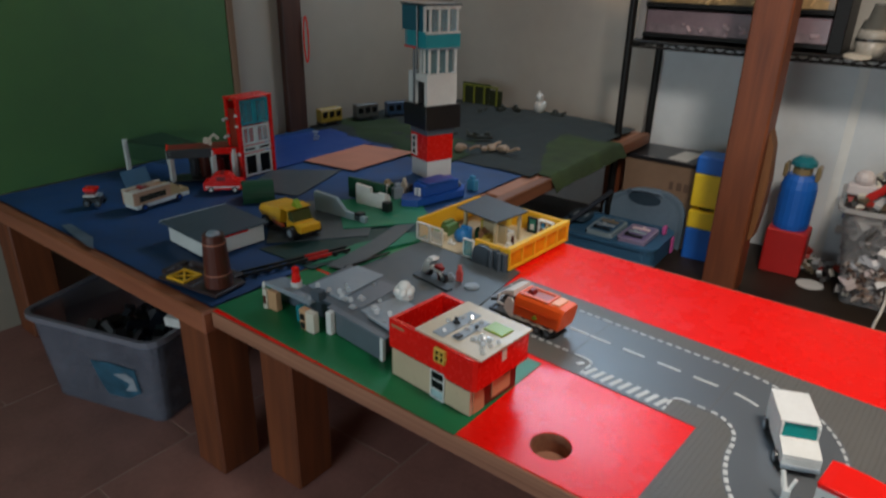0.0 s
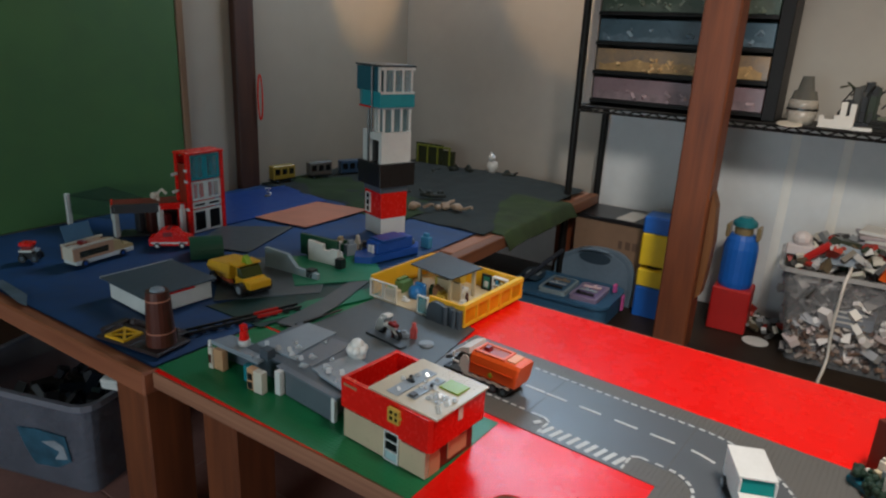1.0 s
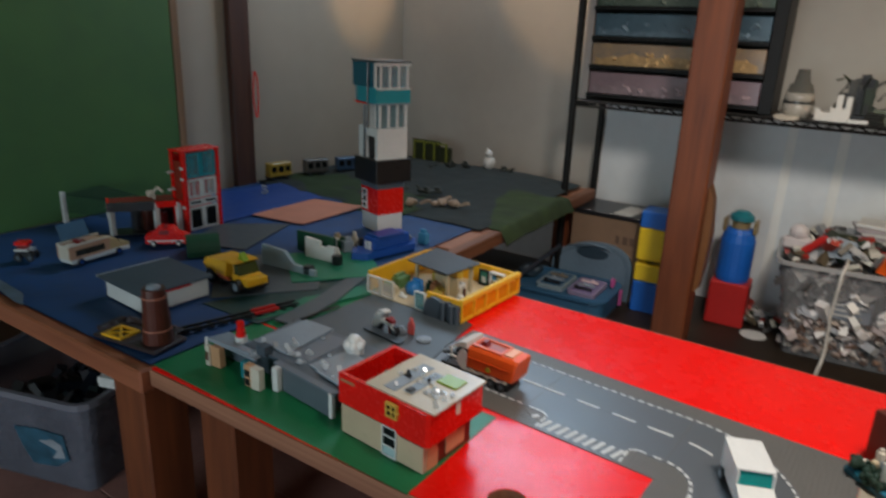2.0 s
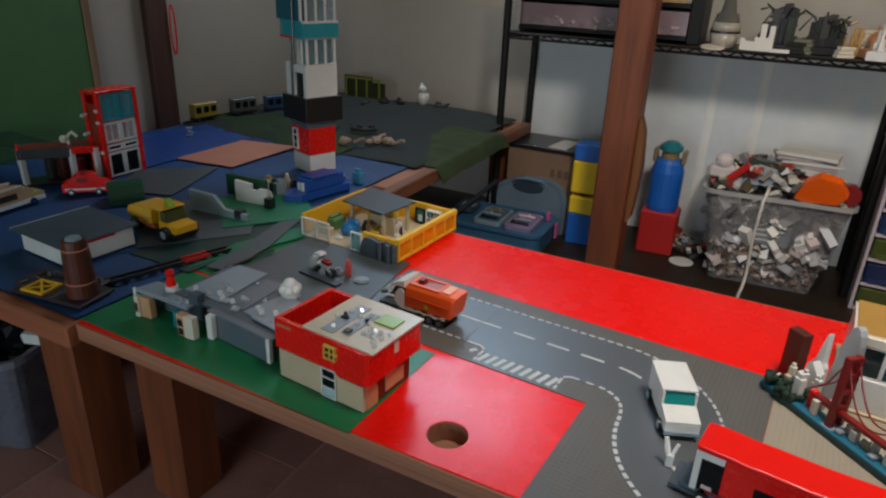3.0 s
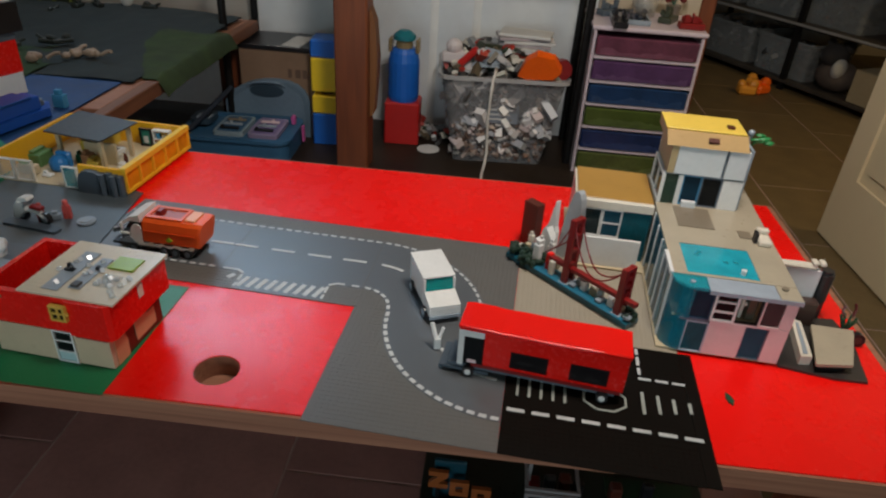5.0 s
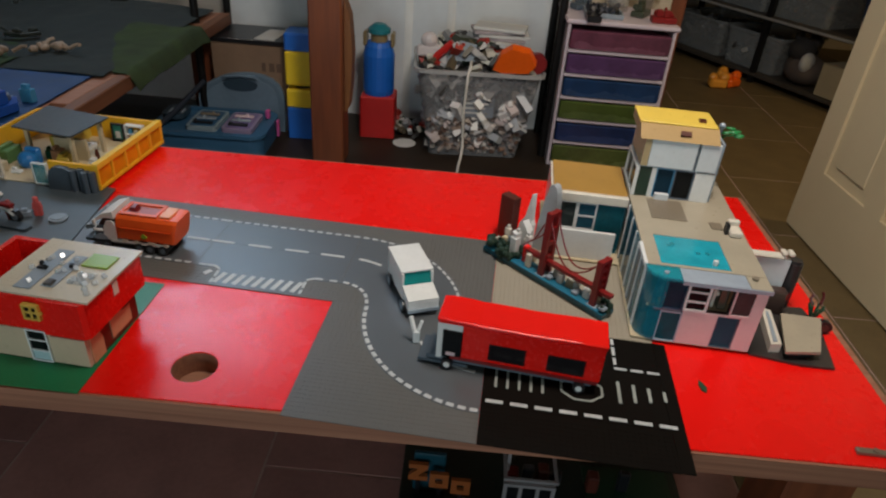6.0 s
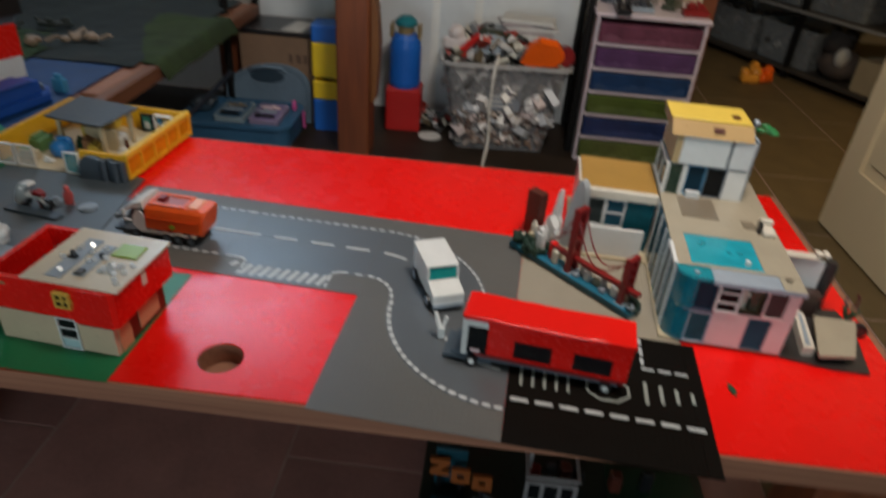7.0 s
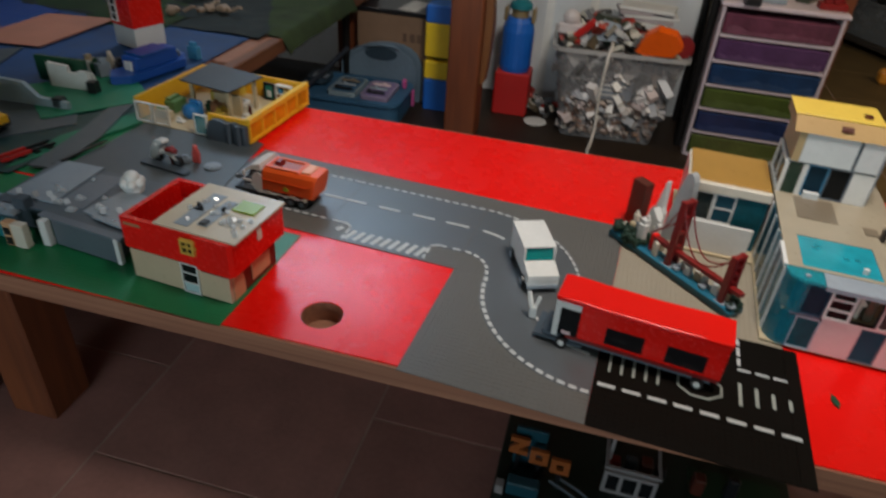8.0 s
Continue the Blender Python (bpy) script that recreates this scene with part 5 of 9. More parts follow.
part("spire", Geo().prism([(0.012, 0.0), (0.050, 0.0), (0.050, 0.050), (0.0455, 0.060), (0.0425, 0.112), (0.0405, 0.112), (0.031, 0.062), (0.020, 0.046)], 0.060, 0.071, "y"), WHITE, bm_, "slim white spire")
part("block", Geo().box(-0.025, 0.050, 0.0, 0.009, 0.070, 0.090, 0.001), BROWN, bm_, "dark brown tower block")
part("block", Geo().prism([(0.018, 0.0), (0.055, 0.0), (0.055, 0.044), (0.040, 0.062), (0.030, 0.03), (0.018, 0.03)], 0.044, 0.060, "y"), WHITE, bm_, "small white building")
part("block", Geo().box(0.052, 0.0, 0.0102, 0.066, 0.012, 0.05, 0.001).box(0.055, 0.002, 0.05, 0.063, 0.01, 0.058), WHITE, bm_, "small white building")
part("block", Geo().box(0.082, 0.002, 0.0102, 0.092, 0.014, 0.045, 0.001), RED, bm_)
part("block", Geo().box(0.098, -0.008, 0.0137, 0.108, 0.0, 0.04, 0.001), CREAM, bm_)

# ---- villa ----
vl = thing("toy_villa", 0.786, 0.213, TOP + 0.003, -3.75, "modern toy villa with teal glass, pink walls and roof pool", "toy villa")
HV = 0.1165
part("floor_plate", Geo().box(-0.022, 0.004, 0, 0.157, 0.445, 0.0032).box(-0.165, 0.215, 0, -0.0222, 0.445, 0.0032), TAN, vl)
# front facade
VPINK = toy("pale_pink", (0.72, 0.56, 0.55))
SEATEAL = surface("deep_sea_plastic", (0.014, 0.105, 0.135), 0.14, 0.5, 22, alpha=0.95, spec=0.12)
NAVYGLASS = surface("navy_clear_plastic", (0.012, 0.040, 0.066), 0.14, 0.4, 22, alpha=0.96, spec=0.10)
CORNERTEAL = surface("corner_teal_plastic", (0.014, 0.24, 0.34), 0.1, 0.3, 24, alpha=0.50)
LILAC = surface("pale_lilac_plastic", (0.42, 0.48, 0.55), 0.2, 0.2, 12, alpha=0.80)
SAND = toy("sand", (0.40, 0.345, 0.255))
for b in ((0.0442, 0, 0.0033, 0.0963, 0.008, 0.0655), (0.1297, 0, 0.0033, 0.157, 0.008, 0.0655), (0.1415, 0, 0.0657, 0.157, 0.008, HV), (0.0965, 0, 0.0622, 0.1295, 0.008, 0.0655)):
    part("front_wall", Geo().box(*b, 0.0004), VPINK, vl)
part("side_wall", Geo().box(0.149, 0.0082, 0.0033, 0.157, 0.30, HV), VPINK, vl)
window_bars(vl, 0.0112, 0.0035, 0.0440, 0.0600, 0.003, 1, 1, toy("lilac_frame", (0.45, 0.50, 0.58)), SEATEAL, 0.0018)
window_bars(vl, 0.0967, 0.0035, 0.1293, 0.0620, 0.004, 1, 1, toy("steel_frame", (0.10, 0.13, 0.17)), BLUEGLASS, 0.0014, name="door")
part("floor_edge", Geo().box(0.0, 0.0, 0.0606, 0.0410, 0.008, 0.0642), toy("steel_frame", (0.10, 0.13, 0.17)), vl)
window_bars(vl, 0.0075, 0.0645, 0.0408, HV - 0.0005, 0.004, 1, 1, toy("navy_frame", (0.02, 0.05, 0.10)), NAVYGLASS, 0.0014)
window_bars(vl, 0.0412, 0.0660, 0.0757, HV + 0.0015, 0.001, 1, 3, WHITE, DARKGLASS, 0.0034)
part("window_frame", Geo().ring(0.0760, 0.0660, 0.1098, HV, 0.0775, 0.0675, 0.1083, HV - 0.0015, 0.001, 0.007, "y"), BLACK, vl, "open black window frame")
part("lamp", Geo().ball(0.088, 0.020, 0.104, 0.006, n=10, m=6).cyl(0.088, 0.020, 0.066, 0.098, 0.003, 8).ball(0.094, 0.024, 0.088, 0.004, n=8, m=5), CREAM, vl, "cream lamp inside the open window")
part("wardrobe", Geo().box(0.0955, 0.016, 0.0645, 0.108, 0.040, HV - 0.006, 0.001), toy("olive_brown", (0.10, 0.08, 0.055)), vl)
window_bars(vl, 0.1100, 0.0665, 0.1412, HV - 0.0005, 0.001, 1, 1, VPINK, surface("mauve_clear_plastic", (0.085, 0.055, 0.055), 0.14, 0.4, 30, alpha=0.92, spec=0.1), 0.0022)
part("upper_floor", Geo().box(-0.010, 0.0082, 0.0608, 0.1485, 0.29, 0.0640), TAN, vl)
# curved clear corner and the side
arc = [math.pi + i * math.pi / 24 for i in range(13)]
cg = Geo().prism([(0.012 + 0.030 * math.cos(a), 0.030 + 0.030 * math.sin(a)) for a in arc] + [(0.012 + 0.0282 * math.cos(a), 0.030 + 0.0282 * math.sin(a)) for a in arc[::-1]], 0.0033, HV - 0.002)
part("curved_glass", cg, CORNERTEAL, vl, "curved clear teal glazing")
part("corner_column", Geo().cyl(0.004, 0.022, 0.0033, HV - 0.004, 0.0045, 12), toy("sea_blue", (0.03, 0.22, 0.30)), vl)
for k in range(4):
    part("corner_plant", Geo().ball(0.002 + 0.004 * (k % 2), 0.014, 0.018 + k * 0.022, 0.006, 0.005, 0.009, 8, 6), surface("sea_plant", (0.10, 0.36, 0.42), 0.3, 0.3, 30), vl)
part("glass_top", Geo().prism([(-0.020, 0.034), (-0.014, 0.012), (0.004, 0.0), (0.030, -0.001), (0.030, 0.034)], HV - 0.0018, HV + 0.0026), surface("clear_teal_plastic", (0.02, 0.26, 0.33), 0.08), vl, "clear teal ledge")
part("ledge_stud", Geo().cyl(0.008, 0.014, HV + 0.0027, HV + 0.005, 0.004, 12), LILAC, vl)
for y in (0.032, 0.070, 0.106, 0.142, 0.190, 0.238):
    part("mullion", Geo().box(-0.0205, y, 0.0033, -0.0155, y + 0.0045, HV - 0.0012, 0.0005), WHITE, vl)
for y, w, m_ in ((0.037, 0.0325, CORNERTEAL), (0.075, 0.0305, BLUEGLASS), (0.111, 0.0305, CORNERTEAL), (0.147, 0.0425, BLUEGLASS), (0.195, 0.0425, BLUEGLASS)):
    part("side_glass", Geo().box(-0.0188, y, 0.0033, -0.0172, y + w, HV - 0.003), m_, vl)
part("side_cap", Geo().box(-0.0225, 0.034, HV - 0.0016, -0.0165, 0.100, HV + 0.0045, 0.0006), WHITE, vl)
# inner furniture
for nm, mat, b in (("table", WHITE, (0.02, 0.06, 0.0642, 0.05, 0.1, 0.084)), ("seat", MEDBLUE, (0.022, 0.02, 0.0034, 0.038, 0.05, 0.026)),
                   ("bath", TEAL, (0.0, 0.07, 0.0034, 0.04, 0.12, 0.03)), ("stair", LGREY, (0.06, 0.05, 0.0034, 0.09, 0.09, 0.035)), ("shelf", NOUGAT, (0.115, 0.03, 0.0642, 0.138, 0.05, 0.10))):
    part(nm, Geo().box(*b, 0.002), mat, vl)
# main roof with pool
part("roof", Geo().ring(-0.018, 0.034, 0.160, 0.285, 0.004, 0.041, 0.110, 0.131, HV, HV + 0.0034), SAND, vl)
part("roof_strip", Geo().box(0.0305, -0.002, HV + 0.0002, 0.128, 0.0335, HV + 0.0030, 0.0005), LILAC, vl, "pale lilac clear strip along the roof edge")
part("roof_corner", Geo().box(0.1285, -0.002, HV + 0.0002, 0.160, 0.0335, HV + 0.0034, 0.0005), SAND, vl)
part("pool", Geo().box(0.0042, 0.0412, HV, 0.1098, 0.1308, HV + 0.0026), surface("pool_blue", (0.02, 0.36, 0.46), 0.15, 0.35, 30), vl, "bright teal roof pool")
random.seed(21)
for k in range(4):
    x, y = random.uniform(0.012, 0.10), random.uniform(0.05, 0.122)
    part("pool_tile", Geo().box(x - 0.004, y - 0.004, HV + 0.0027, x + 0.004, y + 0.004, HV + 0.0036, 0.0004), TEALGLASS, vl)
part("roof_edge", Geo().box(0.0305, -0.0042, HV - 0.004, 0.160, -0.0022, HV + 0.0026), LILAC, vl)
part("roof_mat", Geo().box(0.011, 0.190, HV + 0.0036, 0.071, 0.264, HV + 0.005), DTAN, vl, "brown roof mat")
part("roof_mat", Geo().box(0.108, 0.172, HV + 0.0036, 0.128, 0.196, HV + 0.005), DTAN, vl)
part("lounger", Geo().box(0.132, 0.150, HV + 0.0036, 0.152, 0.180, HV + 0.013, 0.002).box(0.132, 0.176, HV + 0.013, 0.152, 0.186, HV + 0.022, 0.002), CREAM, vl)
part("speaker", Geo().box(0.126, 0.158, HV + 0.0036, 0.1315, 0.172, HV + 0.022, 0.001), BLACK, vl)
part("tap", Geo().cyl(0.088, 0.055, HV + 0.0027, HV + 0.010, 0.004, 10), WHITE, vl)
part("roof_lamp", Geo().cyl(0.140, 0.024, HV + 0.0036, HV + 0.007, 0.005, 10), DTAN, vl)
# wing behind the court
part("garden_screen", Geo().box(-0.138, 0.221, 0.0033, -0.036, 0.227, 0.0605, 0.0006), WHITE, vl)
part("court_wall", Geo().box(-0.16, 0.253, 0.0033, -0.074, 0.261, 0.045, 0.0004), WHITE, vl)
part("wing_floor", Geo().box(-0.155, 0.262, 0.0455, -0.036, 0.39, 0.0485), CREAM, vl)
window_bars(vl, -0.146, 0.0455, -0.1085, 0.1025, 0.257, 1, 1, WHITE, surface("grey_clear", (0.03, 0.045, 0.045), 0.1, 0.2, 10, alpha=0.8), 0.0028)
window_bars(vl, -0.1083, 0.0455, -0.0725, 0.1025, 0.257, 1, 2, WHITE, BLUEGLASS, 0.0028)
window_bars(vl, -0.0722, 0.004, -0.022, 0.1025, 0.256, 1, 1, toy("dark_teal", (0.01, 0.09, 0.13)), SEATEAL, 0.0014)
part("wing_wall", Geo().box(-0.16, 0.262, 0.0033, -0.156, 0.396, HV), CREAM, vl)
part("wing_wall", Geo().box(-0.154, 0.39, 0.0033, 0.142, 0.396, HV), CREAM, vl)
part("wing_room", Geo().box(-0.06, 0.30, 0.0033, -0.03, 0.34, 0.07, 0.002), toy("dark_teal", (0.01, 0.09, 0.13)), vl)
part("eaves_strip", Geo().box(-0.158, 0.251, 0.1030, -0.020, 0.262, HV + 0.003, 0.001), CREAM, vl)
part("wing_roof", Geo().box(-0.156, 0.2625, HV + 0.0002, -0.021, 0.398, HV + 0.0036, 0.0006), OCHRE, vl, "flat ochre roof")
part("roof", Geo().box(-0.018, 0.2852, HV, 0.160, 0.40, HV + 0.0034), SAND, vl)
# penthouse
ph = HV + 0.0035
PY = 0.274
PALE = toy("pale_blue_white", (0.66, 0.69, 0.70))
for nm, mat, b in (("penthouse_wall", PALE, (0.0, PY - 0.002, ph + 0.060, 0.0795, PY + 0.006, ph + 0.111)), ("penthouse_wall", PALE, (0.0845, PY - 0.002, ph + 0.060, 0.119, PY + 0.006, ph + 0.111)),
                   ("penthouse_wall", WHITE, (0.0875, PY, ph, 0.121, PY + 0.006, ph + 0.056)), ("penthouse_wall", WHITE, (0.0115, PY, ph, 0.0198, PY + 0.006, ph + 0.057)),
                   ("penthouse_wall", LGREY, (0.1205, PY + 0.0065, ph, 0.1255, 0.385, ph + 0.112)), ("post", GREY, (0.0798, PY + 0.0005, ph + 0.060, 0.0842, PY + 0.006, ph + 0.111)),
                   ("lintel", LGREY, (-0.014, PY + 0.0005, ph + 0.0573, 0.120, PY + 0.006, ph + 0.0597)), ("step", PALE, (0.024, PY - 0.012, ph, 0.048, PY - 0.0026, ph + 0.012)),
                   ("rear_wall", CREAM, (-0.012, 0.380, ph, 0.120, 0.386, ph + 0.112))):
    part(nm, Geo().box(*b, 0.0004), mat, vl)
window_bars(vl, 0.0202, ph, 0.0520, ph + 0.057, PY + 0.005, 1, 1, MEDBLUE, NAVYGLASS, 0.002, name="sliding_door")
window_bars(vl, 0.0523, ph, 0.0870, ph + 0.057, PY + 0.004, 1, 1, toy("steel_frame", (0.10, 0.13, 0.17)), DARKGLASS, 0.002, name="sliding_door")
GREENCLEAR = surface("green_clear", (0.02, 0.05, 0.035), 0.08, 0.1, 8, alpha=0.8)
part("front_pane", Geo().box(-0.013, PY + 0.001, ph, 0.0112, PY + 0.0025, ph + 0.057), GREENCLEAR, vl)
part("side_window", Geo().prism([(PY + 0.004, ph + 0.004), (0.374, ph + 0.004), (0.374, ph + 0.052), (PY + 0.004, ph + 0.052)], -0.0145, -0.013, "x"), GREENCLEAR, vl)
part("window_frame", Geo().ring(PY, ph, 0.378, ph + 0.0565, PY + 0.004, ph + 0.004, 0.374, ph + 0.0525, -0.017, -0.011, "x"), WHITE, vl)
part("glazing_bar", Geo().box(-0.0165, 0.322, ph + 0.004, -0.0115, 0.326, ph + 0.0525), WHITE, vl)
part("side_panel", Geo().prism([(PY - 0.002, ph + 0.060), (0.380, ph + 0.060), (0.380, ph + 0.092), (0.315, ph + 0.112), (PY - 0.002, ph + 0.112)], -0.012, -0.0005, "x"), toy("ochre_pale", (0.46, 0.34, 0.18)), vl)
part("penthouse_roof", Geo().prism([(PY - 0.005, ph + 0.1115), (0.386, ph + 0.1115), (0.386, ph + 0.130), (0.300, ph + 0.130)], -0.022, 0.114, "x"), toy("sunny_ochre", (0.46, 0.30, 0.13)), vl, "sloping ochre roof front")
part("roof_top", Geo().box(-0.024, 0.299, ph + 0.1302, 0.112, 0.382, ph + 0.1335, 0.0008), toy("bright_yellow", (0.86, 0.60, 0.10)), vl, "bright yellow roof plate")
part("roof_vent", Geo().box(0.082, 0.318, ph + 0.1336, 0.094, 0.330, ph + 0.1375), BROWN, vl)
part("roof_vent", Geo().prism([(PY + 0.003, ph + 0.1195), (PY + 0.010, ph + 0.1245), (PY + 0.010, ph + 0.1265), (PY + 0.003, ph + 0.1215)], 0.046, 0.064, "x"), BROWN, vl)
part("drainpipe", Geo().tube([(0.129, 0.345, ph), (0.130, 0.345, ph + 0.10), (0.130, 0.342, ph + 0.124)], 0.004, 8).ball(0.130, 0.342, ph + 0.124, 0.006, n=8, m=6), LGREY, vl)
for k in range(7):
    a = k * 0.9
    part("leaf", Geo().ball(0.150 + 0.012 * math.cos(a), 0.335 + 0.010 * math.sin(a), ph + 0.112 + 0.004 * (k % 3), 0.009, 0.005, 0.003, 8, 5), toy("leaf_green", (0.02, 0.22, 0.06)), vl)
part("leaf_stem", Geo().tube([(0.1265, 0.350, ph + 0.085), (0.140, 0.340, ph + 0.108), (0.152, 0.335, ph + 0.112)], 0.0025), toy("leaf_green", (0.02, 0.22, 0.06)), vl)
# garden wall beside the villa
part("garden_wall", Geo().box(0.168, 0.14, 0.0, 0.238, 0.150, 0.096, 0.001), PALE, vl)
part("wall_crest", Geo().box(0.1605, 0.137, 0.0962, 0.2275, 0.153, 0.104, 0.003), CREAM, vl)
for x in (0.160, 0.2185, 0.230):
    part("wall_crest", Geo().box(x, 0.137, 0.1042, x + 0.0095, 0.153, 0.111, 0.002), CREAM, vl)
part("barrel", Geo().cyl(0.252, 0.155, 0.0, 0.086, 0.013, 14).cyl(0.252, 0.155, 0.086, 0.091, 0.010, 14), toy("soot", (0.025, 0.024, 0.025)), vl)
part("wall_hatch", Geo().box(0.186, 0.1385, 0.050, 0.194, 0.1398, 0.057), GREY, vl)
part("planter", Geo().box(0.170, 0.116, 0.0, 0.205, 0.1395, 0.040, 0.003), toy("umber", (0.06, 0.035, 0.028)), vl)
part("planter", Geo().box(0.214, 0.118, 0.0, 0.244, 0.1395, 0.046, 0.003), toy("umber", (0.06, 0.035, 0.028)), vl)

# ---- jetty beside the villa ----
bt = thing("toy_jetty", 0.9437, 0.2027, TOP + 0.0005, -3.75, "dark toy base with a tan ramp, white rail and small plant", "toy model")
part("base", Geo().prism([(0.002, 0.0), (0.078, -0.012), (0.128, -0.010), (0.142, 0.090), (0.130, 0.150), (0.004, 0.136)], 0, 0.004), toy("dark_base", (0.035, 0.03, 0.028)), bt)
part("ramp", Geo().prism([(0.050, -0.007), (0.1055, 0.003), (0.1395, 0.098), (0.0735, 0.098)], 0.0165, 0.0215), SAND, bt, "tan ramp plate")
part("ramp_support", Geo().prism([(0.060, 0.004), (0.098, 0.010), (0.128, 0.090), (0.080, 0.090)], 0.0042, 0.0163), BLACK, bt)
part("rail", Geo().prism([(0.033, 0.009), (0.0505, 0.012), (0.060, 0.104), (0.046, 0.112)], 0.0042, 0.020), CREAM, bt)
part("rail_groove", Geo().prism([(0.038, 0.016), (0.045, 0.017), (0.054, 0.098), (0.050, 0.100)], 0.0202, 0.0215), LGREY, bt)
part("crate", Geo().box(0.028, 0.118, 0.0042, 0.058, 0.134, 0.030, 0.002), toy("umber", (0.06, 0.035, 0.028)), bt)
wheel(bt, 0.1425, 0.088, 0.012, 0.012, 0.01, toy("umber", (0.06, 0.035, 0.028)))
pg = Geo()
for k in range(7):
    a = k * 0.9
    pg.tube([(0.132, 0.112, 0.0045), (0.132 + 0.008 * math.cos(a), 0.112 + 0.008 * math.sin(a), 0.026), (0.132 + 0.012 * math.cos(a), 0.112 + 0.012 * math.sin(a), 0.036)], 0.0022, 5)
part("plant", pg, DGREEN, bt)
part("flower", Geo().tube([(0.140, 0.118, 0.034), (0.143, 0.122, 0.046), (0.140, 0.124, 0.056)], 0.0024, 6), toy("dull_maroon", (0.10, 0.014, 0.014)), bt)
part("flower", Geo().tube([(0.126, 0.118, 0.034), (0.123, 0.121, 0.042), (0.126, 0.123, 0.050)], 0.0022, 6), toy("dull_maroon", (0.10, 0.014, 0.014)), bt)


# ---- scenery sheets on the second and third tables ----
def rolling(x0, y0, x1, y1, n, m, height, outline=None):
    """A soft sheet over a grid, its height given by a function."""
    g = Geo()
    for j in range(m + 1):
        for i in range(n + 1):
            x, y = x0 + (x1 - x0) * i / n, y0 + (y1 - y0) * j / m
            g.v.append((x, y, height(x, y)))
    for j in range(m):
        for i in range(n):
            a = j * (n + 1) + i
            g.f.append((a, a + 1, a + n + 2, a + n + 1))
    k = len(g.v)
    g.v += [(x, y, z - 0.003) for x, y, z in g.v]
    g.f += [tuple(i + k for i in f)[::-1] for f in g.f]
    return g


def hump(x, y, cx, cy, rx, ry, h):
    d = ((x - cx) / rx) ** 2 + ((y - cy) / ry) ** 2
    return h * math.exp(-d)


def cloth_z(x, y):
    return TOP + 0.0035 + 0.0012 * noise.noise(Vector((x * 9, y * 9, 0)))


solid("blue_sheet", rolling(-1.695, 0.0, -0.624, 1.35, 60, 70, cloth_z), CLOTHBLUE, "dark blue cloth sheet spread over the table as water", "sheet", smooth=True)


def felt_z(x, y):
    z = TOP + 0.008 + hump(x, y, -0.95, 1.95, 0.35, 0.25, 0.03) + hump(x, y, -1.45, 1.9, 0.25, 0.3, 0.02) + 0.006 * noise.noise(Vector((x * 5, y * 5, 3))) + 0.003 * noise.noise(Vector((x * 17, y * 17, 5)))
    return z


solid("felt_sheet", rolling(-1.69, 1.22, -0.59, 2.13, 80, 60, felt_z), FELTGREY, "rumpled grey-green felt scenery sheet over the table", "sheet", smooth=True)


def drape_z(x, y):
    t = max(0.0, x + 0.545)
    lap = 0.5 + 0.5 * noise.noise(Vector((y * 6, 2, 0)))
    side = min(1.0, max(0.0, (y - 1.26) / 0.08)) * min(1.0, max(0.0, (1.85 - y) / 0.08))
    return max(felt_z(min(x, -0.60), max(y, 1.24)) + 0.005 * side - 0.006 * (1 - side) - 6.0 * t ** 1.4, TOP - 0.018 - 0.045 * lap)


strip = rolling(0.0, 1.27, 1.0, 1.86, 34, 60, lambda u, y: 0.0)
half = len(strip.v) // 2
for i, (u, y, z) in enumerate(strip.v[:half]):
    inner = -0.585 - 0.17 * min(1.0, max(0.0, (y - 1.27) / 0.36)) + 0.012 * noise.noise(Vector((y * 14, 0, 4)))
    x = inner + (-0.512 - inner) * u
    strip.v[i], strip.v[i + half] = (x, y, drape_z(x, y)), (x, y, drape_z(x, y) - 0.003)
solid("felt_sheet", strip, MOSS, "mossy green felt strip draped over the table edge", "sheet", smooth=True)


def bank_z(x, y):
    return TOP + 0.0075 + 0.016 * max(0.0, noise.noise(Vector((x * 6, y * 6, 8))) + 0.35) - 0.02 * max(0, abs((y - 1.36 + 0.30 * (x + 1.1)) / 0.16) - 0.8)


solid("felt_sheet", rolling(-1.66, 1.12, -0.9, 1.75, 50, 36, bank_z), FELTGREEN, "dark green felt bank behind the tower", "sheet", smooth=True)


def flat(name, pts, mat, label, z=TOP + 0.006, t=0.0025, category="base plate"):
    return solid(name, Geo().prism(pts, z, z + t), mat, label, category)


flat("base_plate", [(-1.69, 0.78), (-1.30, 0.70), (-1.29, 1.20), (-1.60, 1.27)], surface("bright_blue_plate", (0.010, 0.055, 0.25), 0.4, 0.2, 4), "bright blue toy plate beside the salmon plate")
flat("base_plate", [(-1.297, 0.845), (-1.08, 0.873), (-1.078, 1.195), (-1.297, 1.153)], SALMON, "salmon-coloured toy base plate on the blue sheet", TOP + 0.009)
flat("base_plate", [(-1.297, 0.70), (-1.12, 0.855), (-1.02, 0.575), (-1.20, 0.515)], PLATECOOL, "plain grey toy base plate on the blue sheet", TOP + 0.0065)
flat("base_plate", [(-1.04, 0.50), (-0.80, 0.70), (-0.64, 0.48), (-0.80, 0.28)], PLATECOOL, "plain grey toy road plate under the yellow lorry", TOP + 0.006)
flat("base_plate", [(-0.90, 0.62), (-0.74, 0.80), (-0.57, 0.66), (-0.72, 0.47)], surface("dull_green_plate", (0.010, 0.18, 0.092), 0.45, 0.3, 5), "dull green toy plate beside the blue boat", TOP + 0.009)
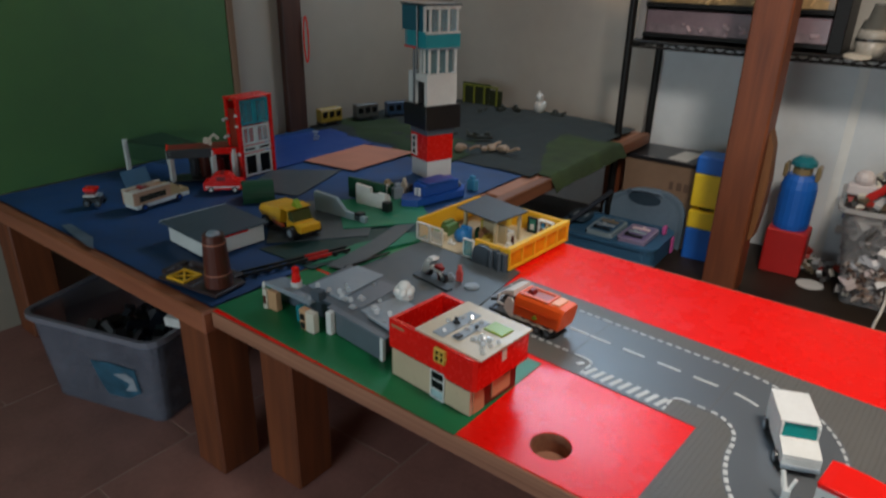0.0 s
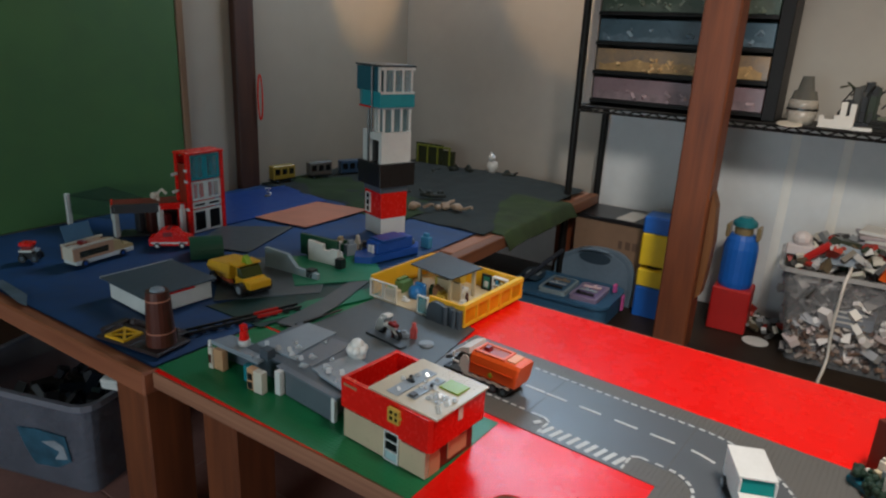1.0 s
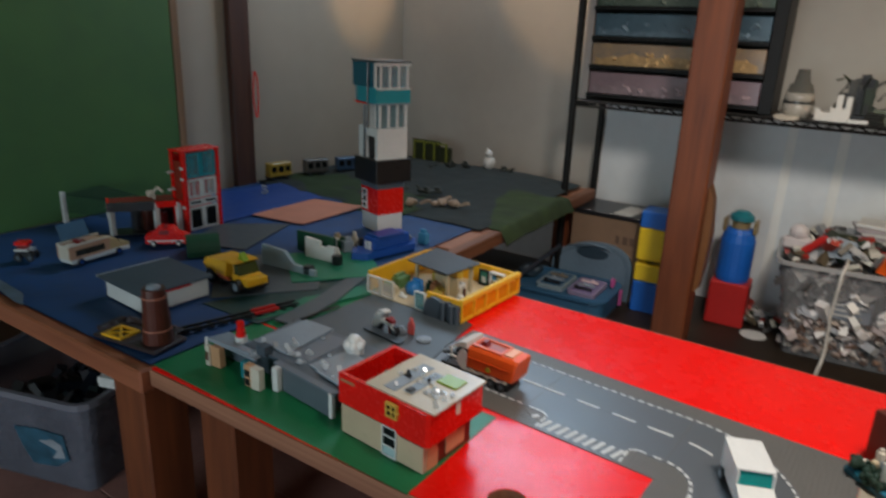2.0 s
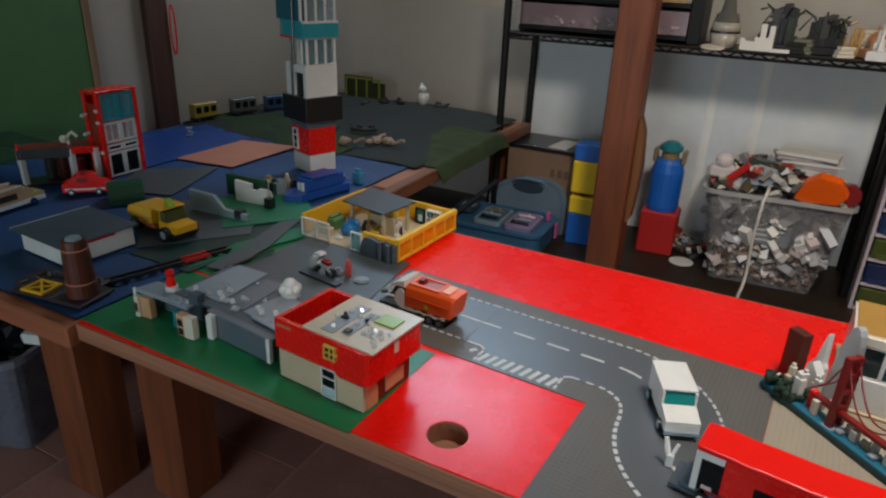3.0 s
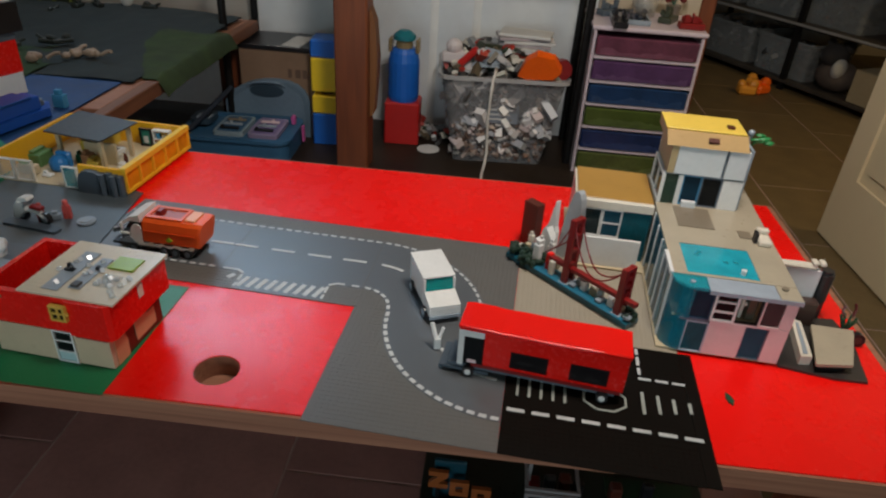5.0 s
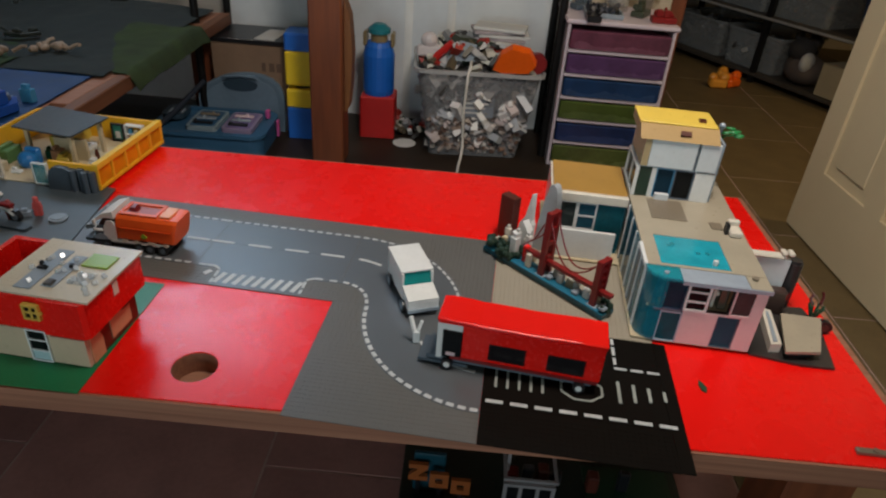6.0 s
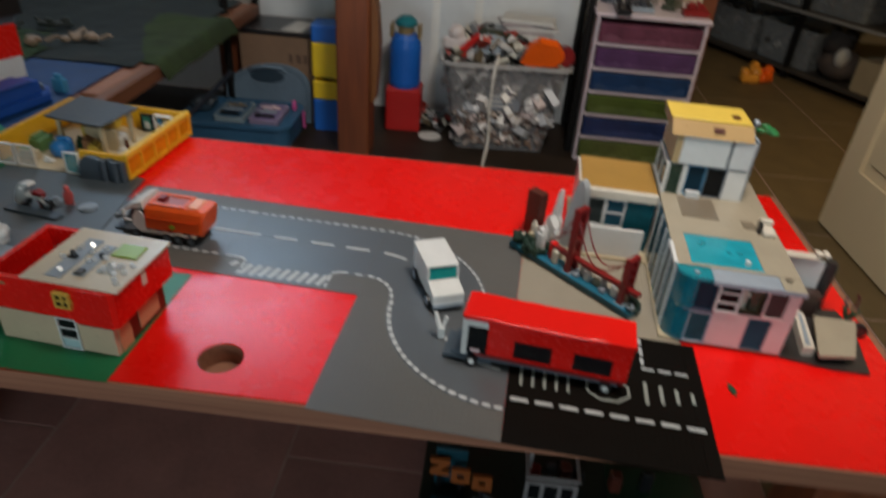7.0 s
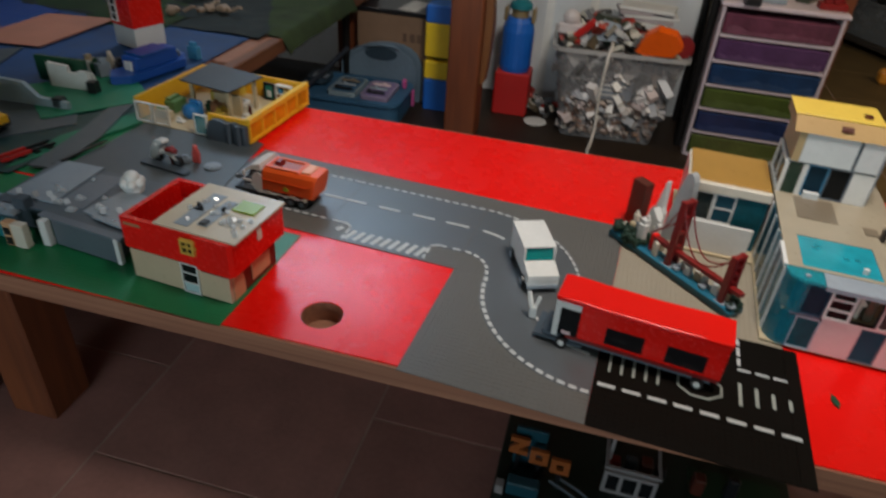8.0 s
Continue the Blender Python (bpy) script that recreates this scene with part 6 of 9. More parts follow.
flat("base_plate", [(-1.305, 0.014), (-1.298, 0.034), (-1.160, 0.024), (-1.095, -0.008), (-1.13, -0.010)], surface("worn_grey_plate", (0.12, 0.16, 0.21), 0.5, 0.5, 20), "worn grey toy plate at the front edge of the blue sheet", TOP + 0.006)
flat("base_plate", [(-0.62, 0.26), (-0.63, 0.42), (-0.54, 0.66), (-0.52, 0.54)], surface("dull_green_plate", (0.010, 0.18, 0.092), 0.45, 0.3, 5), "dull green toy plate beside the rails", TOP + 0.0045)

flat("base_plate", [(-0.79, 0.25), (-0.60, 0.25), (-0.565, 0.62), (-0.66, 0.60)], surface("dark_teal_plate", (0.011, 0.046, 0.044), 0.45, 0.4, 6), "dark teal toy plate under the rails", TOP + 0.0042, 0.0018)
# rails
rl = thing("toy_rail_track", -0.704, 0.120, TOP + 0.008, -16.8, "black toy rail track with a red stretch", "toy track")
for dx in (0.0, 0.020):
    part("rail", Geo().box(dx, 0, 0.003, dx + 0.005, 0.163, 0.008), BLACK, rl)
    part("rail", Geo().box(dx, 0.165, 0.003, dx + 0.005, 0.225, 0.009), FOAMRED, rl, "red rail")
    part("rail", Geo().box(dx, 0.227, 0.003, dx + 0.005, 0.275, 0.008), BLACK, rl)
for i in range(10):
    part("sleeper", Geo().box(-0.004, 0.006 + i * 0.028, 0, 0.029, 0.016 + i * 0.028, 0.0028), BLACK, rl)
rs = thing("road_strip", 0, 0, TOP + 0.0078, 0, "dull grey toy road strip laid across the plates", "toy road")
part("strip", Geo().prism([(-0.585, 0.283), (-0.530, 0.290), (-0.545, 0.44), (-0.588, 0.592), (-0.615, 0.70), (-0.66, 0.70), (-0.60, 0.43)], 0, 0.0025), PLATECOOL, rs)
part("strip", Geo().prism([(-0.545, 0.30), (-0.538, 0.30), (-0.517, 0.428), (-0.524, 0.428)], 0.0026, 0.005), BLACK, rs, "thin black strip")
# ---- fire station ----
ZB = TOP + 0.008
st = thing("toy_fire_station", -1.285, 0.577, ZB, 0, "red and white toy fire station with a tall tower", "toy building")
H = 0.252
for x, y in ((-0.012, 0.0), (-0.012, 0.124), (-0.064, 0.0), (-0.064, 0.124)):
    part("corner_post", Geo().box(x, y, 0, x + 0.012, y + 0.012, H, 0.0006), RED, st)
part("tower_side", Geo().box(-0.0515, 0.004, 0.0, -0.0125, 0.008, H - 0.03), toy("rust_red", (0.28, 0.03, 0.015)), st, "rust-red recessed side")
part("tower_back", Geo().box(-0.063, 0.0125, 0.0, -0.057, 0.1235, H - 0.01), RED, st)
part("tower_top", Geo().box(-0.066, -0.002, H + 0.0002, 0.002, 0.138, H + 0.006, 0.0008), RED, st)
for z0, z1, mat, pm in ((0.002, 0.075, WHITE, DARKGLASS), (0.08, 0.10, WHITE, DARKGLASS), (0.105, 0.165, WHITE, CLEAR), (0.17, H - 0.004, TEAL, TEALGLASS)):
    for k in range(2):
        y0 = 0.0135 + k * 0.055
        f = part("window", Geo().box(-0.008, y0, z0, -0.003, y0 + 0.007, z1).box(-0.008, y0 + 0.047, z0, -0.003, y0 + 0.054, z1)
                 .box(-0.008, y0 + 0.007, z0, -0.003, y0 + 0.047, z0 + 0.006).box(-0.008, y0 + 0.007, z1 - 0.006, -0.003, y0 + 0.047, z1), mat, st)
        part("pane", Geo().box(-0.006, y0 + 0.007, z0 + 0.006, -0.005, y0 + 0.047, z1 - 0.006), pm, f)
        part("glazing_bar", Geo().box(-0.0075, y0 + 0.023, z0 + 0.006, -0.0065, y0 + 0.03, z1 - 0.006), mat, f)
for z in (0.0765, 0.166, 0.20):
    part("ledge", Geo().box(-0.0125, -0.004, z, -0.0, -0.0005, z + 0.008), WHITE, st)
bay = pose(0, 0.034, 0)
BAYDARK = toy("bay_slate", (0.045, 0.045, 0.05))
part("bay_roof", Geo().prism([(-0.016, -0.040), (-0.058, -0.098), (-0.140, -0.206), (-0.205, -0.166), (-0.150, -0.078), (-0.105, 0.010), (-0.068, -0.030), (-0.030, -0.040)], 0.098, 0.1015), DRED, st, "dark red bay roof", m=bay)
part("bay_lintel", Geo().prism([(-0.014, -0.036), (-0.056, -0.100), (-0.064, -0.096), (-0.024, -0.036)], 0.084, 0.104), RED, st, m=bay)
part("bay_lintel", Geo().prism([(-0.0575, -0.101), (-0.138, -0.209), (-0.146, -0.204), (-0.066, -0.097)], 0.076, 0.1035), BAYDARK, st, "dark grey lintel", m=bay)
part("bay_edge", Geo().prism([(-0.1385, -0.2095), (-0.207, -0.168), (-0.203, -0.163), (-0.138, -0.203)], 0.090, 0.104), RED, st, m=bay)
for x, y in ((-0.024, -0.044), (-0.062, -0.096), (-0.155, -0.088), (-0.140, -0.196)):
    part("bay_column", Geo().box(x - 0.007, y - 0.007, 0, x + 0.007, y + 0.007, 0.0975, 0.0006), WHITE, st, m=bay)
part("bay_bracket", Geo().box(-0.200, -0.176, 0.040, -0.188, -0.164, 0.0895, 0.0006), WHITE, st, m=bay)
# wall darkened so that the bay's inner shade is in its colour
part("bay_wall", Geo().prism([(-0.105, 0.010), (-0.152, -0.080), (-0.147, -0.083), (-0.098, 0.010)], 0, 0.0975), toy("shade_brown", (0.05, 0.03, 0.028)), st, m=bay)
part("bay_floor", Geo().prism([(-0.016, -0.036), (-0.060, -0.100), (-0.140, -0.206), (-0.205, -0.166), (-0.152, -0.082), (-0.108, 0.006), (-0.068, -0.036)], 0.0, 0.003), BAYDARK, st, m=bay)
for i, (x, y, mat) in enumerate(((-0.085, -0.030, BLACK), (-0.115, -0.060, DRED), (-0.150, -0.130, BAYDARK), (-0.120, -0.110, BROWN))):
    part("equipment", Geo().box(x, y, 0.0032, x + 0.026, y + 0.022, 0.045 + 0.010 * i, 0.003), mat, st, m=bay)
SMOKE = surface("green_smoked_plastic", (0.022, 0.050, 0.036), 0.12, 0.2, 6, alpha=0.80)
part("canopy", Geo().prism([(-0.200, -0.172), (-0.150, -0.080), (-0.385, -0.075), (-0.362, -0.218)], 0.0965, 0.1005), SMOKE, st, "smoky green clear canopy", m=bay)
part("canopy_side", Geo().prism([(-0.203, -0.175), (-0.358, -0.219), (-0.357, -0.215), (-0.204, -0.171)], 0.040, 0.0962), surface("green_side_plastic", (0.03, 0.07, 0.05), 0.12, 0.2, 6, alpha=0.25), st, "clear greenish side panel", m=bay)
part("canopy_column", Geo().box(-0.370, -0.226, 0, -0.357, -0.213, 0.1045, 0.0006), WHITE, st, m=bay)
part("roof_bell", Geo().tube([(-0.10, -0.075, 0.1017), (-0.10, -0.075, 0.125), (-0.09, -0.066, 0.138), (-0.078, -0.058, 0.124)], 0.005, 6).ball(-0.105, -0.085, 0.118, 0.012, n=8, m=5), CREAM, st, m=bay)
for z in (0.135, 0.190):
    part("side_arm", Geo().tube([(-0.050, -0.002, z), (-0.050, -0.020, z - 0.002)], 0.005), WHITE, st)

# fire car
fc = thing("toy_fire_car", -1.258, 0.412, ZB, 44, "small red toy fire car with white trim", "toy car")
part("body", Geo().prism([(0, 0.008), (0.118, 0.008), (0.118, 0.024), (0.112, 0.030), (0.090, 0.036), (0.080, 0.050), (0.070, 0.055), (0.040, 0.055), (0.028, 0.050), (0.014, 0.034), (0.0, 0.030)], 0.0, 0.05, "y"), RED, fc)
part("stripe", Geo().box(0.006, -0.001, 0.014, 0.108, 0.0, 0.019), WHITE, fc)
part("window", Geo().box(0.040, -0.001, 0.036, 0.066, 0.051, 0.049), DRED, fc)
part("light_bar", Geo().box(0.050, 0.008, 0.0552, 0.060, 0.042, 0.059, 0.001), DRED, fc)
for x in (0.022, 0.092):
    for y in (0.0, 0.05):
        wheel(fc, x, y, 0.009, 0.009, 0.008)
# green tunnel
gt = thing("toy_tunnel", -1.098, 0.490, ZB, 55, "dark green rounded toy tunnel piece", "toy tunnel")
part("arch", Geo().prism([(0.05 * math.cos(a), 0.054 * math.sin(a)) for a in [i * math.pi / 12 for i in range(13)]] + [(-0.036, 0.0), (-0.036 * 0.8, 0.03), (0, 0.04), (0.036 * 0.8, 0.03), (0.036, 0.0)], -0.045, 0.045, "x"), DGREEN, gt)
part("keystone", Geo().box(-0.047, -0.008, 0.044, -0.0455, 0.008, 0.052), GREEN, gt)

# camper
cv = thing("toy_camper", -1.242, 0.186, ZB, 96, "tan and pale blue toy camper van with its blue roof open", "toy van")
cv.scale = (0.94, 0.8, 0.95)
PBLUE, PEACH = toy("pale_blue_white", (0.52, 0.58, 0.62)), toy("peach_tan", (0.52, 0.30, 0.19))
part("chassis", Geo().box(0.004, 0.0, 0.008, 0.192, 0.066, 0.020, 0.001), PBLUE, cv)
part("side", Geo().box(0.0, 0.0, 0.0202, 0.018, 0.006, 0.058).box(0.110, 0.0, 0.0202, 0.126, 0.006, 0.058).box(0.018, 0.0, 0.046, 0.110, 0.006, 0.058).box(0.018, 0.0, 0.0202, 0.110, 0.006, 0.027), PEACH, cv, "peach-tan side wall")
part("side", Geo().box(0.0, 0.060, 0.0202, 0.126, 0.066, 0.058), PEACH, cv)
part("rear", Geo().box(0.0, 0.0065, 0.0202, 0.005, 0.0595, 0.058), CREAM, cv)
part("window", Geo().box(0.0182, 0.002, 0.0272, 0.1098, 0.004, 0.0458), surface("olive_window", (0.05, 0.055, 0.04), 0.12, 0.2, 20, alpha=0.6), cv)
part("cab", Geo().prism([(0.1262, 0.0202), (0.192, 0.0202), (0.191, 0.030), (0.160, 0.034), (0.150, 0.050), (0.1262, 0.054)], 0.002, 0.064, "y"), toy("sandy_tan", (0.50, 0.36, 0.18)), cv, "sandy tan cab")
part("windscreen", Geo().prism([(0.1515, 0.0495), (0.161, 0.0355), (0.1625, 0.0365), (0.153, 0.0505)], 0.006, 0.060, "y"), DARKGLASS, cv)
part("roof_rim", Geo().box(0.0, -0.001, 0.0582, 0.128, 0.008, 0.063).box(0.0, 0.058, 0.0582, 0.128, 0.067, 0.063), CREAM, cv)
part("roof_panel", Geo().prism([(0.064, 0.0635), (0.084, 0.108), (0.080, 0.110), (0.060, 0.0655)], 0.014, 0.100, "x"), toy("dusty_blue", (0.05, 0.13, 0.22)), cv, "raised dusty blue roof panel")
part("bench", Geo().box(0.066, 0.012, 0.0202, 0.110, 0.054, 0.062, 0.002), PEACH, cv)
part("bunk", Geo().box(0.010, 0.012, 0.0202, 0.055, 0.054, 0.056, 0.002), CREAM, cv)
part("cushion", Geo().box(0.040, 0.016, 0.0562, 0.055, 0.050, 0.066, 0.002), DRED, cv)
for x in (0.030, 0.152):
    for y in (0.0, 0.066):
        wheel(cv, x, y, 0.010, 0.010, 0.008, BLUE)
# little red quad
qd = thing("toy_quad", -1.402, 0.122, ZB, 40, "little toy quad with red top and black wheels", "toy car")
qd.scale = (0.85, 0.85, 1.0)
part("body", Geo().box(0, 0, 0.012, 0.055, 0.034, 0.028, 0.002), BLACK, qd)
part("bonnet", Geo().box(0.0, -0.002, 0.0282, 0.04, 0.036, 0.034, 0.001), WHITE, qd)
part("roof", Geo().box(0.002, 0.0, 0.044, 0.042, 0.034, 0.054, 0.0015), RED, qd)
part("cabin", Geo().box(0.008, 0.004, 0.0342, 0.036, 0.03, 0.0438), DRED, qd)
part("lamp", Geo().box(0.045, 0.008, 0.0282, 0.056, 0.026, 0.036, 0.001), LGREY, qd)
for x in (0.01, 0.046):
    for y in (-0.001, 0.035):
        wheel(qd, x, y, 0.0115, 0.0115, 0.01, GREY)

# garage
ga = thing("toy_garage", -0.996, 0.137, ZB, -4, "white toy garage with a flat dark grey roof", "toy building")
for nm, b in (("front_wall", (0, 0, 0, 0.166, 0.008, 0.046)), ("side_wall", (0.158, 0.008, 0, 0.166, 0.165, 0.046)), ("rear_wall", (0, 0.157, 0, 0.158, 0.165, 0.046)), ("side_wall", (0, 0.008, 0, 0.008, 0.157, 0.046))):
    part(nm, Geo().box(*b, 0.0006), WHITE, ga)
part("name_board", Geo().box(0.1662, 0.045, 0.038, 0.1675, 0.12, 0.0455), RED, ga, "red strip under the eaves")
part("roof", Geo().box(-0.018, -0.012, 0.0462, 0.176, 0.175, 0.0505, 0.0008), toy("slate", (0.058, 0.078, 0.10), 0.4), ga)
part("roof_edge", Geo().box(-0.0195, -0.012, 0.0455, -0.0182, 0.175, 0.0515), toy("pale_blue_white", (0.52, 0.58, 0.62)), ga)
# lighthouse-like chimney
ch = thing("toy_chimney", -0.680, 0.058, ZB + 0.008, 0, "dark brown round toy chimney with pale bands", "toy chimney")
ch.scale = (1.0, 1.0, 0.92)
part("shaft", Geo().cyl(0, 0, 0.0, 0.03, 0.030, 20, 0.0285).cyl(0, 0, 0.033, 0.105, 0.0275, 20, 0.0245), BROWN, ch, smooth=False)
part("band", Geo().cyl(0, 0, 0.0301, 0.0329, 0.0282, 20), SALMON, ch)
part("band", Geo().cyl(0, 0, 0.1051, 0.108, 0.025, 20), SALMON, ch)
part("cap", Geo().cyl(0, 0, 0.1081, 0.126, 0.0238, 20, 0.022), BROWN, ch)
part("cap_top", Geo().ball(0, 0, 0.126, 0.015, 0.015, 0.008, 12, 6), LGREY, ch)
rb = thing("toy_rock_base", -0.79, 0.012, ZB - 0.002, 8, "dark brown toy rock base with a yellow lattice hatch", "toy model")
part("rock", Geo().box(-0.03, -0.01, 0, 0.07, 0.066, 0.008, 0.002).box(0.0705, -0.012, 0, 0.150, 0.075, 0.009, 0.003).box(0.05, 0.0665, 0, 0.120, 0.098, 0.013, 0.004).box(-0.048, 0.012, 0, -0.0305, 0.078, 0.012, 0.003).box(-0.01, 0.0665, 0, 0.0495, 0.085, 0.014, 0.004), toy("rock_brown", (0.035, 0.02, 0.022), 0.5), rb)
random.seed(88)
for k in range(16):
    a = random.uniform(0, 2 * math.pi)
    x, y, r = 0.055 + 0.085 * math.cos(a), 0.040 + 0.050 * math.sin(a), random.uniform(0.010, 0.018)
    if not (-0.010 < x < 0.055 and -0.012 < y < 0.046) and math.hypot(x - 0.1147, y - 0.0302) > 0.032 + r:
        part("boulder", Geo().ball(x, y, 0.005, r, r * 0.8, random.uniform(0.008, 0.016), 8, 5), toy("rock_brown", (0.035, 0.02, 0.022), 0.5), rb)
lat = Geo().box(-0.006, -0.008, 0.0085, 0.05, -0.002, 0.013).box(-0.006, 0.036, 0.0085, 0.05, 0.042, 0.013).box(-0.006, -0.002, 0.0085, 0.0, 0.036, 0.013).box(0.044, -0.002, 0.0085, 0.05, 0.036, 0.013)
lat.prism([(0.0, -0.002), (0.004, -0.002), (0.044, 0.034), (0.044, 0.036), (0.040, 0.036), (0.0, 0.0)], 0.0088, 0.0128).prism([(0.044, -0.002), (0.044, 0.002), (0.004, 0.036), (0.0, 0.036), (0.0, 0.034), (0.04, -0.002)], 0.009, 0.0126)
part("lattice", lat, YELLOW, rb, "yellow lattice hatch")


def dump_truck():
    v = thing("toy_dump_truck", -0.905, 0.352, ZB + 0.002, -8, "yellow toy dump truck with black wheels on the grey plate", "toy lorry")
    v.scale = (1.2, 1.2, 1.2)
    part("chassis", Geo().box(0.0, 0.006, 0.010, 0.140, 0.056, 0.018, 0.001), BLACK, v)
    part("tipper", Geo().prism([(-0.012, 0.034), (0.01, 0.022), (0.072, 0.022), (0.082, 0.058), (0.062, 0.058), (0.0, 0.05)], 0.0, 0.062, "y"), YELLOW, v)
    part("tipper_lip", Geo().box(0.07, 0.002, 0.0582, 0.105, 0.06, 0.062, 0.0008), YELLOW, v)
    part("cab", Geo().box(0.09, 0.006, 0.0182, 0.122, 0.056, 0.036, 0.001).box(0.092, 0.008, 0.036, 0.096, 0.054, 0.056), YELLOW, v)
    part("cab_window", Geo().prism([(0.0962, 0.036), (0.118, 0.036), (0.108, 0.056), (0.0962, 0.056)], 0.008, 0.054, "y"), surface("olive_clear", (0.06, 0.07, 0.02), 0.1, 0.1, 8), v)
    part("bonnet", Geo().box(0.1222, 0.006, 0.0182, 0.146, 0.056, 0.034, 0.0015), YELLOW, v)
    part("side_tile", Geo().box(0.045, -0.001, 0.020, 0.085, 0.0048, 0.026), toy("rust", (0.4, 0.08, 0.03)), v)
    part("beacon", Geo().prism([(0.088, 0.062), (0.11, 0.062), (0.095, 0.078)], 0.024, 0.036, "y"), LIME, v)
    for x in (0.02, 0.118):
        for y in (0.002, 0.06):
            wheel(v, x, y, 0.015, 0.015, 0.013, LGREY)


dump_truck()

# green yard with a white gate and pale panel
yd = thing("toy_yard", -0.885, 0.520, TOP + 0.0115, 4, "toy yard with a pale grey wall and a stepped white gate", "toy model")
yd.scale = (1.12, 1.12, 1.12)
part("panel", Geo().prism([(0.0, 0.0), (0.165, 0.0), (0.165, 0.014), (0.10, 0.018), (0.072, 0.046), (0.0, 0.050)], 0.0, 0.01, "y"), toy("pale_slate", (0.26, 0.34, 0.38)), yd, "pale grey sloping wall")
part("gate", Geo().prism([(0.048, 0.0), (0.142, 0.0), (0.142, 0.04), (0.118, 0.04), (0.118, 0.034), (0.096, 0.034), (0.096, 0.048), (0.048, 0.052)], 0.105, 0.115, "y"), WHITE, yd, "stepped white gate")
part("wall", Geo().box(0.0, 0.13, 0.0, 0.12, 0.14, 0.055), DGREEN, yd)
part("block", Geo().box(0.145, 0.09, 0, 0.165, 0.11, 0.025, 0.001), BLACK, yd)
part("block", Geo().box(0.13, 0.0, 0, 0.15, 0.02, 0.02, 0.001), BLACK, yd)
figure(-0.742, 0.672, TOP + 0.0115, 30, WHITE, "white toy figure beside the white gate")
figure(-0.79, 0.80, TOP + 0.0115, 10, CREAM, "pale toy figure by the blue boat", 1.3)
for i, (x, y, mat) in enumerate(((-0.83, 0.76, WHITE), (-0.805, 0.765, DGREEN), (-0.775, 0.75, LGREY), (-0.86, 0.80, TAN), (-0.755, 0.79, BLACK), (-0.66, 0.98, MEDBLUE), (-0.70, 0.95, LGREY))):
    solid("toy_brick", Geo().box(-0.016, -0.010, 0, 0.016, 0.010, 0.018 + 0.008 * (i % 3), 0.001).box(-0.008, -0.006, 0.018 + 0.008 * (i % 3), 0.01, 0.006, 0.028 + 0.009 * (i % 3), 0.001), mat, "loose toy brick on the scenery sheet", "toy brick", "loose toy bricks", m=pose(x, y, TOP + (0.0115 if x < -0.73 else 0.005), 0, 0, 35 * i))

# blue boat
bo = thing("toy_boat", -0.685, 0.695, TOP + 0.0115, 78, "blue toy boat with a cabin on the green plate", "toy boat")
bo.scale = (1.05, 1.1, 1.1)
part("hull", Geo().prism([(0.0, 0.03), (0.03, -0.002), (0.20, -0.006), (0.235, 0.03), (0.20, 0.066), (0.03, 0.062)], 0.0, 0.018), BLUE, bo)
part("keel", Geo().prism([(0.01, 0.03), (0.035, 0.002), (0.195, 0.0), (0.22, 0.03), (0.195, 0.06), (0.035, 0.058)], -0.0025, -0.0002), BLACK, bo)
part("cabin", Geo().box(0.06, 0.006, 0.0182, 0.19, 0.054, 0.048, 0.002), BLUE, bo)
part("roof", Geo().box(0.075, 0.002, 0.0482, 0.165, 0.058, 0.053, 0.001), toy("dark_blue", (0.010, 0.065, 0.24)), bo)
part("cabin_door", Geo().box(0.085, 0.0545, 0.02, 0.10, 0.0555, 0.04).box(0.115, 0.0545, 0.02, 0.125, 0.0555, 0.04), WHITE, bo)
part("figurehead", Geo().box(0.055, 0.02, 0.0182, 0.0595, 0.028, 0.04).box(0.055, 0.034, 0.0182, 0.0595, 0.042, 0.038), WHITE, bo)
part("bow_rail", Geo().box(0.195, 0.018, 0.0182, 0.21, 0.042, 0.03, 0.001), GREY, bo)

# ---- control tower ----
ct = thing("toy_control_tower", -0.862, 1.025, TOP + 0.009, -19, "tall toy control tower in white, red, black and teal", "toy tower")
def block(name, w, z0, z1, mat, label="", b=0.001):
    return part(name, Geo().box(-w / 2, -w / 2, z0, w / 2, w / 2, z1, b), mat, ct, label)


block("base_block", 0.096, 0, 0.058, WHITE)
rb_ = block("red_block", 0.1, 0.0582, 0.143, RED)
window_bars(rb_, -0.04, 0.068, -0.012, 0.135, -0.0515, 1, 3, WHITE, DARKGLASS, 0.004)
block("collar", 0.104, 0.1432, 0.165, GREY)
block("black_block", 0.134, 0.1652, 0.24, BLACK)
part("ledge", Geo().box(-0.075, -0.03, 0.225, -0.0672, 0.03, 0.27), BLACK, ct)
wt = Geo().prism([(-0.056, -0.056), (-0.014, -0.056), (-0.014, -0.046), (-0.046, -0.046), (-0.046, 0.046), (0.046, 0.046), (0.046, -0.046), (0.040, -0.046), (0.040, -0.056), (0.056, -0.056), (0.056, 0.056), (-0.056, 0.056)], 0.2402, 0.335)
part("white_block", wt, WHITE, ct)
part("doorway", Geo().box(-0.0135, -0.0455, 0.2402, 0.0395, -0.04, 0.31), BLACK, ct)
part("lintel", Geo().box(-0.0138, -0.056, 0.312, 0.0398, -0.0462, 0.3348), WHITE, ct)
part("white_lid", Geo().box(-0.056, -0.056, 0.3352, 0.056, 0.056, 0.338), WHITE, ct)
part("mast", Geo().tube([(-0.014, -0.061, 0.2402), (-0.014, -0.061, 0.409)], 0.004), BLACK, ct)
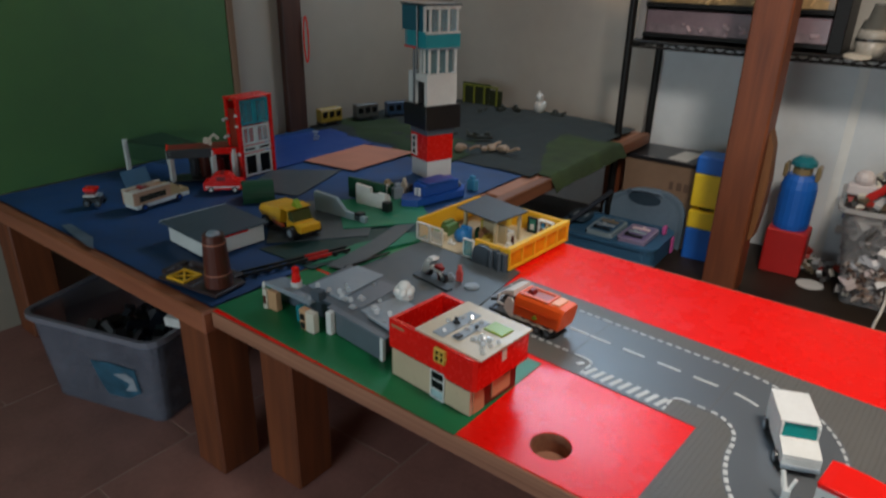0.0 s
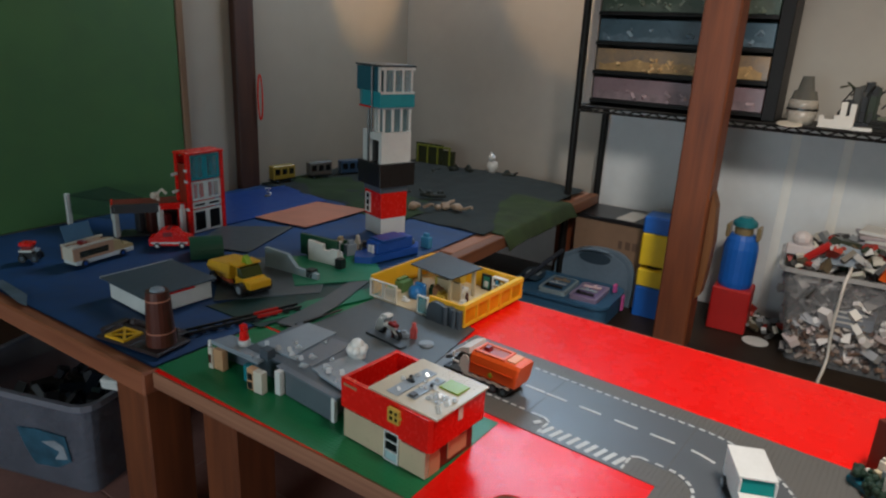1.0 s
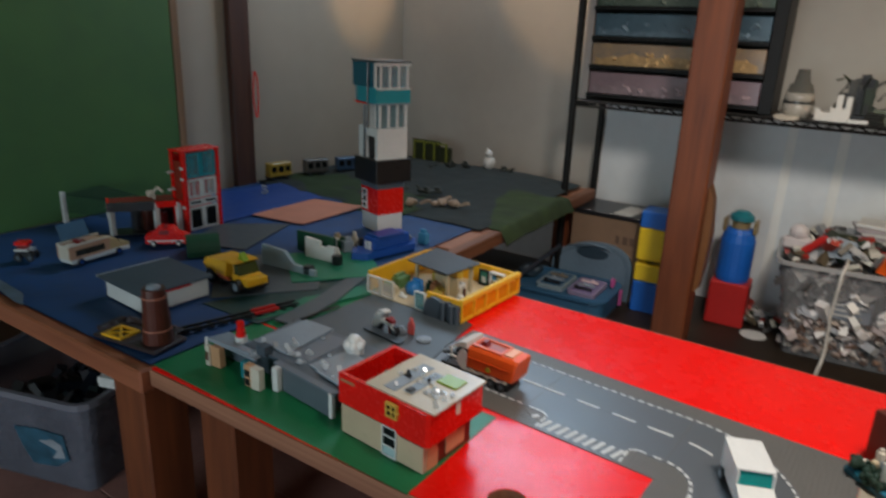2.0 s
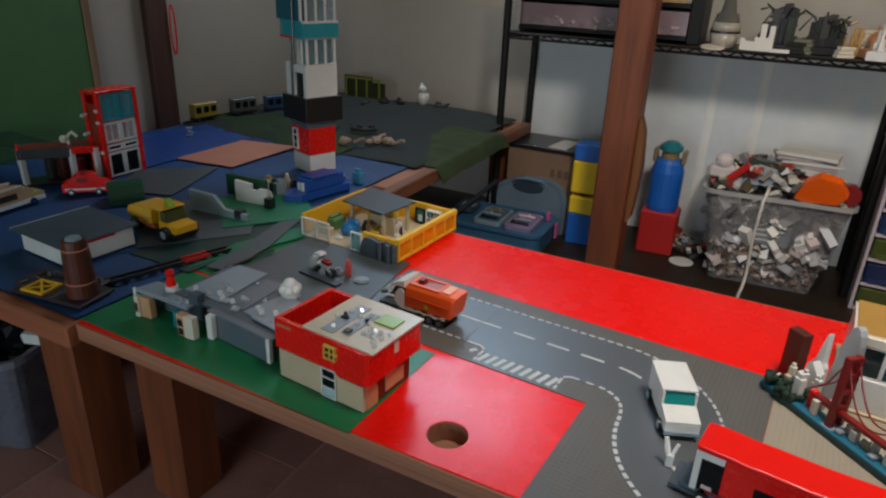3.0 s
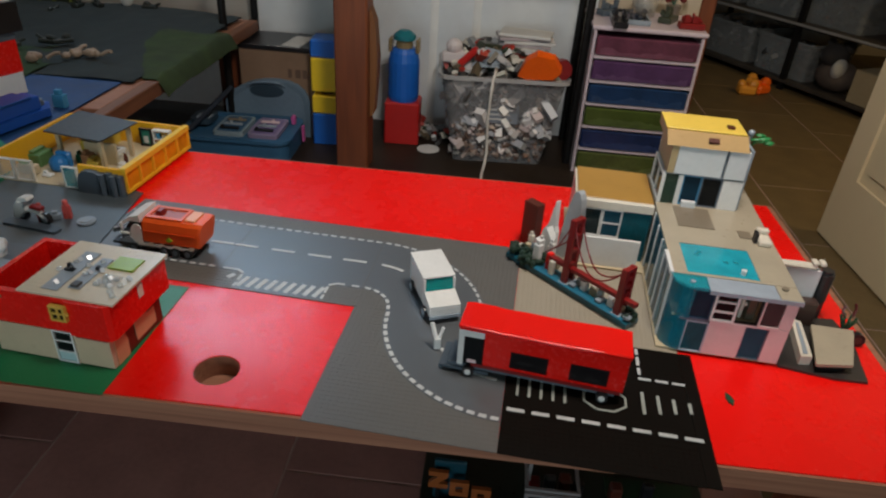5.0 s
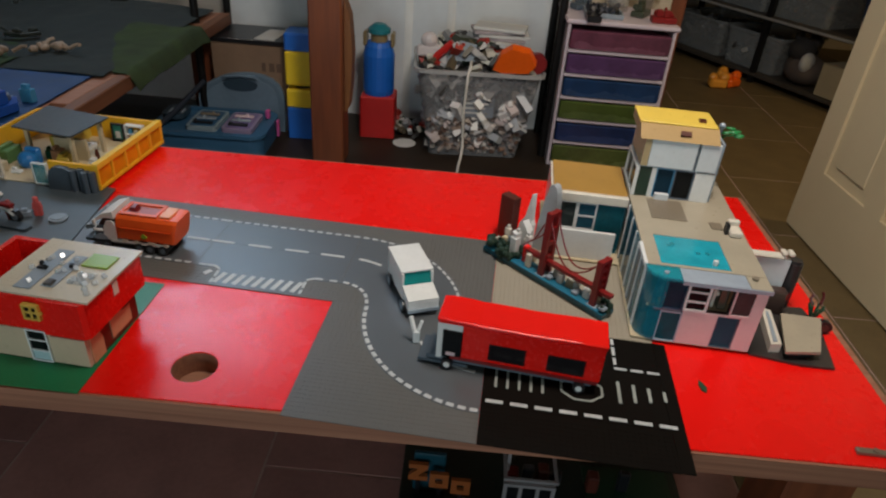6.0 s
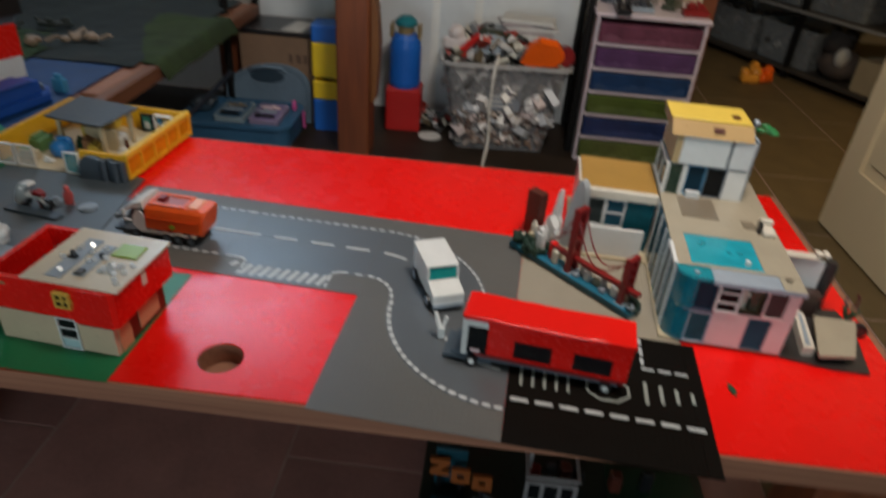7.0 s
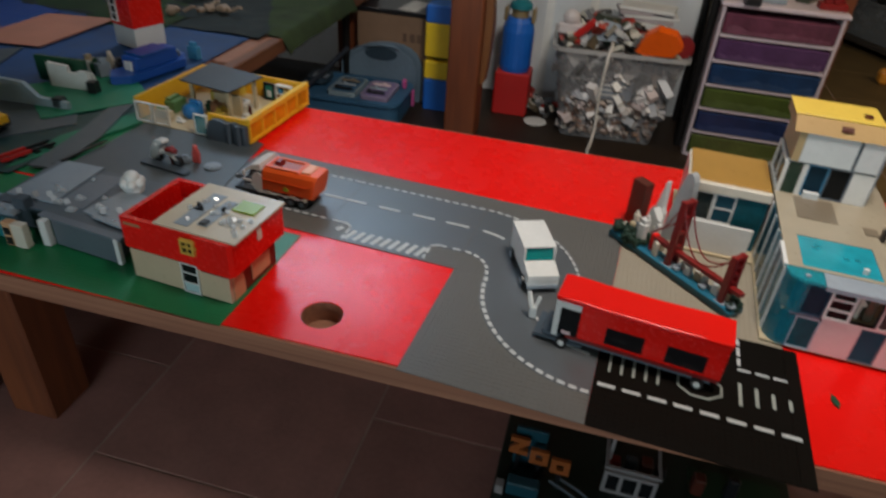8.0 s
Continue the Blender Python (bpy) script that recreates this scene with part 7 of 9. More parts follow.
for i in range(4):
    t_ = -0.05 + i * 0.0325
    part("window_bar", Geo().box(0.049, t_, 0.3382, 0.055, t_ + 0.007, 0.41), WHITE, ct)
for t_ in (0.008, 0.0275):
    part("window_bar", Geo().box(t_, -0.055, 0.3382, t_ + 0.007, -0.049, 0.41), WHITE, ct)
part("inner_core", Geo().box(0.010, -0.045, 0.3382, 0.045, 0.045, 0.41), surface("dusky_teal_plastic", (0.16, 0.28, 0.31), 0.2, 0.2, 8, alpha=0.7), ct)
part("red_ring", Geo().box(-0.072, -0.062, 0.4102, 0.0, -0.056, 0.416).box(-0.072, -0.056, 0.4102, -0.066, 0.05, 0.416), RED, ct)
part("upper_floor", Geo().box(-0.062, -0.055, 0.4102, 0.06, 0.06, 0.4155), LGREY, ct)
part("teal_skirt", Geo().prism([(-0.088, -0.05), (-0.05, -0.064), (0.058, -0.064), (0.058, 0.064), (-0.088, 0.064)], 0.4162, 0.462), TEAL, ct)
for i in range(4):
    part("window_bar", Geo().box(0.0515, -0.05 + i * 0.033, 0.4622, 0.0575, -0.043 + i * 0.033, 0.535), WHITE, ct)
part("window_bar", Geo().box(0.042, -0.063, 0.4622, 0.0505, -0.057, 0.535), WHITE, ct)
DEEPTEAL = surface("deep_teal_glass", (0.035, 0.15, 0.21), 0.1, 0.15, 8, alpha=0.85)
part("teal_glass", Geo().box(-0.088, -0.0605, 0.4622, -0.086, 0.06, 0.535), DEEPTEAL, ct)
part("teal_glass", Geo().box(-0.0858, -0.0605, 0.4622, 0.012, -0.0585, 0.535), DEEPTEAL, ct)
part("teal_glass", Geo().box(0.0165, -0.0605, 0.4622, 0.0415, -0.0585, 0.535), DEEPTEAL, ct)
PANE = surface("pale_clear_pane", (0.30, 0.42, 0.47), 0.08, 0.15, 8, alpha=0.45)
for i in range(3):
    part("pane", Geo().box(0.0538, -0.0425 + i * 0.033, 0.4625, 0.055, -0.0175 + i * 0.033, 0.5275), PANE, ct)
part("sill", Geo().box(0.0582, -0.064, 0.4565, 0.0605, 0.062, 0.4635), WHITE, ct)
part("mast", Geo().tube([(0.014, -0.0675, 0.338), (0.014, -0.0675, 0.536)], 0.0032), BLACK, ct)
part("lookout_core", Geo().box(-0.04, -0.03, 0.4622, 0.03, 0.03, 0.52), surface("dusky_teal_plastic", (0.06, 0.16, 0.18), 0.2, 0.2, 8, alpha=0.7), ct)
part("white_beam", Geo().box(0.0577, -0.0632, 0.528, 0.0605, 0.062, 0.5365), WHITE, ct)
part("roof", Geo().box(-0.09, -0.066, 0.537, 0.061, 0.066, 0.543, 0.001), toy("roof_slate", (0.05, 0.065, 0.075), 0.35), ct)

# ---- wagons, animals and scenery on the felt ----
for x, y, rz, mat, label in ((-1.640, 1.245, 82, toy("dull_yellow", (0.36, 0.24, 0.03)), "yellow toy train wagon beside the wall"), (-1.600, 1.420, 74, toy("dull_brown_grey", (0.11, 0.10, 0.09)), "grey toy train wagon beside the wall"), (-1.545, 1.56, 64, toy("dull_blue", (0.025, 0.06, 0.12)), "blue toy train wagon beside the wall")):
    wg = thing("toy_wagon", x, y, TOP + 0.012, rz, label, "toy wagon", "toy train wagons")
    wg.scale = (0.92, 0.75, 0.84)
    part("underframe", Geo().box(0.0, 0.0, 0.012, 0.13, 0.05, 0.018), BLACK, wg)
    part("body", Geo().box(0.004, 0.0, 0.0182, 0.126, 0.05, 0.085, 0.003), mat, wg)
    for k in range(3):
        part("window", Geo().box(0.014 + k * 0.038, -0.001, 0.04, 0.04 + k * 0.038, 0.0, 0.07), DARKGLASS, wg)
    for k in (0.025, 0.1):
        wheel(wg, k, 0.004, 0.009, 0.009, 0.006, GREY)
        wheel(wg, k, 0.046, 0.009, 0.009, 0.006, GREY)
gw = thing("toy_ruin", -1.40, 2.085, TOP + 0.02, 2, "dark green toy ruin with olive frames against the wall", "toy model")
part("wall", Geo().box(-0.10, 0.0, 0, 0.06, 0.012, 0.105, 0.002).box(0.06, 0.0, 0, 0.13, 0.012, 0.08, 0.002), toy("olive_dark", (0.03, 0.035, 0.015)), gw)
for x in (-0.09, -0.03, 0.03, 0.10):
    part("frame", Geo().box(x, -0.008, 0, x + 0.008, -0.0005, 0.09), toy("olive_light", (0.20, 0.22, 0.03)), gw)
part("cross_beam", Geo().box(-0.09, -0.008, 0.0905, 0.11, -0.0005, 0.098), toy("olive_light", (0.20, 0.22, 0.03)), gw)
pw = Geo().ball(0, 0, 0.032, 0.026, 0.024, 0.034, 12, 8).ball(0, -0.004, 0.075, 0.018, 0.018, 0.018, 12, 8).ball(0.024, 0, 0.04, 0.008, 0.012, 0.02, 8, 6)
pw.ball(-0.006, -0.004, 0.094, 0.007, 0.007, 0.009, 8, 6)
solid("toy_animal", pw, WHITE, "white rounded toy animal on the grey felt", "toy animal", m=pose(-1.05, 2.08, TOP + 0.028), smooth=True)
random.seed(12)
for k in range(3):
    dg = Geo()
    for i in range(5):
        dg.ball(random.uniform(-0.03, 0.03), random.uniform(-0.015, 0.015), 0.012 + random.uniform(0, 0.012), random.uniform(0.010, 0.02), random.uniform(0.008, 0.014), random.uniform(0.008, 0.014), 7, 5)
    dg.tube([(0.02, 0, 0.015), (0.045, 0.004, 0.028), (0.06, 0.0, 0.03)], 0.006, 6)
    solid("toy_animal", dg, toy("bone", (0.34, 0.25, 0.18), 0.5), "tan toy dinosaur lying on the grey felt", "toy animal", "tan toy dinosaurs", m=pose((-0.93, -0.87, -0.80)[k], (1.31, 1.38, 1.40)[k], TOP + 0.012, 0, 0, (20, 70, -10)[k]))
for k, (x, y) in enumerate(((-1.02, 1.50), (-0.98, 1.52), (-1.20, 1.98), (-1.14, 2.02), (-0.94, 2.05), (-1.10, 1.42), (-1.26, 1.9))):
    sc_ = Geo().box(-0.03, -0.014, 0, 0.03, 0.014, 0.014, 0.003).ball(0.01, 0, 0.018, 0.016, 0.01, 0.01, 7, 5).tube([(-0.02, 0, 0.012), (-0.045, 0.01, 0.022)], 0.005)
    solid("toy_creature", sc_, toy("blackish_green", (0.02, 0.025, 0.02), 0.5), "small dark toy creature on the felt", "toy animal", "dark toy creatures", m=pose(x, y, TOP + 0.02 + (0.015 if y > 1.9 else 0), 0, 0, 47 * k))
solid("toy_letter", Geo().tube([(-0.012, 0, 0.03), (0.01, 0, 0.034), (-0.006, 0, 0.018), (0.012, 0, 0.014), (0.006, 0, 0.0035), (-0.012, 0, 0.0035)], 0.004, 6), WHITE, "small white curled toy piece on the blue plate", "toy piece", m=pose(-1.50, 1.09, TOP + 0.0085, 0, 0, 30))


# ---- storage against the back wall ----
def tapered_bin(name, x, y, z, rz, w0, w1, d0, d1, h, mat, label, rim=None, t=0.003):
    """An open plastic bin that widens towards its rim."""
    b = thing(name, x, y, z, rz, label, "storage bin", "storage bins")

    o0, o1 = (w0 / 2, d0 / 2), (w1 / 2, d1 / 2)
    foot, top = rounded(-o0[0], -o0[1], o0[0], o0[1], 0.024, 3), rounded(-o1[0], -o1[1], o1[0], o1[1], 0.034, 3)
    foot_in, top_in = rounded(t - o0[0], t - o0[1], o0[0] - t, o0[1] - t, 0.022, 3), rounded(t - o1[0], t - o1[1], o1[0] - t, o1[1] - t, 0.032, 3)
    n = len(foot)
    g = Geo()
    g.v = [(x, y, 0) for x, y in foot] + [(x, y, h) for x, y in top] + [(x, y, h) for x, y in top_in] + [(x, y, t) for x, y in foot_in]
    for k in range(3):
        g.f += [(k * n + i, k * n + (i + 1) % n, (k + 1) * n + (i + 1) % n, (k + 1) * n + i) for i in range(n)]
    g.f += [tuple(range(n))[::-1], tuple(range(3 * n, 4 * n))]
    part("shell", g, mat, b)
    a, c = o1[0] + 0.012, o1[1] + 0.012
    lip, e = rounded(-a, -c, a, c, 0.044, 3), 0.0006
    inner = rounded(-o1[0] - e, -o1[1] - e, o1[0] + e, o1[1] + e, 0.034, 3)
    r = Geo()
    r.v = [(x, y, z) for z, ring in ((h - 0.012, inner), (h - 0.012, lip), (h + 0.003, lip), (h + 0.003, inner)) for x, y in ring]
    for k in range(4):
        q = (k + 1) % 4
        r.f += [(k * n + i, k * n + (i + 1) % n, q * n + (i + 1) % n, q * n + i) for i in range(n)]
    part("rim", r, rim or mat, b)
    return b


def heap(seed, w, d, z0, z1, count, size, dome=0.0, taper=0.0):
    """Many small tumbled bricks."""
    random.seed(seed)
    g = Geo()
    for i in range(count):
        z = random.uniform(z0, z1)
        k = 1 + taper * (z - z0) / max(z1 - z0, 1e-6)
        x, y = random.uniform(-w / 2, w / 2) * k, random.uniform(-d / 2, d / 2) * k
        if dome:
            z = z0 + (z1 - z0) * random.random() * max(0.1, 1 - (2 * x / w / k) ** 2 * 0.8)
        s = size * random.uniform(0.5, 1.5)
        b = Geo().box(-s, -s * 0.5, -s * 0.35, s, s * 0.5, s * 0.35)
        b.moved(pose(x, y, z, random.uniform(-60, 60), random.uniform(-60, 60), random.uniform(0, 360)))
        g.join(b)
    return g


def pile(seed, x0, x1, z0, low, high, y0, y1, n=14):
    """The uneven silhouette of things heaped behind a clear drawer front."""
    random.seed(seed)
    h, top = (low + high) / 2, []
    for i in range(n + 1):
        h = min(high, max(low, h + random.uniform(-0.25, 0.25) * (high - low)))
        top.append((x0 + (x1 - x0) * i / n, z0 + h))
    return Geo().prism([(x0, z0), (x1, z0)] + top[::-1], y0, y1, "y")


# black wire rack
rk_ = thing("wire_rack", 0, 0, 0, 0, "black steel wire storage rack standing against the wall", "storage rack")
for x in (-0.605, 0.80):
    for y in (1.965, 2.235):
        part("upright", Geo().cyl(x + (0.03 if y > 2.1 and x < 0 else 0), y, 0, 1.85, 0.0155, 12), IRON, rk_)
part("brace", Geo().box(0.80 - 0.02, 1.985, 0.80, 0.80 + 0.02, 2.215, 0.85, 0.004), IRON, rk_)
for z in (0.825, 1.52):
    w = Geo()
    for i in range(57):
        x = -0.595 + i * 0.0247
        w.box(x - 0.0016, 1.97, z, x + 0.0016, 2.23, z + 0.0032)
    tagged(part("shelf_wire", w, IRON, rk_), kind="stuff")
    rail = Geo().tube([(-0.61, 1.9585, z + 0.002), (0.805, 1.9585, z + 0.002)], 0.0045).tube([(-0.61, 1.9585, z - 0.016), (0.805, 1.9585, z - 0.016)], 0.0055)
    rail.tube([(-0.60 + i * 0.035, 1.9585, z + (0.001 if i % 2 else -0.015)) for i in range(41)], 0.0035)
    part("shelf_rail", rail, IRON, rk_)
    part("shelf_rail", Geo().box(-0.61, 2.238, z - 0.028, 0.805, 2.245, z + 0.006), IRON, rk_)
    part("shelf_rail", Geo().box(-0.614, 1.962, z - 0.028, -0.6095, 2.238, z + 0.006), IRON, rk_)
    part("shelf_mat", Geo().box(-0.6, 1.963, z + 0.0034, 0.79, 2.236, z + 0.007), surface("dark_shelf_mat", (0.03, 0.028, 0.026), 0.6, 0.3, 10), rk_)

# drawer organiser on the rack
dz = 0.835
do = thing("drawer_organiser", -0.565, 2.0, dz, 0, "black frame organiser with cloudy drawers full of toy pieces", "drawer unit")
W = 0.70
part("frame_side", Geo().box(-0.028, 0, 0, 0.0, 0.2, 0.62, 0.002), surface("pale_frame", (0.3, 0.28, 0.27), 0.5, 0.2, 8), do)
part("frame_side", Geo().box(W - 0.045, 0, 0, W, 0.2, 0.62, 0.002), IRON, do)
part("frame_back", Geo().box(0, 0.19, 0, W - 0.045, 0.2, 0.62), IRON, do)
for k, (mat, hp) in enumerate(((surface("cloudy_mauve_plastic", (0.22, 0.15, 0.17), 0.3, 0.3, 6), 1), (surface("cloudy_amber_plastic", (0.34, 0.22, 0.11), 0.3, 0.5, 9, dark=(0.16, 0.13, 0.11)), 1),
                               (surface("cloudy_blue_plastic", (0.06, 0.11, 0.15), 0.3, 0.4, 7), 1), (surface("cloudy_green_plastic", (0.055, 0.085, 0.06), 0.3, 0.4, 7), 1), (surface("cloudy_grey_plastic", (0.12, 0.12, 0.12), 0.3, 0.4, 7), 1))):
    z = 0.012 + k * 0.112
    d_ = part("drawer", Geo().box(0.004, 0.006, z + 0.014, W - 0.049, 0.185, z + 0.098, 0.002), mat, do)
    part("drawer_rail", Geo().box(0.001, -0.012, z, W - 0.046, 0.188, z + 0.0135), IRON, do)
    cc = ((0.26, 0.19, 0.21), (0.46, 0.29, 0.12), (0.10, 0.16, 0.21), (0.09, 0.12, 0.09), (0.2, 0.2, 0.2))[k]
    part("drawer_filling", pile(40 + k, 0.02, W - 0.07, z + 0.016, 0.015, 0.048, 0.0035, 0.0055, 50), surface("filling_%s" % "abcde"[k], cc, 0.5, 0.5, 30), d_)
    bits = heap(60 + k, W - 0.12, 0.0008, z + 0.022, z + 0.062, (14, 30, 16, 20, 12)[k], 0.010).moved(pose(W / 2 - 0.025, 0.004, 0))
    tagged(part("brick_scatter", bits, surface("drawer_bits_%s" % "abcde"[k], tuple(min(1, 1.5 * v + 0.05) for v in cc), 0.5, 0.3, 30), d_), kind="stuff")

# clutter on the rack's shelf
SH = 0.835
jar = thing("glass_jar", 0.215, 2.02, SH, 0, "clear plastic jar with a dark band on the rack shelf", "jar")
part("jar_body", Geo().cyl(0, 0, 0, 0.05, 0.042, 18, 0.05).cyl(0, 0, 0.05, 0.085, 0.05, 18, 0.046), surface("grey_jar", (0.40, 0.37, 0.32), 0.25, 0.3, 9), jar, smooth=True)
part("jar_band", Geo().cyl(0, 0, 0.0495, 0.056, 0.052, 18), BLACK, jar)
part("jar_lid", Geo().cyl(0, 0, 0.0852, 0.115, 0.044, 18, 0.036).cyl(0, 0, 0.115, 0.165, 0.028, 14, 0.018), surface("smoky_jar", (0.13, 0.13, 0.115), 0.12, 0.3, 9, alpha=0.75), jar)
solid("paper_disc", Geo().cyl(0, 0, 0, 0.004, 0.042, 20), CREAM, "cream disc lying at the shelf edge", "disc", m=pose(0.19, 1.966, 0.835, 8, 0, 0), smooth=False)
cs_ = thing("toy_castle_wall", 0.275, 1.975, SH, -4, "white toy castle wall piece at the shelf edge", "toy piece")
part("wall", Geo().prism([(0, 0.0), (0.105, 0.0), (0.105, 0.085), (0.088, 0.085), (0.088, 0.045), (0.078, 0.045), (0.078, 0.09), (0.06, 0.09), (0.06, 0.045), (0.045, 0.045), (0.045, 0.03), (0.015, 0.03), (0.015, 0.04), (0, 0.04)], 0, 0.016, "y"), toy("cream_white", (0.66, 0.62, 0.55)), cs_)
random.seed(61)
for j, (x, y, w, h, lab) in enumerate(((0.385, 2.06, 0.13, 0.165, "black toy castle with dark green pieces on the rack shelf"), (0.525, 2.07, 0.14, 0.135, "black and dark green toy ship on the rack shelf"))):
    tm = thing(("toy_castle", "toy_ship")[j], x, y, SH, 6, lab, "toy", "toys on the rack shelf")
    shades = (BLACK, toy("coal", (0.02, 0.02, 0.018)), toy("dark_olive", (0.02, 0.03, 0.016)), toy("ash", (0.05, 0.048, 0.042)))
    part("base", Geo().box(-w / 2, -0.045, 0, w / 2, 0.045, 0.025, 0.002), BLACK, tm)
    for k in range(48):
        xx, yy, ss = random.uniform(-w / 2, w / 2 - 0.02), random.uniform(-0.045, 0.03), random.uniform(0.010, 0.026)
        top = h * random.uniform(0.35, 1.0) * (1 - 0.5 * abs(2 * xx / w) ** 2)
        part("brick", Geo().box(xx, yy, 0.0252, xx + ss, yy + ss * 0.7, max(0.03, top), 0.001), shades[random.choice((0, 0, 1, 1, 2, 3))], tm)
    for k in range(12):
        a = random.uniform(0, 6.28)
        part("branch", Geo().tube([(0, 0, h * 0.45), (w * 0.3 * math.cos(a), 0.03 * math.sin(a), h * random.uniform(0.6, 0.9)), (w * 0.55 * math.cos(a), 0.05 * math.sin(a), h * random.uniform(0.5, 1.05))], 0.0035), shades[k % 3], tm)
for j, (x, y, mat, lab) in enumerate(((0.45, 1.99, toy("dark_grey", (0.03, 0.032, 0.03)), "dark grey toy plates at the shelf edge"), (0.475, 2.0, toy("olive", (0.12, 0.13, 0.08)), "olive toy plates on the rack shelf"), (0.405, 1.972, WHITE, "small white toy brick at the shelf edge"), (0.60, 1.98, CREAM, "cream toy plates at the shelf edge"), (0.66, 2.10, CREAM, "stack of cream toy plates on the rack shelf"))):
    g = Geo()
    for k in range((3, 4, 1, 3, 7)[j]):
        g.box(-0.03 + 0.004 * (k % 3), -0.012, k * 0.0125, 0.03 - 0.005 * (k % 2), 0.014, k * 0.0125 + 0.0115, 0.001)
    solid("toy_plate_stack", g, mat, lab, "toy", "toys on the rack shelf", m=pose(x, y, SH, 0, 0, 20 * j - 30))
CL = [("toy_engine", 0.60, 2.10, OCHRE, "ochre toy engine pieces on the rack shelf"), ("toy_gate", 0.70, 2.05, NOUGAT, "brown toy gate pieces on the rack shelf"),
      ("toy_box", 0.74, 2.17, TAN, "tan toy box pieces on the rack shelf"), ("toy_pipe", 0.70, 1.985, WHITE, "white toy pipe pieces on the rack shelf")]
for i, (nm, x, y, mat, lab) in enumerate(CL):
    random.seed(70 + i)
    g = Geo().box(-0.05, -0.03, 0, 0.05, 0.03, 0.03, 0.003)
    for k in range(9):
        xx, yy, ss = random.uniform(-0.045, 0.035), random.uniform(-0.03, 0.02), random.uniform(0.008, 0.022)
        g.box(xx, yy, 0.03, xx + ss, yy + ss * 0.8, 0.03 + random.uniform(0.01, 0.075), 0.002)
    if i % 3 == 0:
        g.tube([(-0.03, 0, 0.03), (-0.02, 0, 0.09), (0.02, 0.01, 0.11)], 0.005)
    elif i % 3 == 1:
        g.cyl(0.015, 0.0, 0.03, 0.085, 0.022, 12, 0.016).ball(-0.025, 0, 0.06, 0.02, n=8, m=6)
    else:
        g.prism([(-0.045, 0.03), (0.05, 0.03), (0.03, 0.07), (-0.01, 0.105), (-0.035, 0.08)], -0.012, 0.004, "y")
    solid(nm, g, mat, lab, "toy", "toys on the rack shelf", m=pose(x, y, SH, 0, 0, 25 * i))

# shallow pale ridges added to imitate two soft light streaks on the wall
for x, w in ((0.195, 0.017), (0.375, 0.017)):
    solid("wall_light_streak", Geo().prism([(x - w, 2.2715), (x - w * 0.6, 2.2695), (x, 2.2688), (x + w * 0.6, 2.2695), (x + w, 2.2715)], 0.0, 0.796), surface("light_streak_pale", (0.80, 0.80, 0.77), 0.5, 0.12, 4), "shallow pale ridge standing in for a light streak on the wall", "trim", kind="structure")

# cardboard box
cb = thing("cardboard_box", -0.565, 1.99, 0, 0, "brown cardboard box with a black lid", "box")
part("carton", Geo().box(0, 0, 0, 0.40, 0.22, 0.355, 0.002), CARD, cb)
part("lid", Geo().box(-0.006, -0.006, 0.3552, 0.406, 0.226, 0.374, 0.002), BLACK, cb)
part("paper", Geo().box(0.16, 0.03, 0.3742, 0.24, 0.2, 0.3752), PAPER, cb, "white sheet of paper", m=pose(0.01, 0, 0, 0, 0, -6))
bars = Geo()
for i, w in enumerate((0.016, 0.022, 0.02)):
    bars.box(0.20 + i * 0.03, -0.0012, 0.25, 0.20 + i * 0.03 + w, -0.0002, 0.285)
part("print", bars, surface("faded_print", (0.13, 0.08, 0.055), 0.8, 0.2, 8), cb)
jp = Geo().box(-0.07, -0.012, 0.014, 0.07, 0.012, 0.03, 0.004).box(-0.02, -0.06, 0.02, 0.02, 0.06, 0.026, 0.002).prism([(0.045, 0.03), (0.07, 0.03), (0.07, 0.055)], -0.003, 0.003, "y").box(-0.01, -0.03, 0.0, 0.01, 0.03, 0.014)
solid("toy_plane", jp, LGREY, "grey toy plane lying on the black box lid", "toy plane", m=pose(-0.22, 2.10, 0.3742, 0, 0, 25))

# open tool case
tc_ = thing("tool_case", -0.72, 1.755, 0, 2, "blue-grey plastic carry case standing open", "case")
LIDBLUE = surface("blue_grey_lid", (0.15, 0.22, 0.29), 0.4, 0.25, 6)
part("tray", basin(rounded(0.0, -0.085, 0.425, 0.195, 0.05), rounded(0.014, -0.071, 0.411, 0.181, 0.042), 0.0, 0.078, 0.012), CASEBLUE, tc_)
part("tray_lip", basin(rounded(-0.010, -0.095, 0.435, 0.198, 0.056), rounded(0.018, -0.067, 0.407, 0.178, 0.040), 0.0785, 0.092, 0.0788), CASEBLUE, tc_, "rounded rim")
arch = [(0.098, 0.0), (0.447, 0.0), (0.454, 0.08), (0.452, 0.150), (0.445, 0.178), (0.430, 0.204), (0.405, 0.224), (0.370, 0.238), (0.325, 0.243), (0.28, 0.241), (0.235, 0.234), (0.195, 0.220), (0.150, 0.196), (0.115, 0.172), (0.098, 0.140)]
part("lid", Geo().prism(arch, 0.205, 0.245, "y"), LIDBLUE, tc_)
part("lid_rim", Geo().prism([(0.28 + (x - 0.28) * 0.94, 0.006 + z * 0.95) for x, z in arch], 0.2012, 0.2048, "y"), surface("blue_grey_inner_lid", (0.12, 0.18, 0.24), 0.4, 0.2, 6), tc_)
part("lid_inset", Geo().prism([(0.28 + (x - 0.28) * 0.86, 0.012 + z * 0.86) for x, z in arch], 0.1975, 0.2010, "y"), LIDBLUE, tc_)
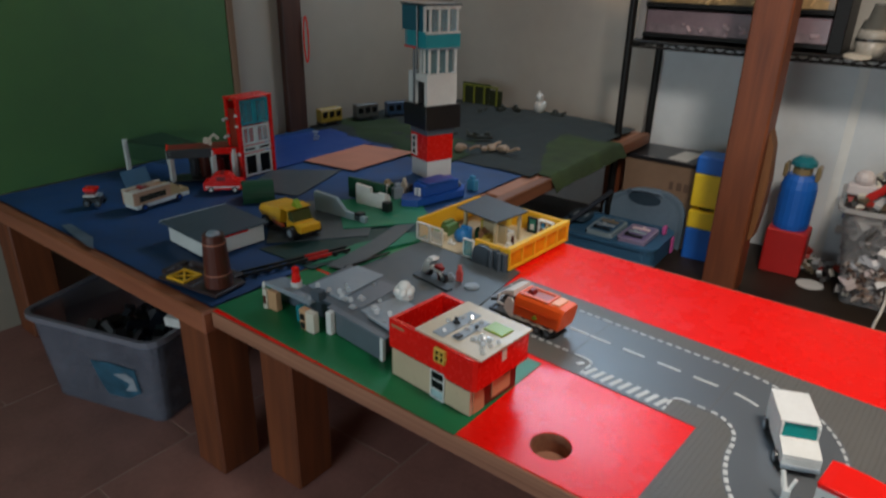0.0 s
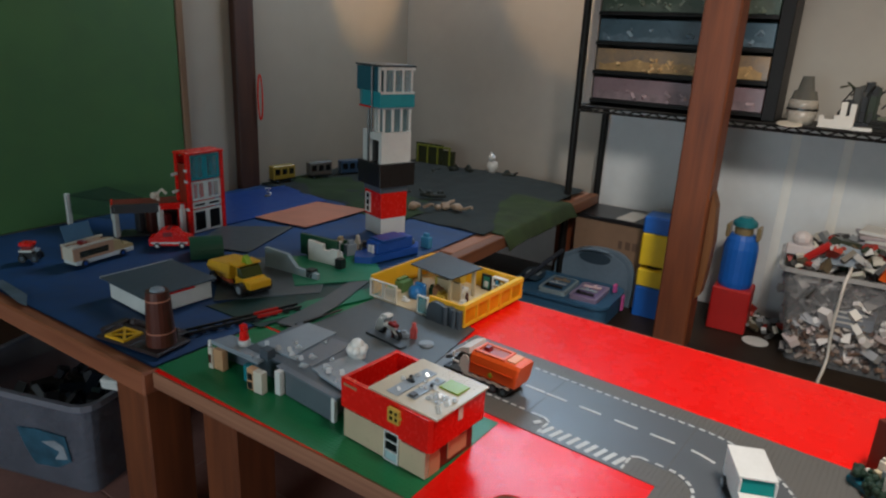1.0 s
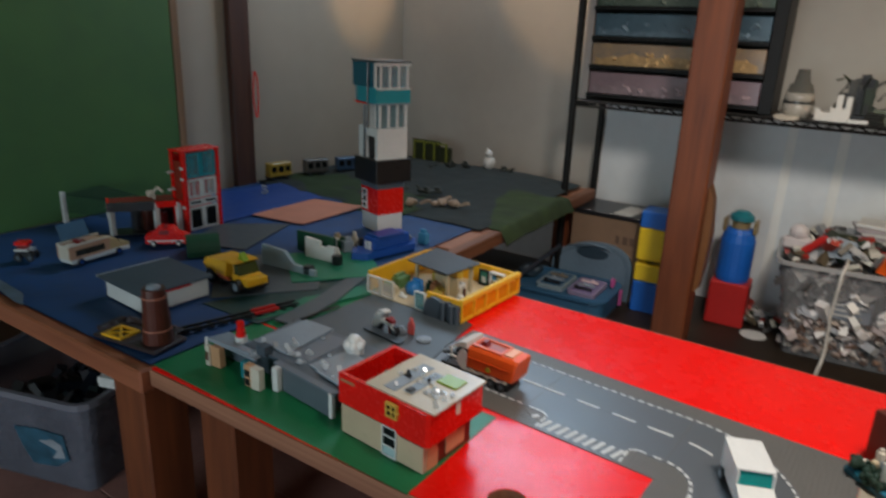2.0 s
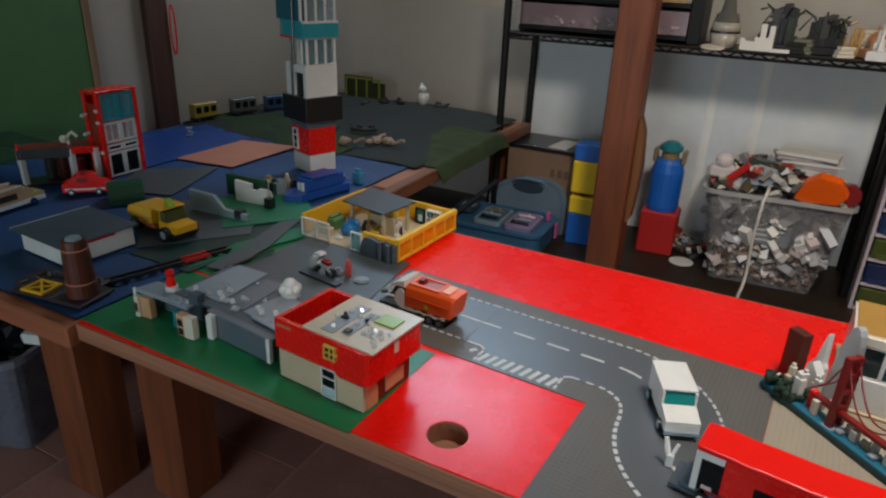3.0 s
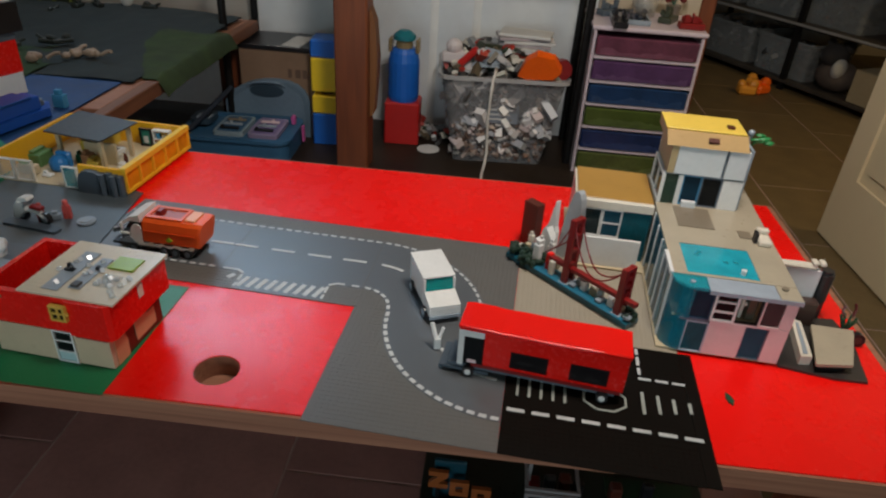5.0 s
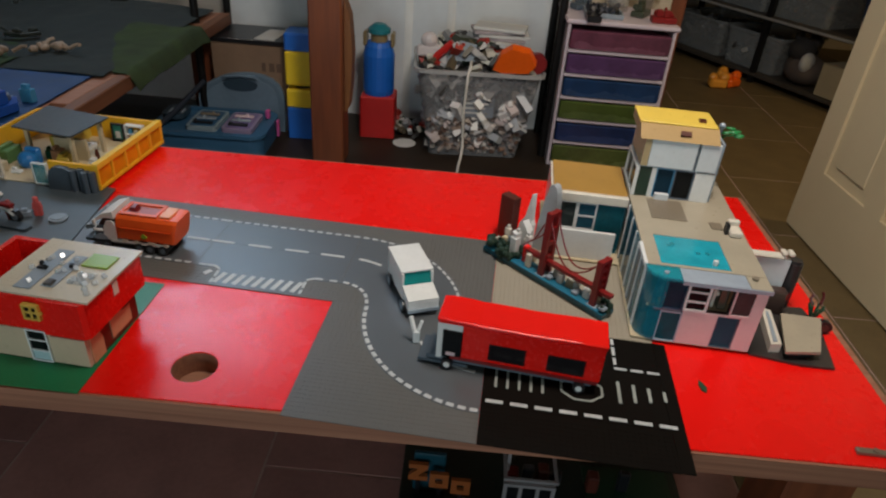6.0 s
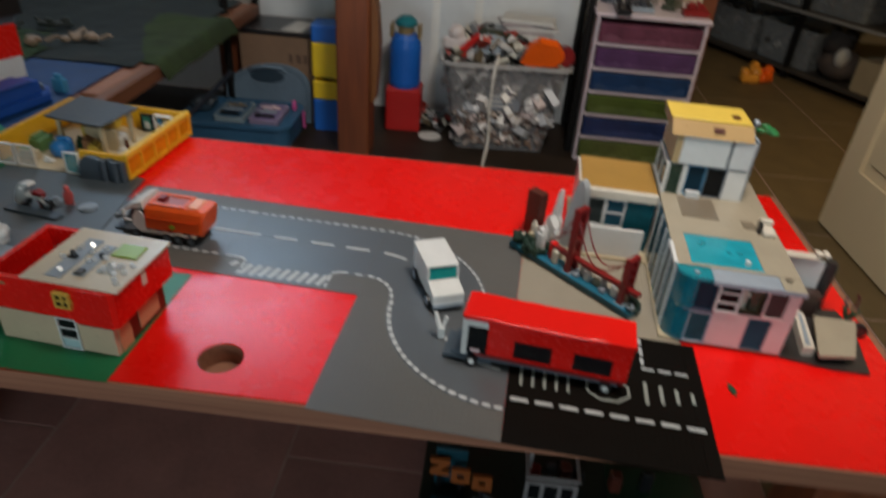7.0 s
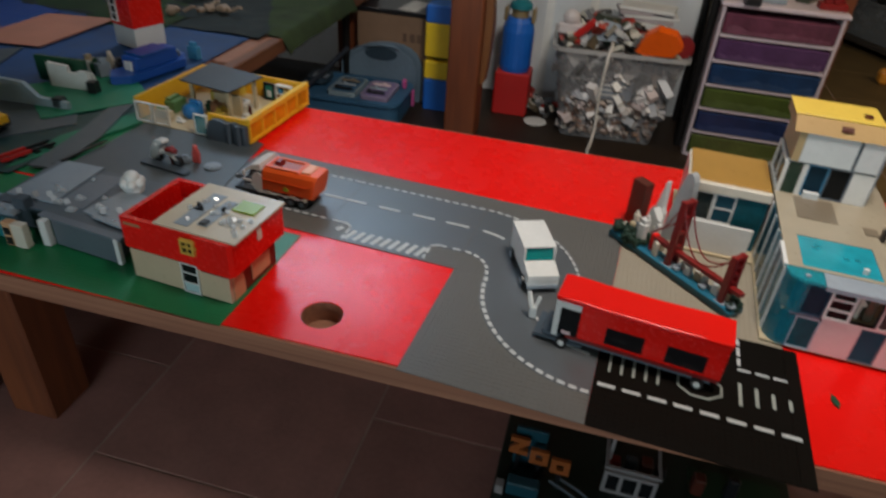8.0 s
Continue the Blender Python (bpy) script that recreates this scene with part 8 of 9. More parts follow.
part("handle_recess", Geo().prism([(0.278 + 0.070 * math.cos(a), 0.196 + 0.026 * math.sin(a)) for a in [k * math.pi / 10 for k in range(20)]], 0.1940, 0.1973, "y"), surface("deep_case_blue", (0.025, 0.05, 0.075), 0.45, 0.2, 6), tc_, "dark oval handle recess")
part("handle", Geo().tube([(0.205, 0.200, 0.212), (0.222, 0.192, 0.228), (0.278, 0.190, 0.236), (0.338, 0.192, 0.232), (0.352, 0.200, 0.216)], 0.007, 8), LIDBLUE, tc_)
part("strap", Geo().tube([(0.030, -0.040, 0.094), (0.060, 0.030, 0.122), (0.135, 0.186, 0.204)], 0.010, 8), surface("dark_navy_pouch", (0.012, 0.020, 0.036), 0.6, 0.3, 10), tc_, "dark folding stay")
part("pouch", Geo().prism(rounded(0.004, 0.030, 0.090, 0.150, 0.03), 0.0925, 0.112), surface("deep_case_blue", (0.025, 0.05, 0.075), 0.45), tc_, "dark zipped pouch")
for x in (0.030, 0.055, 0.078):
    part("clip", Geo().box(x, 0.050, 0.1122, x + 0.007, 0.09, 0.118, 0.001), LGREY, tc_)
for x, mat in ((0.122, toy("pale_slate", (0.26, 0.34, 0.38))), (0.258, toy("mauve_card", (0.30, 0.24, 0.36)))):
    tray = part("insert", Geo().prism(rounded(x, -0.036, x + 0.118, 0.152, 0.016), 0.030, 0.096), mat, tc_)
    part("insert_well", Geo().prism(rounded(x + 0.012, -0.022, x + 0.106, 0.138, 0.012), 0.0962, 0.0980), CASEBLUE if x < 0.2 else toy("violet_card", (0.20, 0.15, 0.30)), tray)
    for k in range(3):
        part("tool", Geo().box(x + 0.020, -0.010 + k * 0.046, 0.0982, x + 0.096, 0.010 + k * 0.046, 0.106, 0.003).ball(x + 0.030 + 0.02 * k, k * 0.046, 0.107, 0.008, n=7, m=4), (BLACK, LGREY, PINK if x > 0.2 else DTAN)[k], tray)
part("latch", Geo().box(0.396, 0.105, 0.0925, 0.412, 0.130, 0.128, 0.003).box(0.4362, 0.105, 0.02, 0.446, 0.130, 0.088, 0.003), toy("hot_pink", (0.55, 0.10, 0.32)), tc_, "pink latch")

# stacked giant bricks
for z0, z1, mat, lab in ((0.0, 0.135, FOAMBLUE, "large blue toy block at the foot of a stack"), (0.1352, 0.21, FOAMYEL, "large yellow toy block in a stack"), (0.225, 0.36, FOAMYEL, "large yellow toy block in a stack"), (0.3602, 0.43, FOAMBLUE, "large blue toy block on top of a stack")):
    ob = thing("toy_block", -0.195, 1.975, z0, 4, lab, "toy block", "stack of large toy blocks")
    part("block_body", Geo().box(-0.058, -0.058, 0, 0.058, 0.058, z1 - z0, 0.006), mat, ob)
    if z1 < 0.42 and z1 > 0.2 and z1 < 0.3:
        part("block_stud", Geo().cyl(0.0, 0.0, z1 - z0, z1 - z0 + 0.0148, 0.035, 16), BLACK, ob)
rbk = thing("toy_block", 0.102, 2.06, 0, 2, "large red toy cube on the floor", "toy block", "large toy blocks")
part("block_body", Geo().box(-0.072, -0.065, 0, 0.072, 0.065, 0.181, 0.006), FOAMRED, rbk)
bl = thing("toy_bottle", 0.10, 2.06, 0.1815, 0, "tall blue toy canister with a teal cap on the red cube", "toy canister")
prof = [(0.060, 0.0), (0.064, 0.02), (0.064, 0.16), (0.056, 0.195), (0.044, 0.212)]
g = Geo()
for (r0, z0), (r1, z1) in zip(prof, prof[1:]):
    g.cyl(0, 0, z0, z1, r0, 20, r1)
part("canister", g, FOAMBLUE, bl, smooth=False)
for x in (-0.062, 0.048):
    part("shoulder", Geo().box(x, -0.03, 0.195, x + 0.015, 0.03, 0.25, 0.005), toy("shoulder_tan", (0.24, 0.18, 0.09)), bl)
part("neck", Geo().cyl(0, 0, 0.2122, 0.245, 0.034, 18), toy("shoulder_tan", (0.24, 0.18, 0.09)), bl)
part("cap", Geo().cyl(0, 0, 0.2452, 0.262, 0.045, 18, 0.045).cyl(0, 0, 0.262, 0.28, 0.045, 18, 0.022), toy("cap_teal", (0.02, 0.18, 0.22)), bl)

# big bin of bricks
bb = tapered_bin("storage_bin", 0.500, 2.032, 0.004, 5, 0.36, 0.485, 0.275, 0.335, 0.352, BINPLASTIC, "large cloudy plastic bin full of grey toy bricks", surface("bin_rim", (0.5, 0.5, 0.5), 0.35, 0.2, 6, alpha=0.7))
tagged(part("bricks", heap(5, 0.335, 0.235, 0.03, 0.318, 680, 0.024, taper=0.36), HEAP, bb), kind="stuff")
tagged(part("small_bricks", heap(15, 0.330, 0.020, 0.018, 0.165, 330, 0.013, taper=0.14).moved(pose(0, -0.128, 0, 5)), HEAPLOW, bb, "small brown and white pieces at the bottom"), kind="stuff")
tagged(part("pale_bricks", heap(17, 0.345, 0.012, 0.06, 0.27, 34, 0.027, taper=0.22).moved(pose(0, -0.136, 0, 5)), PALEBITS, bb, "larger white pieces against the side"), kind="stuff")
lb = part("label_card", Geo().box(-0.064, -0.1558, 0.172, 0.066, -0.1548, 0.248), surface("label_grey", (0.22, 0.25, 0.3), 0.4, 0.3, 20), bb, m=pose(0, 0, 0, 0, 0, 0))
lines = Geo()
for k in range(3):
    lines.box(-0.055, -0.1575, 0.186 + k * 0.019, 0.02 + 0.012 * k, -0.1560, 0.192 + k * 0.019)
part("print_bar", lines, PAPER, lb)
tagged(part("loose_bricks", heap(6, 0.44, 0.28, 0.345, 0.455, 280, 0.02, dome=1.0), HEAPMIX, bb), kind="stuff")
hb = 0.358
solid("toy_mask", Geo().ball(0, 0, 0.06, 0.032, 0.026, 0.03, 10, 7).box(-0.045, -0.02, 0.0, 0.045, 0.02, 0.04, 0.006).tube([(0.02, 0, 0.05), (0.06, 0, 0.02), (0.09, 0.0, 0.06)], 0.007), toy("red_white", (0.6, 0.55, 0.55)), "pale toy head on top of the full bin", "toy piece", m=pose(0.31, 1.925, hb + 0.03))
# plain bent tube for a red toy arm
solid("toy_arm", Geo().tube([(0, 0, 0), (0.05, 0.0, 0.05), (0.075, 0, 0.075)], 0.014, 8), FOAMRED, "red toy arm on top of the full bin", "toy piece", m=pose(0.325, 1.895, hb + 0.02))
og = Geo().prism([(-0.075, 0.0), (-0.04, -0.01), (0.06, 0.0), (0.085, 0.035), (0.055, 0.085), (-0.01, 0.095), (-0.05, 0.065)], -0.02, 0.02, "y")
solid("toy_shell", og, toy("bright_orange", (0.95, 0.13, 0.006)), "bright orange toy shell on top of the full bin", "toy piece", m=pose(0.635, 1.885, hb + 0.016, 18, 0, -6))
solid("toy_ring", Geo().cyl(0, 0, -0.018, 0.018, 0.038, 16, axis="y"), DRED, "dark red round toy piece on top of the full bin", "toy piece", m=pose(0.725, 1.93, hb + 0.035))
for k in range(5):
    solid("booklet", Geo().box(-0.10, -0.06, 0, 0.10, 0.06, 0.011, 0.001), PAPER if k % 2 == 0 else surface("booklet_cover", (0.45, 0.40, 0.42), 0.5, 0.4, 14), "thin paper booklet in a stack on the full bin", "booklet", "stacked booklets", m=pose(0.58 + 0.012 * ((k * 7) % 3 - 1), 2.05, hb + 0.075 + k * 0.0125, 0, 0, 6 * ((k * 5) % 4) - 9))
solid("toy_hull", Geo().prism([(-0.07, 0), (0.07, 0), (0.05, 0.05), (-0.03, 0.06)], -0.03, 0.03, "y"), toy("olive_hull", (0.05, 0.06, 0.04)), "dark olive toy hull on top of the full bin", "toy piece", m=pose(0.44, 2.0, hb + 0.04, 0, 0, 30))
# plain flat prism for a loose grey panel
solid("toy_spaceship", Geo().prism([(-0.06, 0), (0.05, 0), (0.06, 0.06), (-0.01, 0.075)], -0.008, 0.008, "y"), LGREY, "grey toy panel on top of the full bin", "toy piece", m=pose(0.44, 1.905, hb + 0.025, -15, 0, 8))
# cord
pts = [(0.476, 1.90, 0.385), (0.474, 1.862, 0.372), (0.468, 1.838, 0.352), (0.465, 1.842, 0.28), (0.462, 1.850, 0.20), (0.466, 1.856, 0.12), (0.470, 1.860, 0.06), (0.466, 1.835, 0.014), (0.46, 1.76, 0.009), (0.452, 1.4, 0.008), (0.46, 1.0, 0.008)]
solid("bin_cord", Geo().tube(pts, 0.0055, 8), CORDM, "white cord hanging down the front of the bin", "cord", smooth=True)
solid("paper_disc", Geo().cyl(0, 0, 0, 0.004, 0.048, 20), PAPER, "pale round disc lying on the floor", "disc", m=pose(0.225, 1.97, 0.0005, 0, 0, 0))
tagged(solid("floor_litter", heap(9, 0.16, 0.16, 0.012, 0.05, 46, 0.016).moved(pose(0.22, 2.10, 0.002)), HEAPMIX, "loose toy pieces scattered on the floor", "toy pieces"), kind="stuff")

# drawer tower
dt = thing("drawer_tower", 0.815, 1.875, 0, 0, "white plastic tower of six coloured translucent drawers", "drawer unit")
W, DT, HT_ = 0.396, 0.33, 0.56
FRAME_M = surface("lavender_white_plastic", (0.58, 0.50, 0.55), 0.35, 0.12, 6)
part("side", Geo().box(0, 0.004, 0, 0.012, DT, HT_, 0.003), FRAME_M, dt)
part("side", Geo().box(W - 0.012, 0.004, 0, W, DT, HT_, 0.003), FRAME_M, dt)
part("top", Geo().box(-0.008, -0.004, HT_, W + 0.008, DT, HT_ + 0.016, 0.004), FRAME_M, dt)
part("back", Geo().box(0.012, DT - 0.008, 0, W - 0.012, DT, HT_), FRAME_M, dt)
zs = [0.012, 0.108, 0.2, 0.29, 0.378, 0.468, 0.556]
cols = [(0.075, 0.10, 0.025), (0.012, 0.03, 0.11), (0.065, 0.10, 0.02), (0.012, 0.045, 0.13), (0.10, 0.045, 0.13), (0.16, 0.05, 0.085)]
for k in range(6):
    nm = ("green", "navy", "olive", "blue", "purple", "maroon")[k]
    m_ = surface("tinted_drawer_" + nm, cols[k], 0.22, 0.5, 9, 0.1)
    z0, z1 = zs[k], zs[k + 1]
    part("shelf_lip", Geo().box(0.0125, -0.002, z0 - 0.010, W - 0.0125, DT - 0.009, z0 + 0.002, 0.002), FRAME_M, dt)
    d_ = part("drawer", Geo().box(0.015, -0.006, z0 + 0.004, W - 0.015, DT - 0.02, z1 - 0.016, 0.005), m_, dt, nm + " translucent drawer")
    part("drawer_filling", pile(90 + k, 0.03, W - 0.03, z0 + 0.006, 0.012, 0.030, -0.0068, -0.0062, 46), surface("tower_filling_" + nm, tuple(min(1, v * 1.2 + 0.006) for v in cols[k]), 0.35, 0.5, 30), d_)
ty = thing("plastic_tray", 0.97, 1.99, 0.5765, -3, "pale grey tray of small toy parts on the drawer tower", "tray")
part("tray_body", Geo().box(-0.09, -0.07, 0, 0.05, 0.07, 0.006, 0.002), LGREY, ty)
part("tray_rim", Geo().ring(-0.09, -0.07, 0.05, 0.07, -0.084, -0.064, 0.044, 0.064, 0.0061, 0.018), LGREY, ty)
tagged(part("tray_filling", heap(32, 0.11, 0.11, 0.010, 0.03, 60, 0.011).moved(pose(-0.02, 0, 0)), HEAPDARK, ty), kind="stuff")
jr = thing("glass_jar", 1.02, 2.12, 0.5765, 0, "clear round jar on the drawer tower", "jar")
part("jar_body", Geo().cyl(0, 0, 0, 0.085, 0.045, 20, 0.052).cyl(0, 0, 0.0852, 0.10, 0.05, 20, 0.044), surface("clear_jar", (0.55, 0.55, 0.52), 0.08, 0.1, 8, alpha=0.3), jr, smooth=True)
part("jar_filling", Geo().ball(0, 0, 0.04, 0.036, 0.036, 0.034, 10, 7), surface("jar_filling_pale", (0.34, 0.32, 0.29), 0.6, 0.3, 20), jr)
fl_ = thing("toy_flower_pot", 1.135, 2.14, 0.5765, 0, "toy pot with dark red flowers on the drawer tower", "toy plant")
part("pot", Geo().cyl(0, 0, 0, 0.045, 0.024, 14, 0.03), toy("pot_grey", (0.16, 0.14, 0.12)), fl_)
random.seed(77)
for k in range(9):
    part("flower", Geo().ball(random.uniform(-0.05, 0.05), random.uniform(-0.03, 0.03), random.uniform(0.06, 0.10), random.uniform(0.009, 0.015), n=8, m=6), toy("petal_red", (0.16, 0.012, 0.012), 0.6), fl_)
part("stem", Geo().tube([(0, 0, 0.045), (0.01, 0, 0.09)], 0.004).tube([(0, 0, 0.045), (-0.03, 0, 0.09)], 0.004), DGREEN, fl_)
# plain box-and-brick shapes; the black one stands for a toy frame
for i, (nm, x, y, mat, lab) in enumerate((("toy_car", 1.165, 1.94, DRED, "dark red toy car pieces on the drawer tower"), ("toy_machine", 0.885, 2.08, GREY, "dark grey toy machine on the drawer tower"), ("toy_tank", 1.10, 2.03, toy("olive_hull", (0.05, 0.06, 0.04)), "dark olive toy tank on the drawer tower"),
                                           ("toy_ladder", 0.90, 1.92, BLACK, "black toy frame lying on the drawer tower"))):
    random.seed(120 + i)
    toy_ = thing(nm, x, y if i != 3 else 1.885, 0.5765, 30 * i, lab, "toy", "toys on the drawer tower")
    part("base", Geo().box(-0.045, -0.025, 0.0, 0.045, 0.025, 0.022, 0.003), mat, toy_)
    for k in range(8):
        xx, yy, ss = random.uniform(-0.04, 0.03), random.uniform(-0.025, 0.018), random.uniform(0.008, 0.02)
        part("brick", Geo().box(xx, yy, 0.0222, xx + ss, yy + ss, 0.0222 + random.uniform(0.006, 0.035), 0.002), mat, toy_)

# ---- door and far room ----
dr = thing("door_1", 1.705, 0.78, 0.008, 3.5, "cream painted panel door standing open", "door", kind="structure")
g = Geo().box(0, 0, 0, 0.036, 0.10, 2.02).box(0, 0.665, 0, 0.036, 0.765, 2.02).box(0, 0.10, 0, 0.036, 0.665, 0.235).box(0, 0.10, 0.84, 0.036, 0.665, 0.99).box(0, 0.10, 1.86, 0.036, 0.665, 2.02).box(0, 0.34, 0.235, 0.036, 0.425, 0.84).box(0, 0.34, 0.99, 0.036, 0.425, 1.86)
part("door_frame", g, DOORPAINT, dr)
for y0, y1 in ((0.10, 0.34), (0.425, 0.665)):
    for z0, z1 in ((0.235, 0.84), (0.99, 1.86)):
        part("panel", Geo().box(0.010, y0, z0, 0.026, y1, z1), DOORPAINT, dr)
        part("raised_field", Geo().box(0.004, y0 + 0.04, z0 + 0.04, 0.0098, y1 - 0.04, z1 - 0.04, 0.005), DOORPAINT, dr)
part("door_handle", Geo().cyl(0.70, 0.98, -0.05, 0.0, 0.012, 12, axis="x").ball(-0.055, 0.70, 0.98, 0.024, n=12, m=8), surface("brass", (0.5, 0.36, 0.14), 0.3, 0.2, 10, metal=0.9), dr)

RYAW, RX, RY = 28.8, 2.60, 2.54


def on_rack(lx, ly):
    c, s = math.cos(radians(RYAW)), math.sin(radians(RYAW))
    return RX + lx * c - ly * s, RY + lx * s + ly * c


fr = thing("low_rack", RX, RY, 0, RYAW, "dark low rack stacked with clear storage bins", "storage rack")
for x in (0.0, 0.45):
    for y in (0.0, 0.95, 1.9):
        part("upright", Geo().box(x, y, 0, x + 0.03, y + 0.03, 1.3), IRON, fr)
RACKBOARD = surface("dark_shelf_board", (0.045, 0.036, 0.028), 0.55, 0.3, 6)
for z in (0.04, 0.36, 0.70, 1.05):
    part("shelf", Geo().box(0.0, 0.0, z, 0.48, 1.93, z + 0.02), RACKBOARD, fr)
    # only the lip at 0.36 is pale: its edge highlight is painted in
    part("shelf_lip", Geo().box(-0.006, 0.0, z + 0.004, -0.0003, 1.93, z + 0.017, 0.001), surface("lip_highlight_grey", (0.30, 0.29, 0.27), 0.4, 0.3, 9) if z == 0.36 else RACKBOARD, fr)
k = 0
for z, places in ((0.0605, (1.06, 1.49)), (0.3805, (0.82, 1.25, 1.68)), (0.7205, (0.30, 0.73, 1.25, 1.68))):
    for ly in places:
        wx, wy = on_rack(0.24, ly)
        b_ = tapered_bin("storage_bin", wx, wy, z, RYAW + 90, 0.37, 0.41, 0.36, 0.40, 0.21, FARBIN, "clear storage bin of dull toy parts on the low rack")
        tagged(part("bricks", heap(200 + k, 0.34, 0.34, 0.02, 0.17 + 0.02 * (k % 3), 90, 0.026), HEAPGREY if k % 2 == 0 else HEAP, b_), kind="stuff")
        k += 1
wx, wy = on_rack(0.22, 0.36)
solid("blue_tub", Geo().cyl(0, 0, 0, 0.24, 0.16, 24, 0.19).cyl(0, 0, 0.2402, 0.252, 0.2, 24), surface("deep_blue_tub", (0.012, 0.045, 0.14), 0.35, 0.2, 5), "deep blue plastic tub on the low rack", "tub", m=pose(wx, wy, 0.3805), smooth=False)
wx, wy = on_rack(0.02, 0.09)
fc_ = thing("cardboard_box", wx, wy, 0.0605, RYAW, "plain brown cardboard box on the bottom rack shelf", "box")
part("carton", Geo().box(0, 0, 0, 0.36, 0.46, 0.165, 0.003), surface("far_cardboard", (0.34, 0.27, 0.16), 0.8, 0.2, 5), fc_)
part("flap", Geo().box(0.0, 0.0, 0.1652, 0.17, 0.46, 0.169), surface("far_cardboard", (0.34, 0.27, 0.16)), fc_)
part("tape", Geo().box(-0.0012, 0.02, 0.0, -0.0002, 0.30, 0.045), surface("dark_box_print", (0.06, 0.045, 0.03), 0.7, 0.2, 9), fc_)
wx, wy = on_rack(0.11, 0.71)
plush = thing("soft_toy", wx, wy, 0.0605, RYAW, "dark soft toy with a white chest on the bottom rack shelf", "soft toy")
DARKPLUSH = surface("dark_plush", (0.03, 0.026, 0.024), 0.95, 0.4, 10, 0.4)
part("torso", Geo().ball(0, 0, 0.085, 0.10, 0.12, 0.085, 14, 9), surface("brown_plush", (0.10, 0.075, 0.06), 0.95, 0.4, 10, 0.4), plush, smooth=True)
part("head", Geo().ball(-0.03, 0.03, 0.19, 0.07, 0.075, 0.065, 14, 9), DARKPLUSH, plush, smooth=True)
part("chest", Geo().ball(-0.062, -0.045, 0.135, 0.05, 0.035, 0.055, 12, 8), surface("white_plush", (0.42, 0.41, 0.38), 0.95, 0.3, 10, 0.4), plush, "white chest patch", smooth=True)
part("ear", Geo().ball(-0.01, -0.03, 0.245, 0.026, n=8, m=6), DARKPLUSH, plush)
part("ear", Geo().ball(-0.01, 0.085, 0.245, 0.026, n=8, m=6), DARKPLUSH, plush)
for i, (x, y, mat) in enumerate(((1.90, 3.22, toy("amber", (0.7, 0.28, 0.03))), (1.99, 3.26, ORANGE), (1.95, 3.32, toy("amber", (0.7, 0.28, 0.03))))):
    solid("floor_toy", Geo().box(-0.05, -0.035, 0, 0.05, 0.035, 0.05, 0.012).ball(0.03, 0, 0.06, 0.03, n=8, m=6).ball(-0.03, 0.01, 0.055, 0.024, n=8, m=6), mat, "small orange toy lying on the floor", "toy", "orange toys on the floor", m=pose(x, y, 0.0005, 0, 0, 35 * i))

# ---- under the tables ----
ub = tapered_bin("storage_bin", -1.124, 0.097, 0.003, 17, 0.36, 0.41, 0.32, 0.36, 0.25, DARKBIN, "cloudy storage bin of mixed toys under the blue table", surface("bin_rim_dark", (0.24, 0.24, 0.29), 0.4, 0.2, 6, alpha=0.75))
tagged(part("bricks", heap(51, 0.31, 0.28, 0.02, 0.160, 330, 0.020), HEAPDARK, ub), kind="stuff")
pk = part("packet", Geo().prism([(-0.012, 0.165), (0.050, 0.172), (0.128, 0.168), (0.132, 0.100), (0.090, 0.072), (0.020, 0.066), (0.0, 0.110)], -0.1635, -0.1615, "y"), surface("teal_packet", (0.04, 0.14, 0.22), 0.4, 0.6, 26), ub, "dull teal packet with a pale shape", m=pose(0, 0, 0, 4.57))
part("packet_print", Geo().prism([(0.056, 0.140), (0.095, 0.152), (0.120, 0.140), (0.124, 0.104), (0.085, 0.096), (0.104, 0.122)], -0.1650, -0.1637, "y"), surface("faded_packet_print", (0.34, 0.38, 0.44), 0.6, 0.4, 20), pk)
random.seed(61)
cg_ = Geo()
pts = [(-0.98 + 0.16 * math.sin(i * 1.7) * random.uniform(0.5, 1), 0.16 + 0.08 * math.cos(i * 2.1), 0.25 + 0.05 * random.random()) for i in range(22)]
solid("black_cable", Geo().tube(pts, 0.009, 6), surface("black_cable_rubber", (0.012, 0.012, 0.012), 0.5, 0.2, 10), "tangled black cable heaped on the bin of toys", "cable")
solid("white_plug", Geo().box(-0.025, -0.018, 0, 0.025, 0.018, 0.028, 0.004), WHITE, "white plug lying on the tangled cable", "plug", m=pose(-0.90, 0.07, 0.262, 10, 0, 20))
zb = thing("toy_zoo_set", 0.412, 0.10, 0.002, 0, "toy zoo gate with orange letter blocks on a dark base", "toy model")
part("base", Geo().box(0, 0, 0, 0.55, 0.26, 0.012, 0.002), toy("zoo_base", (0.012, 0.022, 0.016)), zb)
# lawn, blue, orange and white are darkened: shade under the table put in
part("lawn", Geo().box(0.36, 0.10, 0.0122, 0.53, 0.22, 0.016), toy("shaded_lawn", (0.007, 0.036, 0.018)), zb)
DIMBLUE, DIMORANGE, DIMWHITE = toy("zoo_shaded_blue", (0.010, 0.060, 0.085)), toy("zoo_shaded_orange", (0.30, 0.085, 0.022)), toy("zoo_shaded_white", (0.28, 0.26, 0.26))
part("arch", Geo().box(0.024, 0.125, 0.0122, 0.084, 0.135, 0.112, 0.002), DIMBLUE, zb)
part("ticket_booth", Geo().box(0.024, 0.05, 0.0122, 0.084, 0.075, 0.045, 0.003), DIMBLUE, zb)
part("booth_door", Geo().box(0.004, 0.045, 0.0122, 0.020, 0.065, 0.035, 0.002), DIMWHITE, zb)
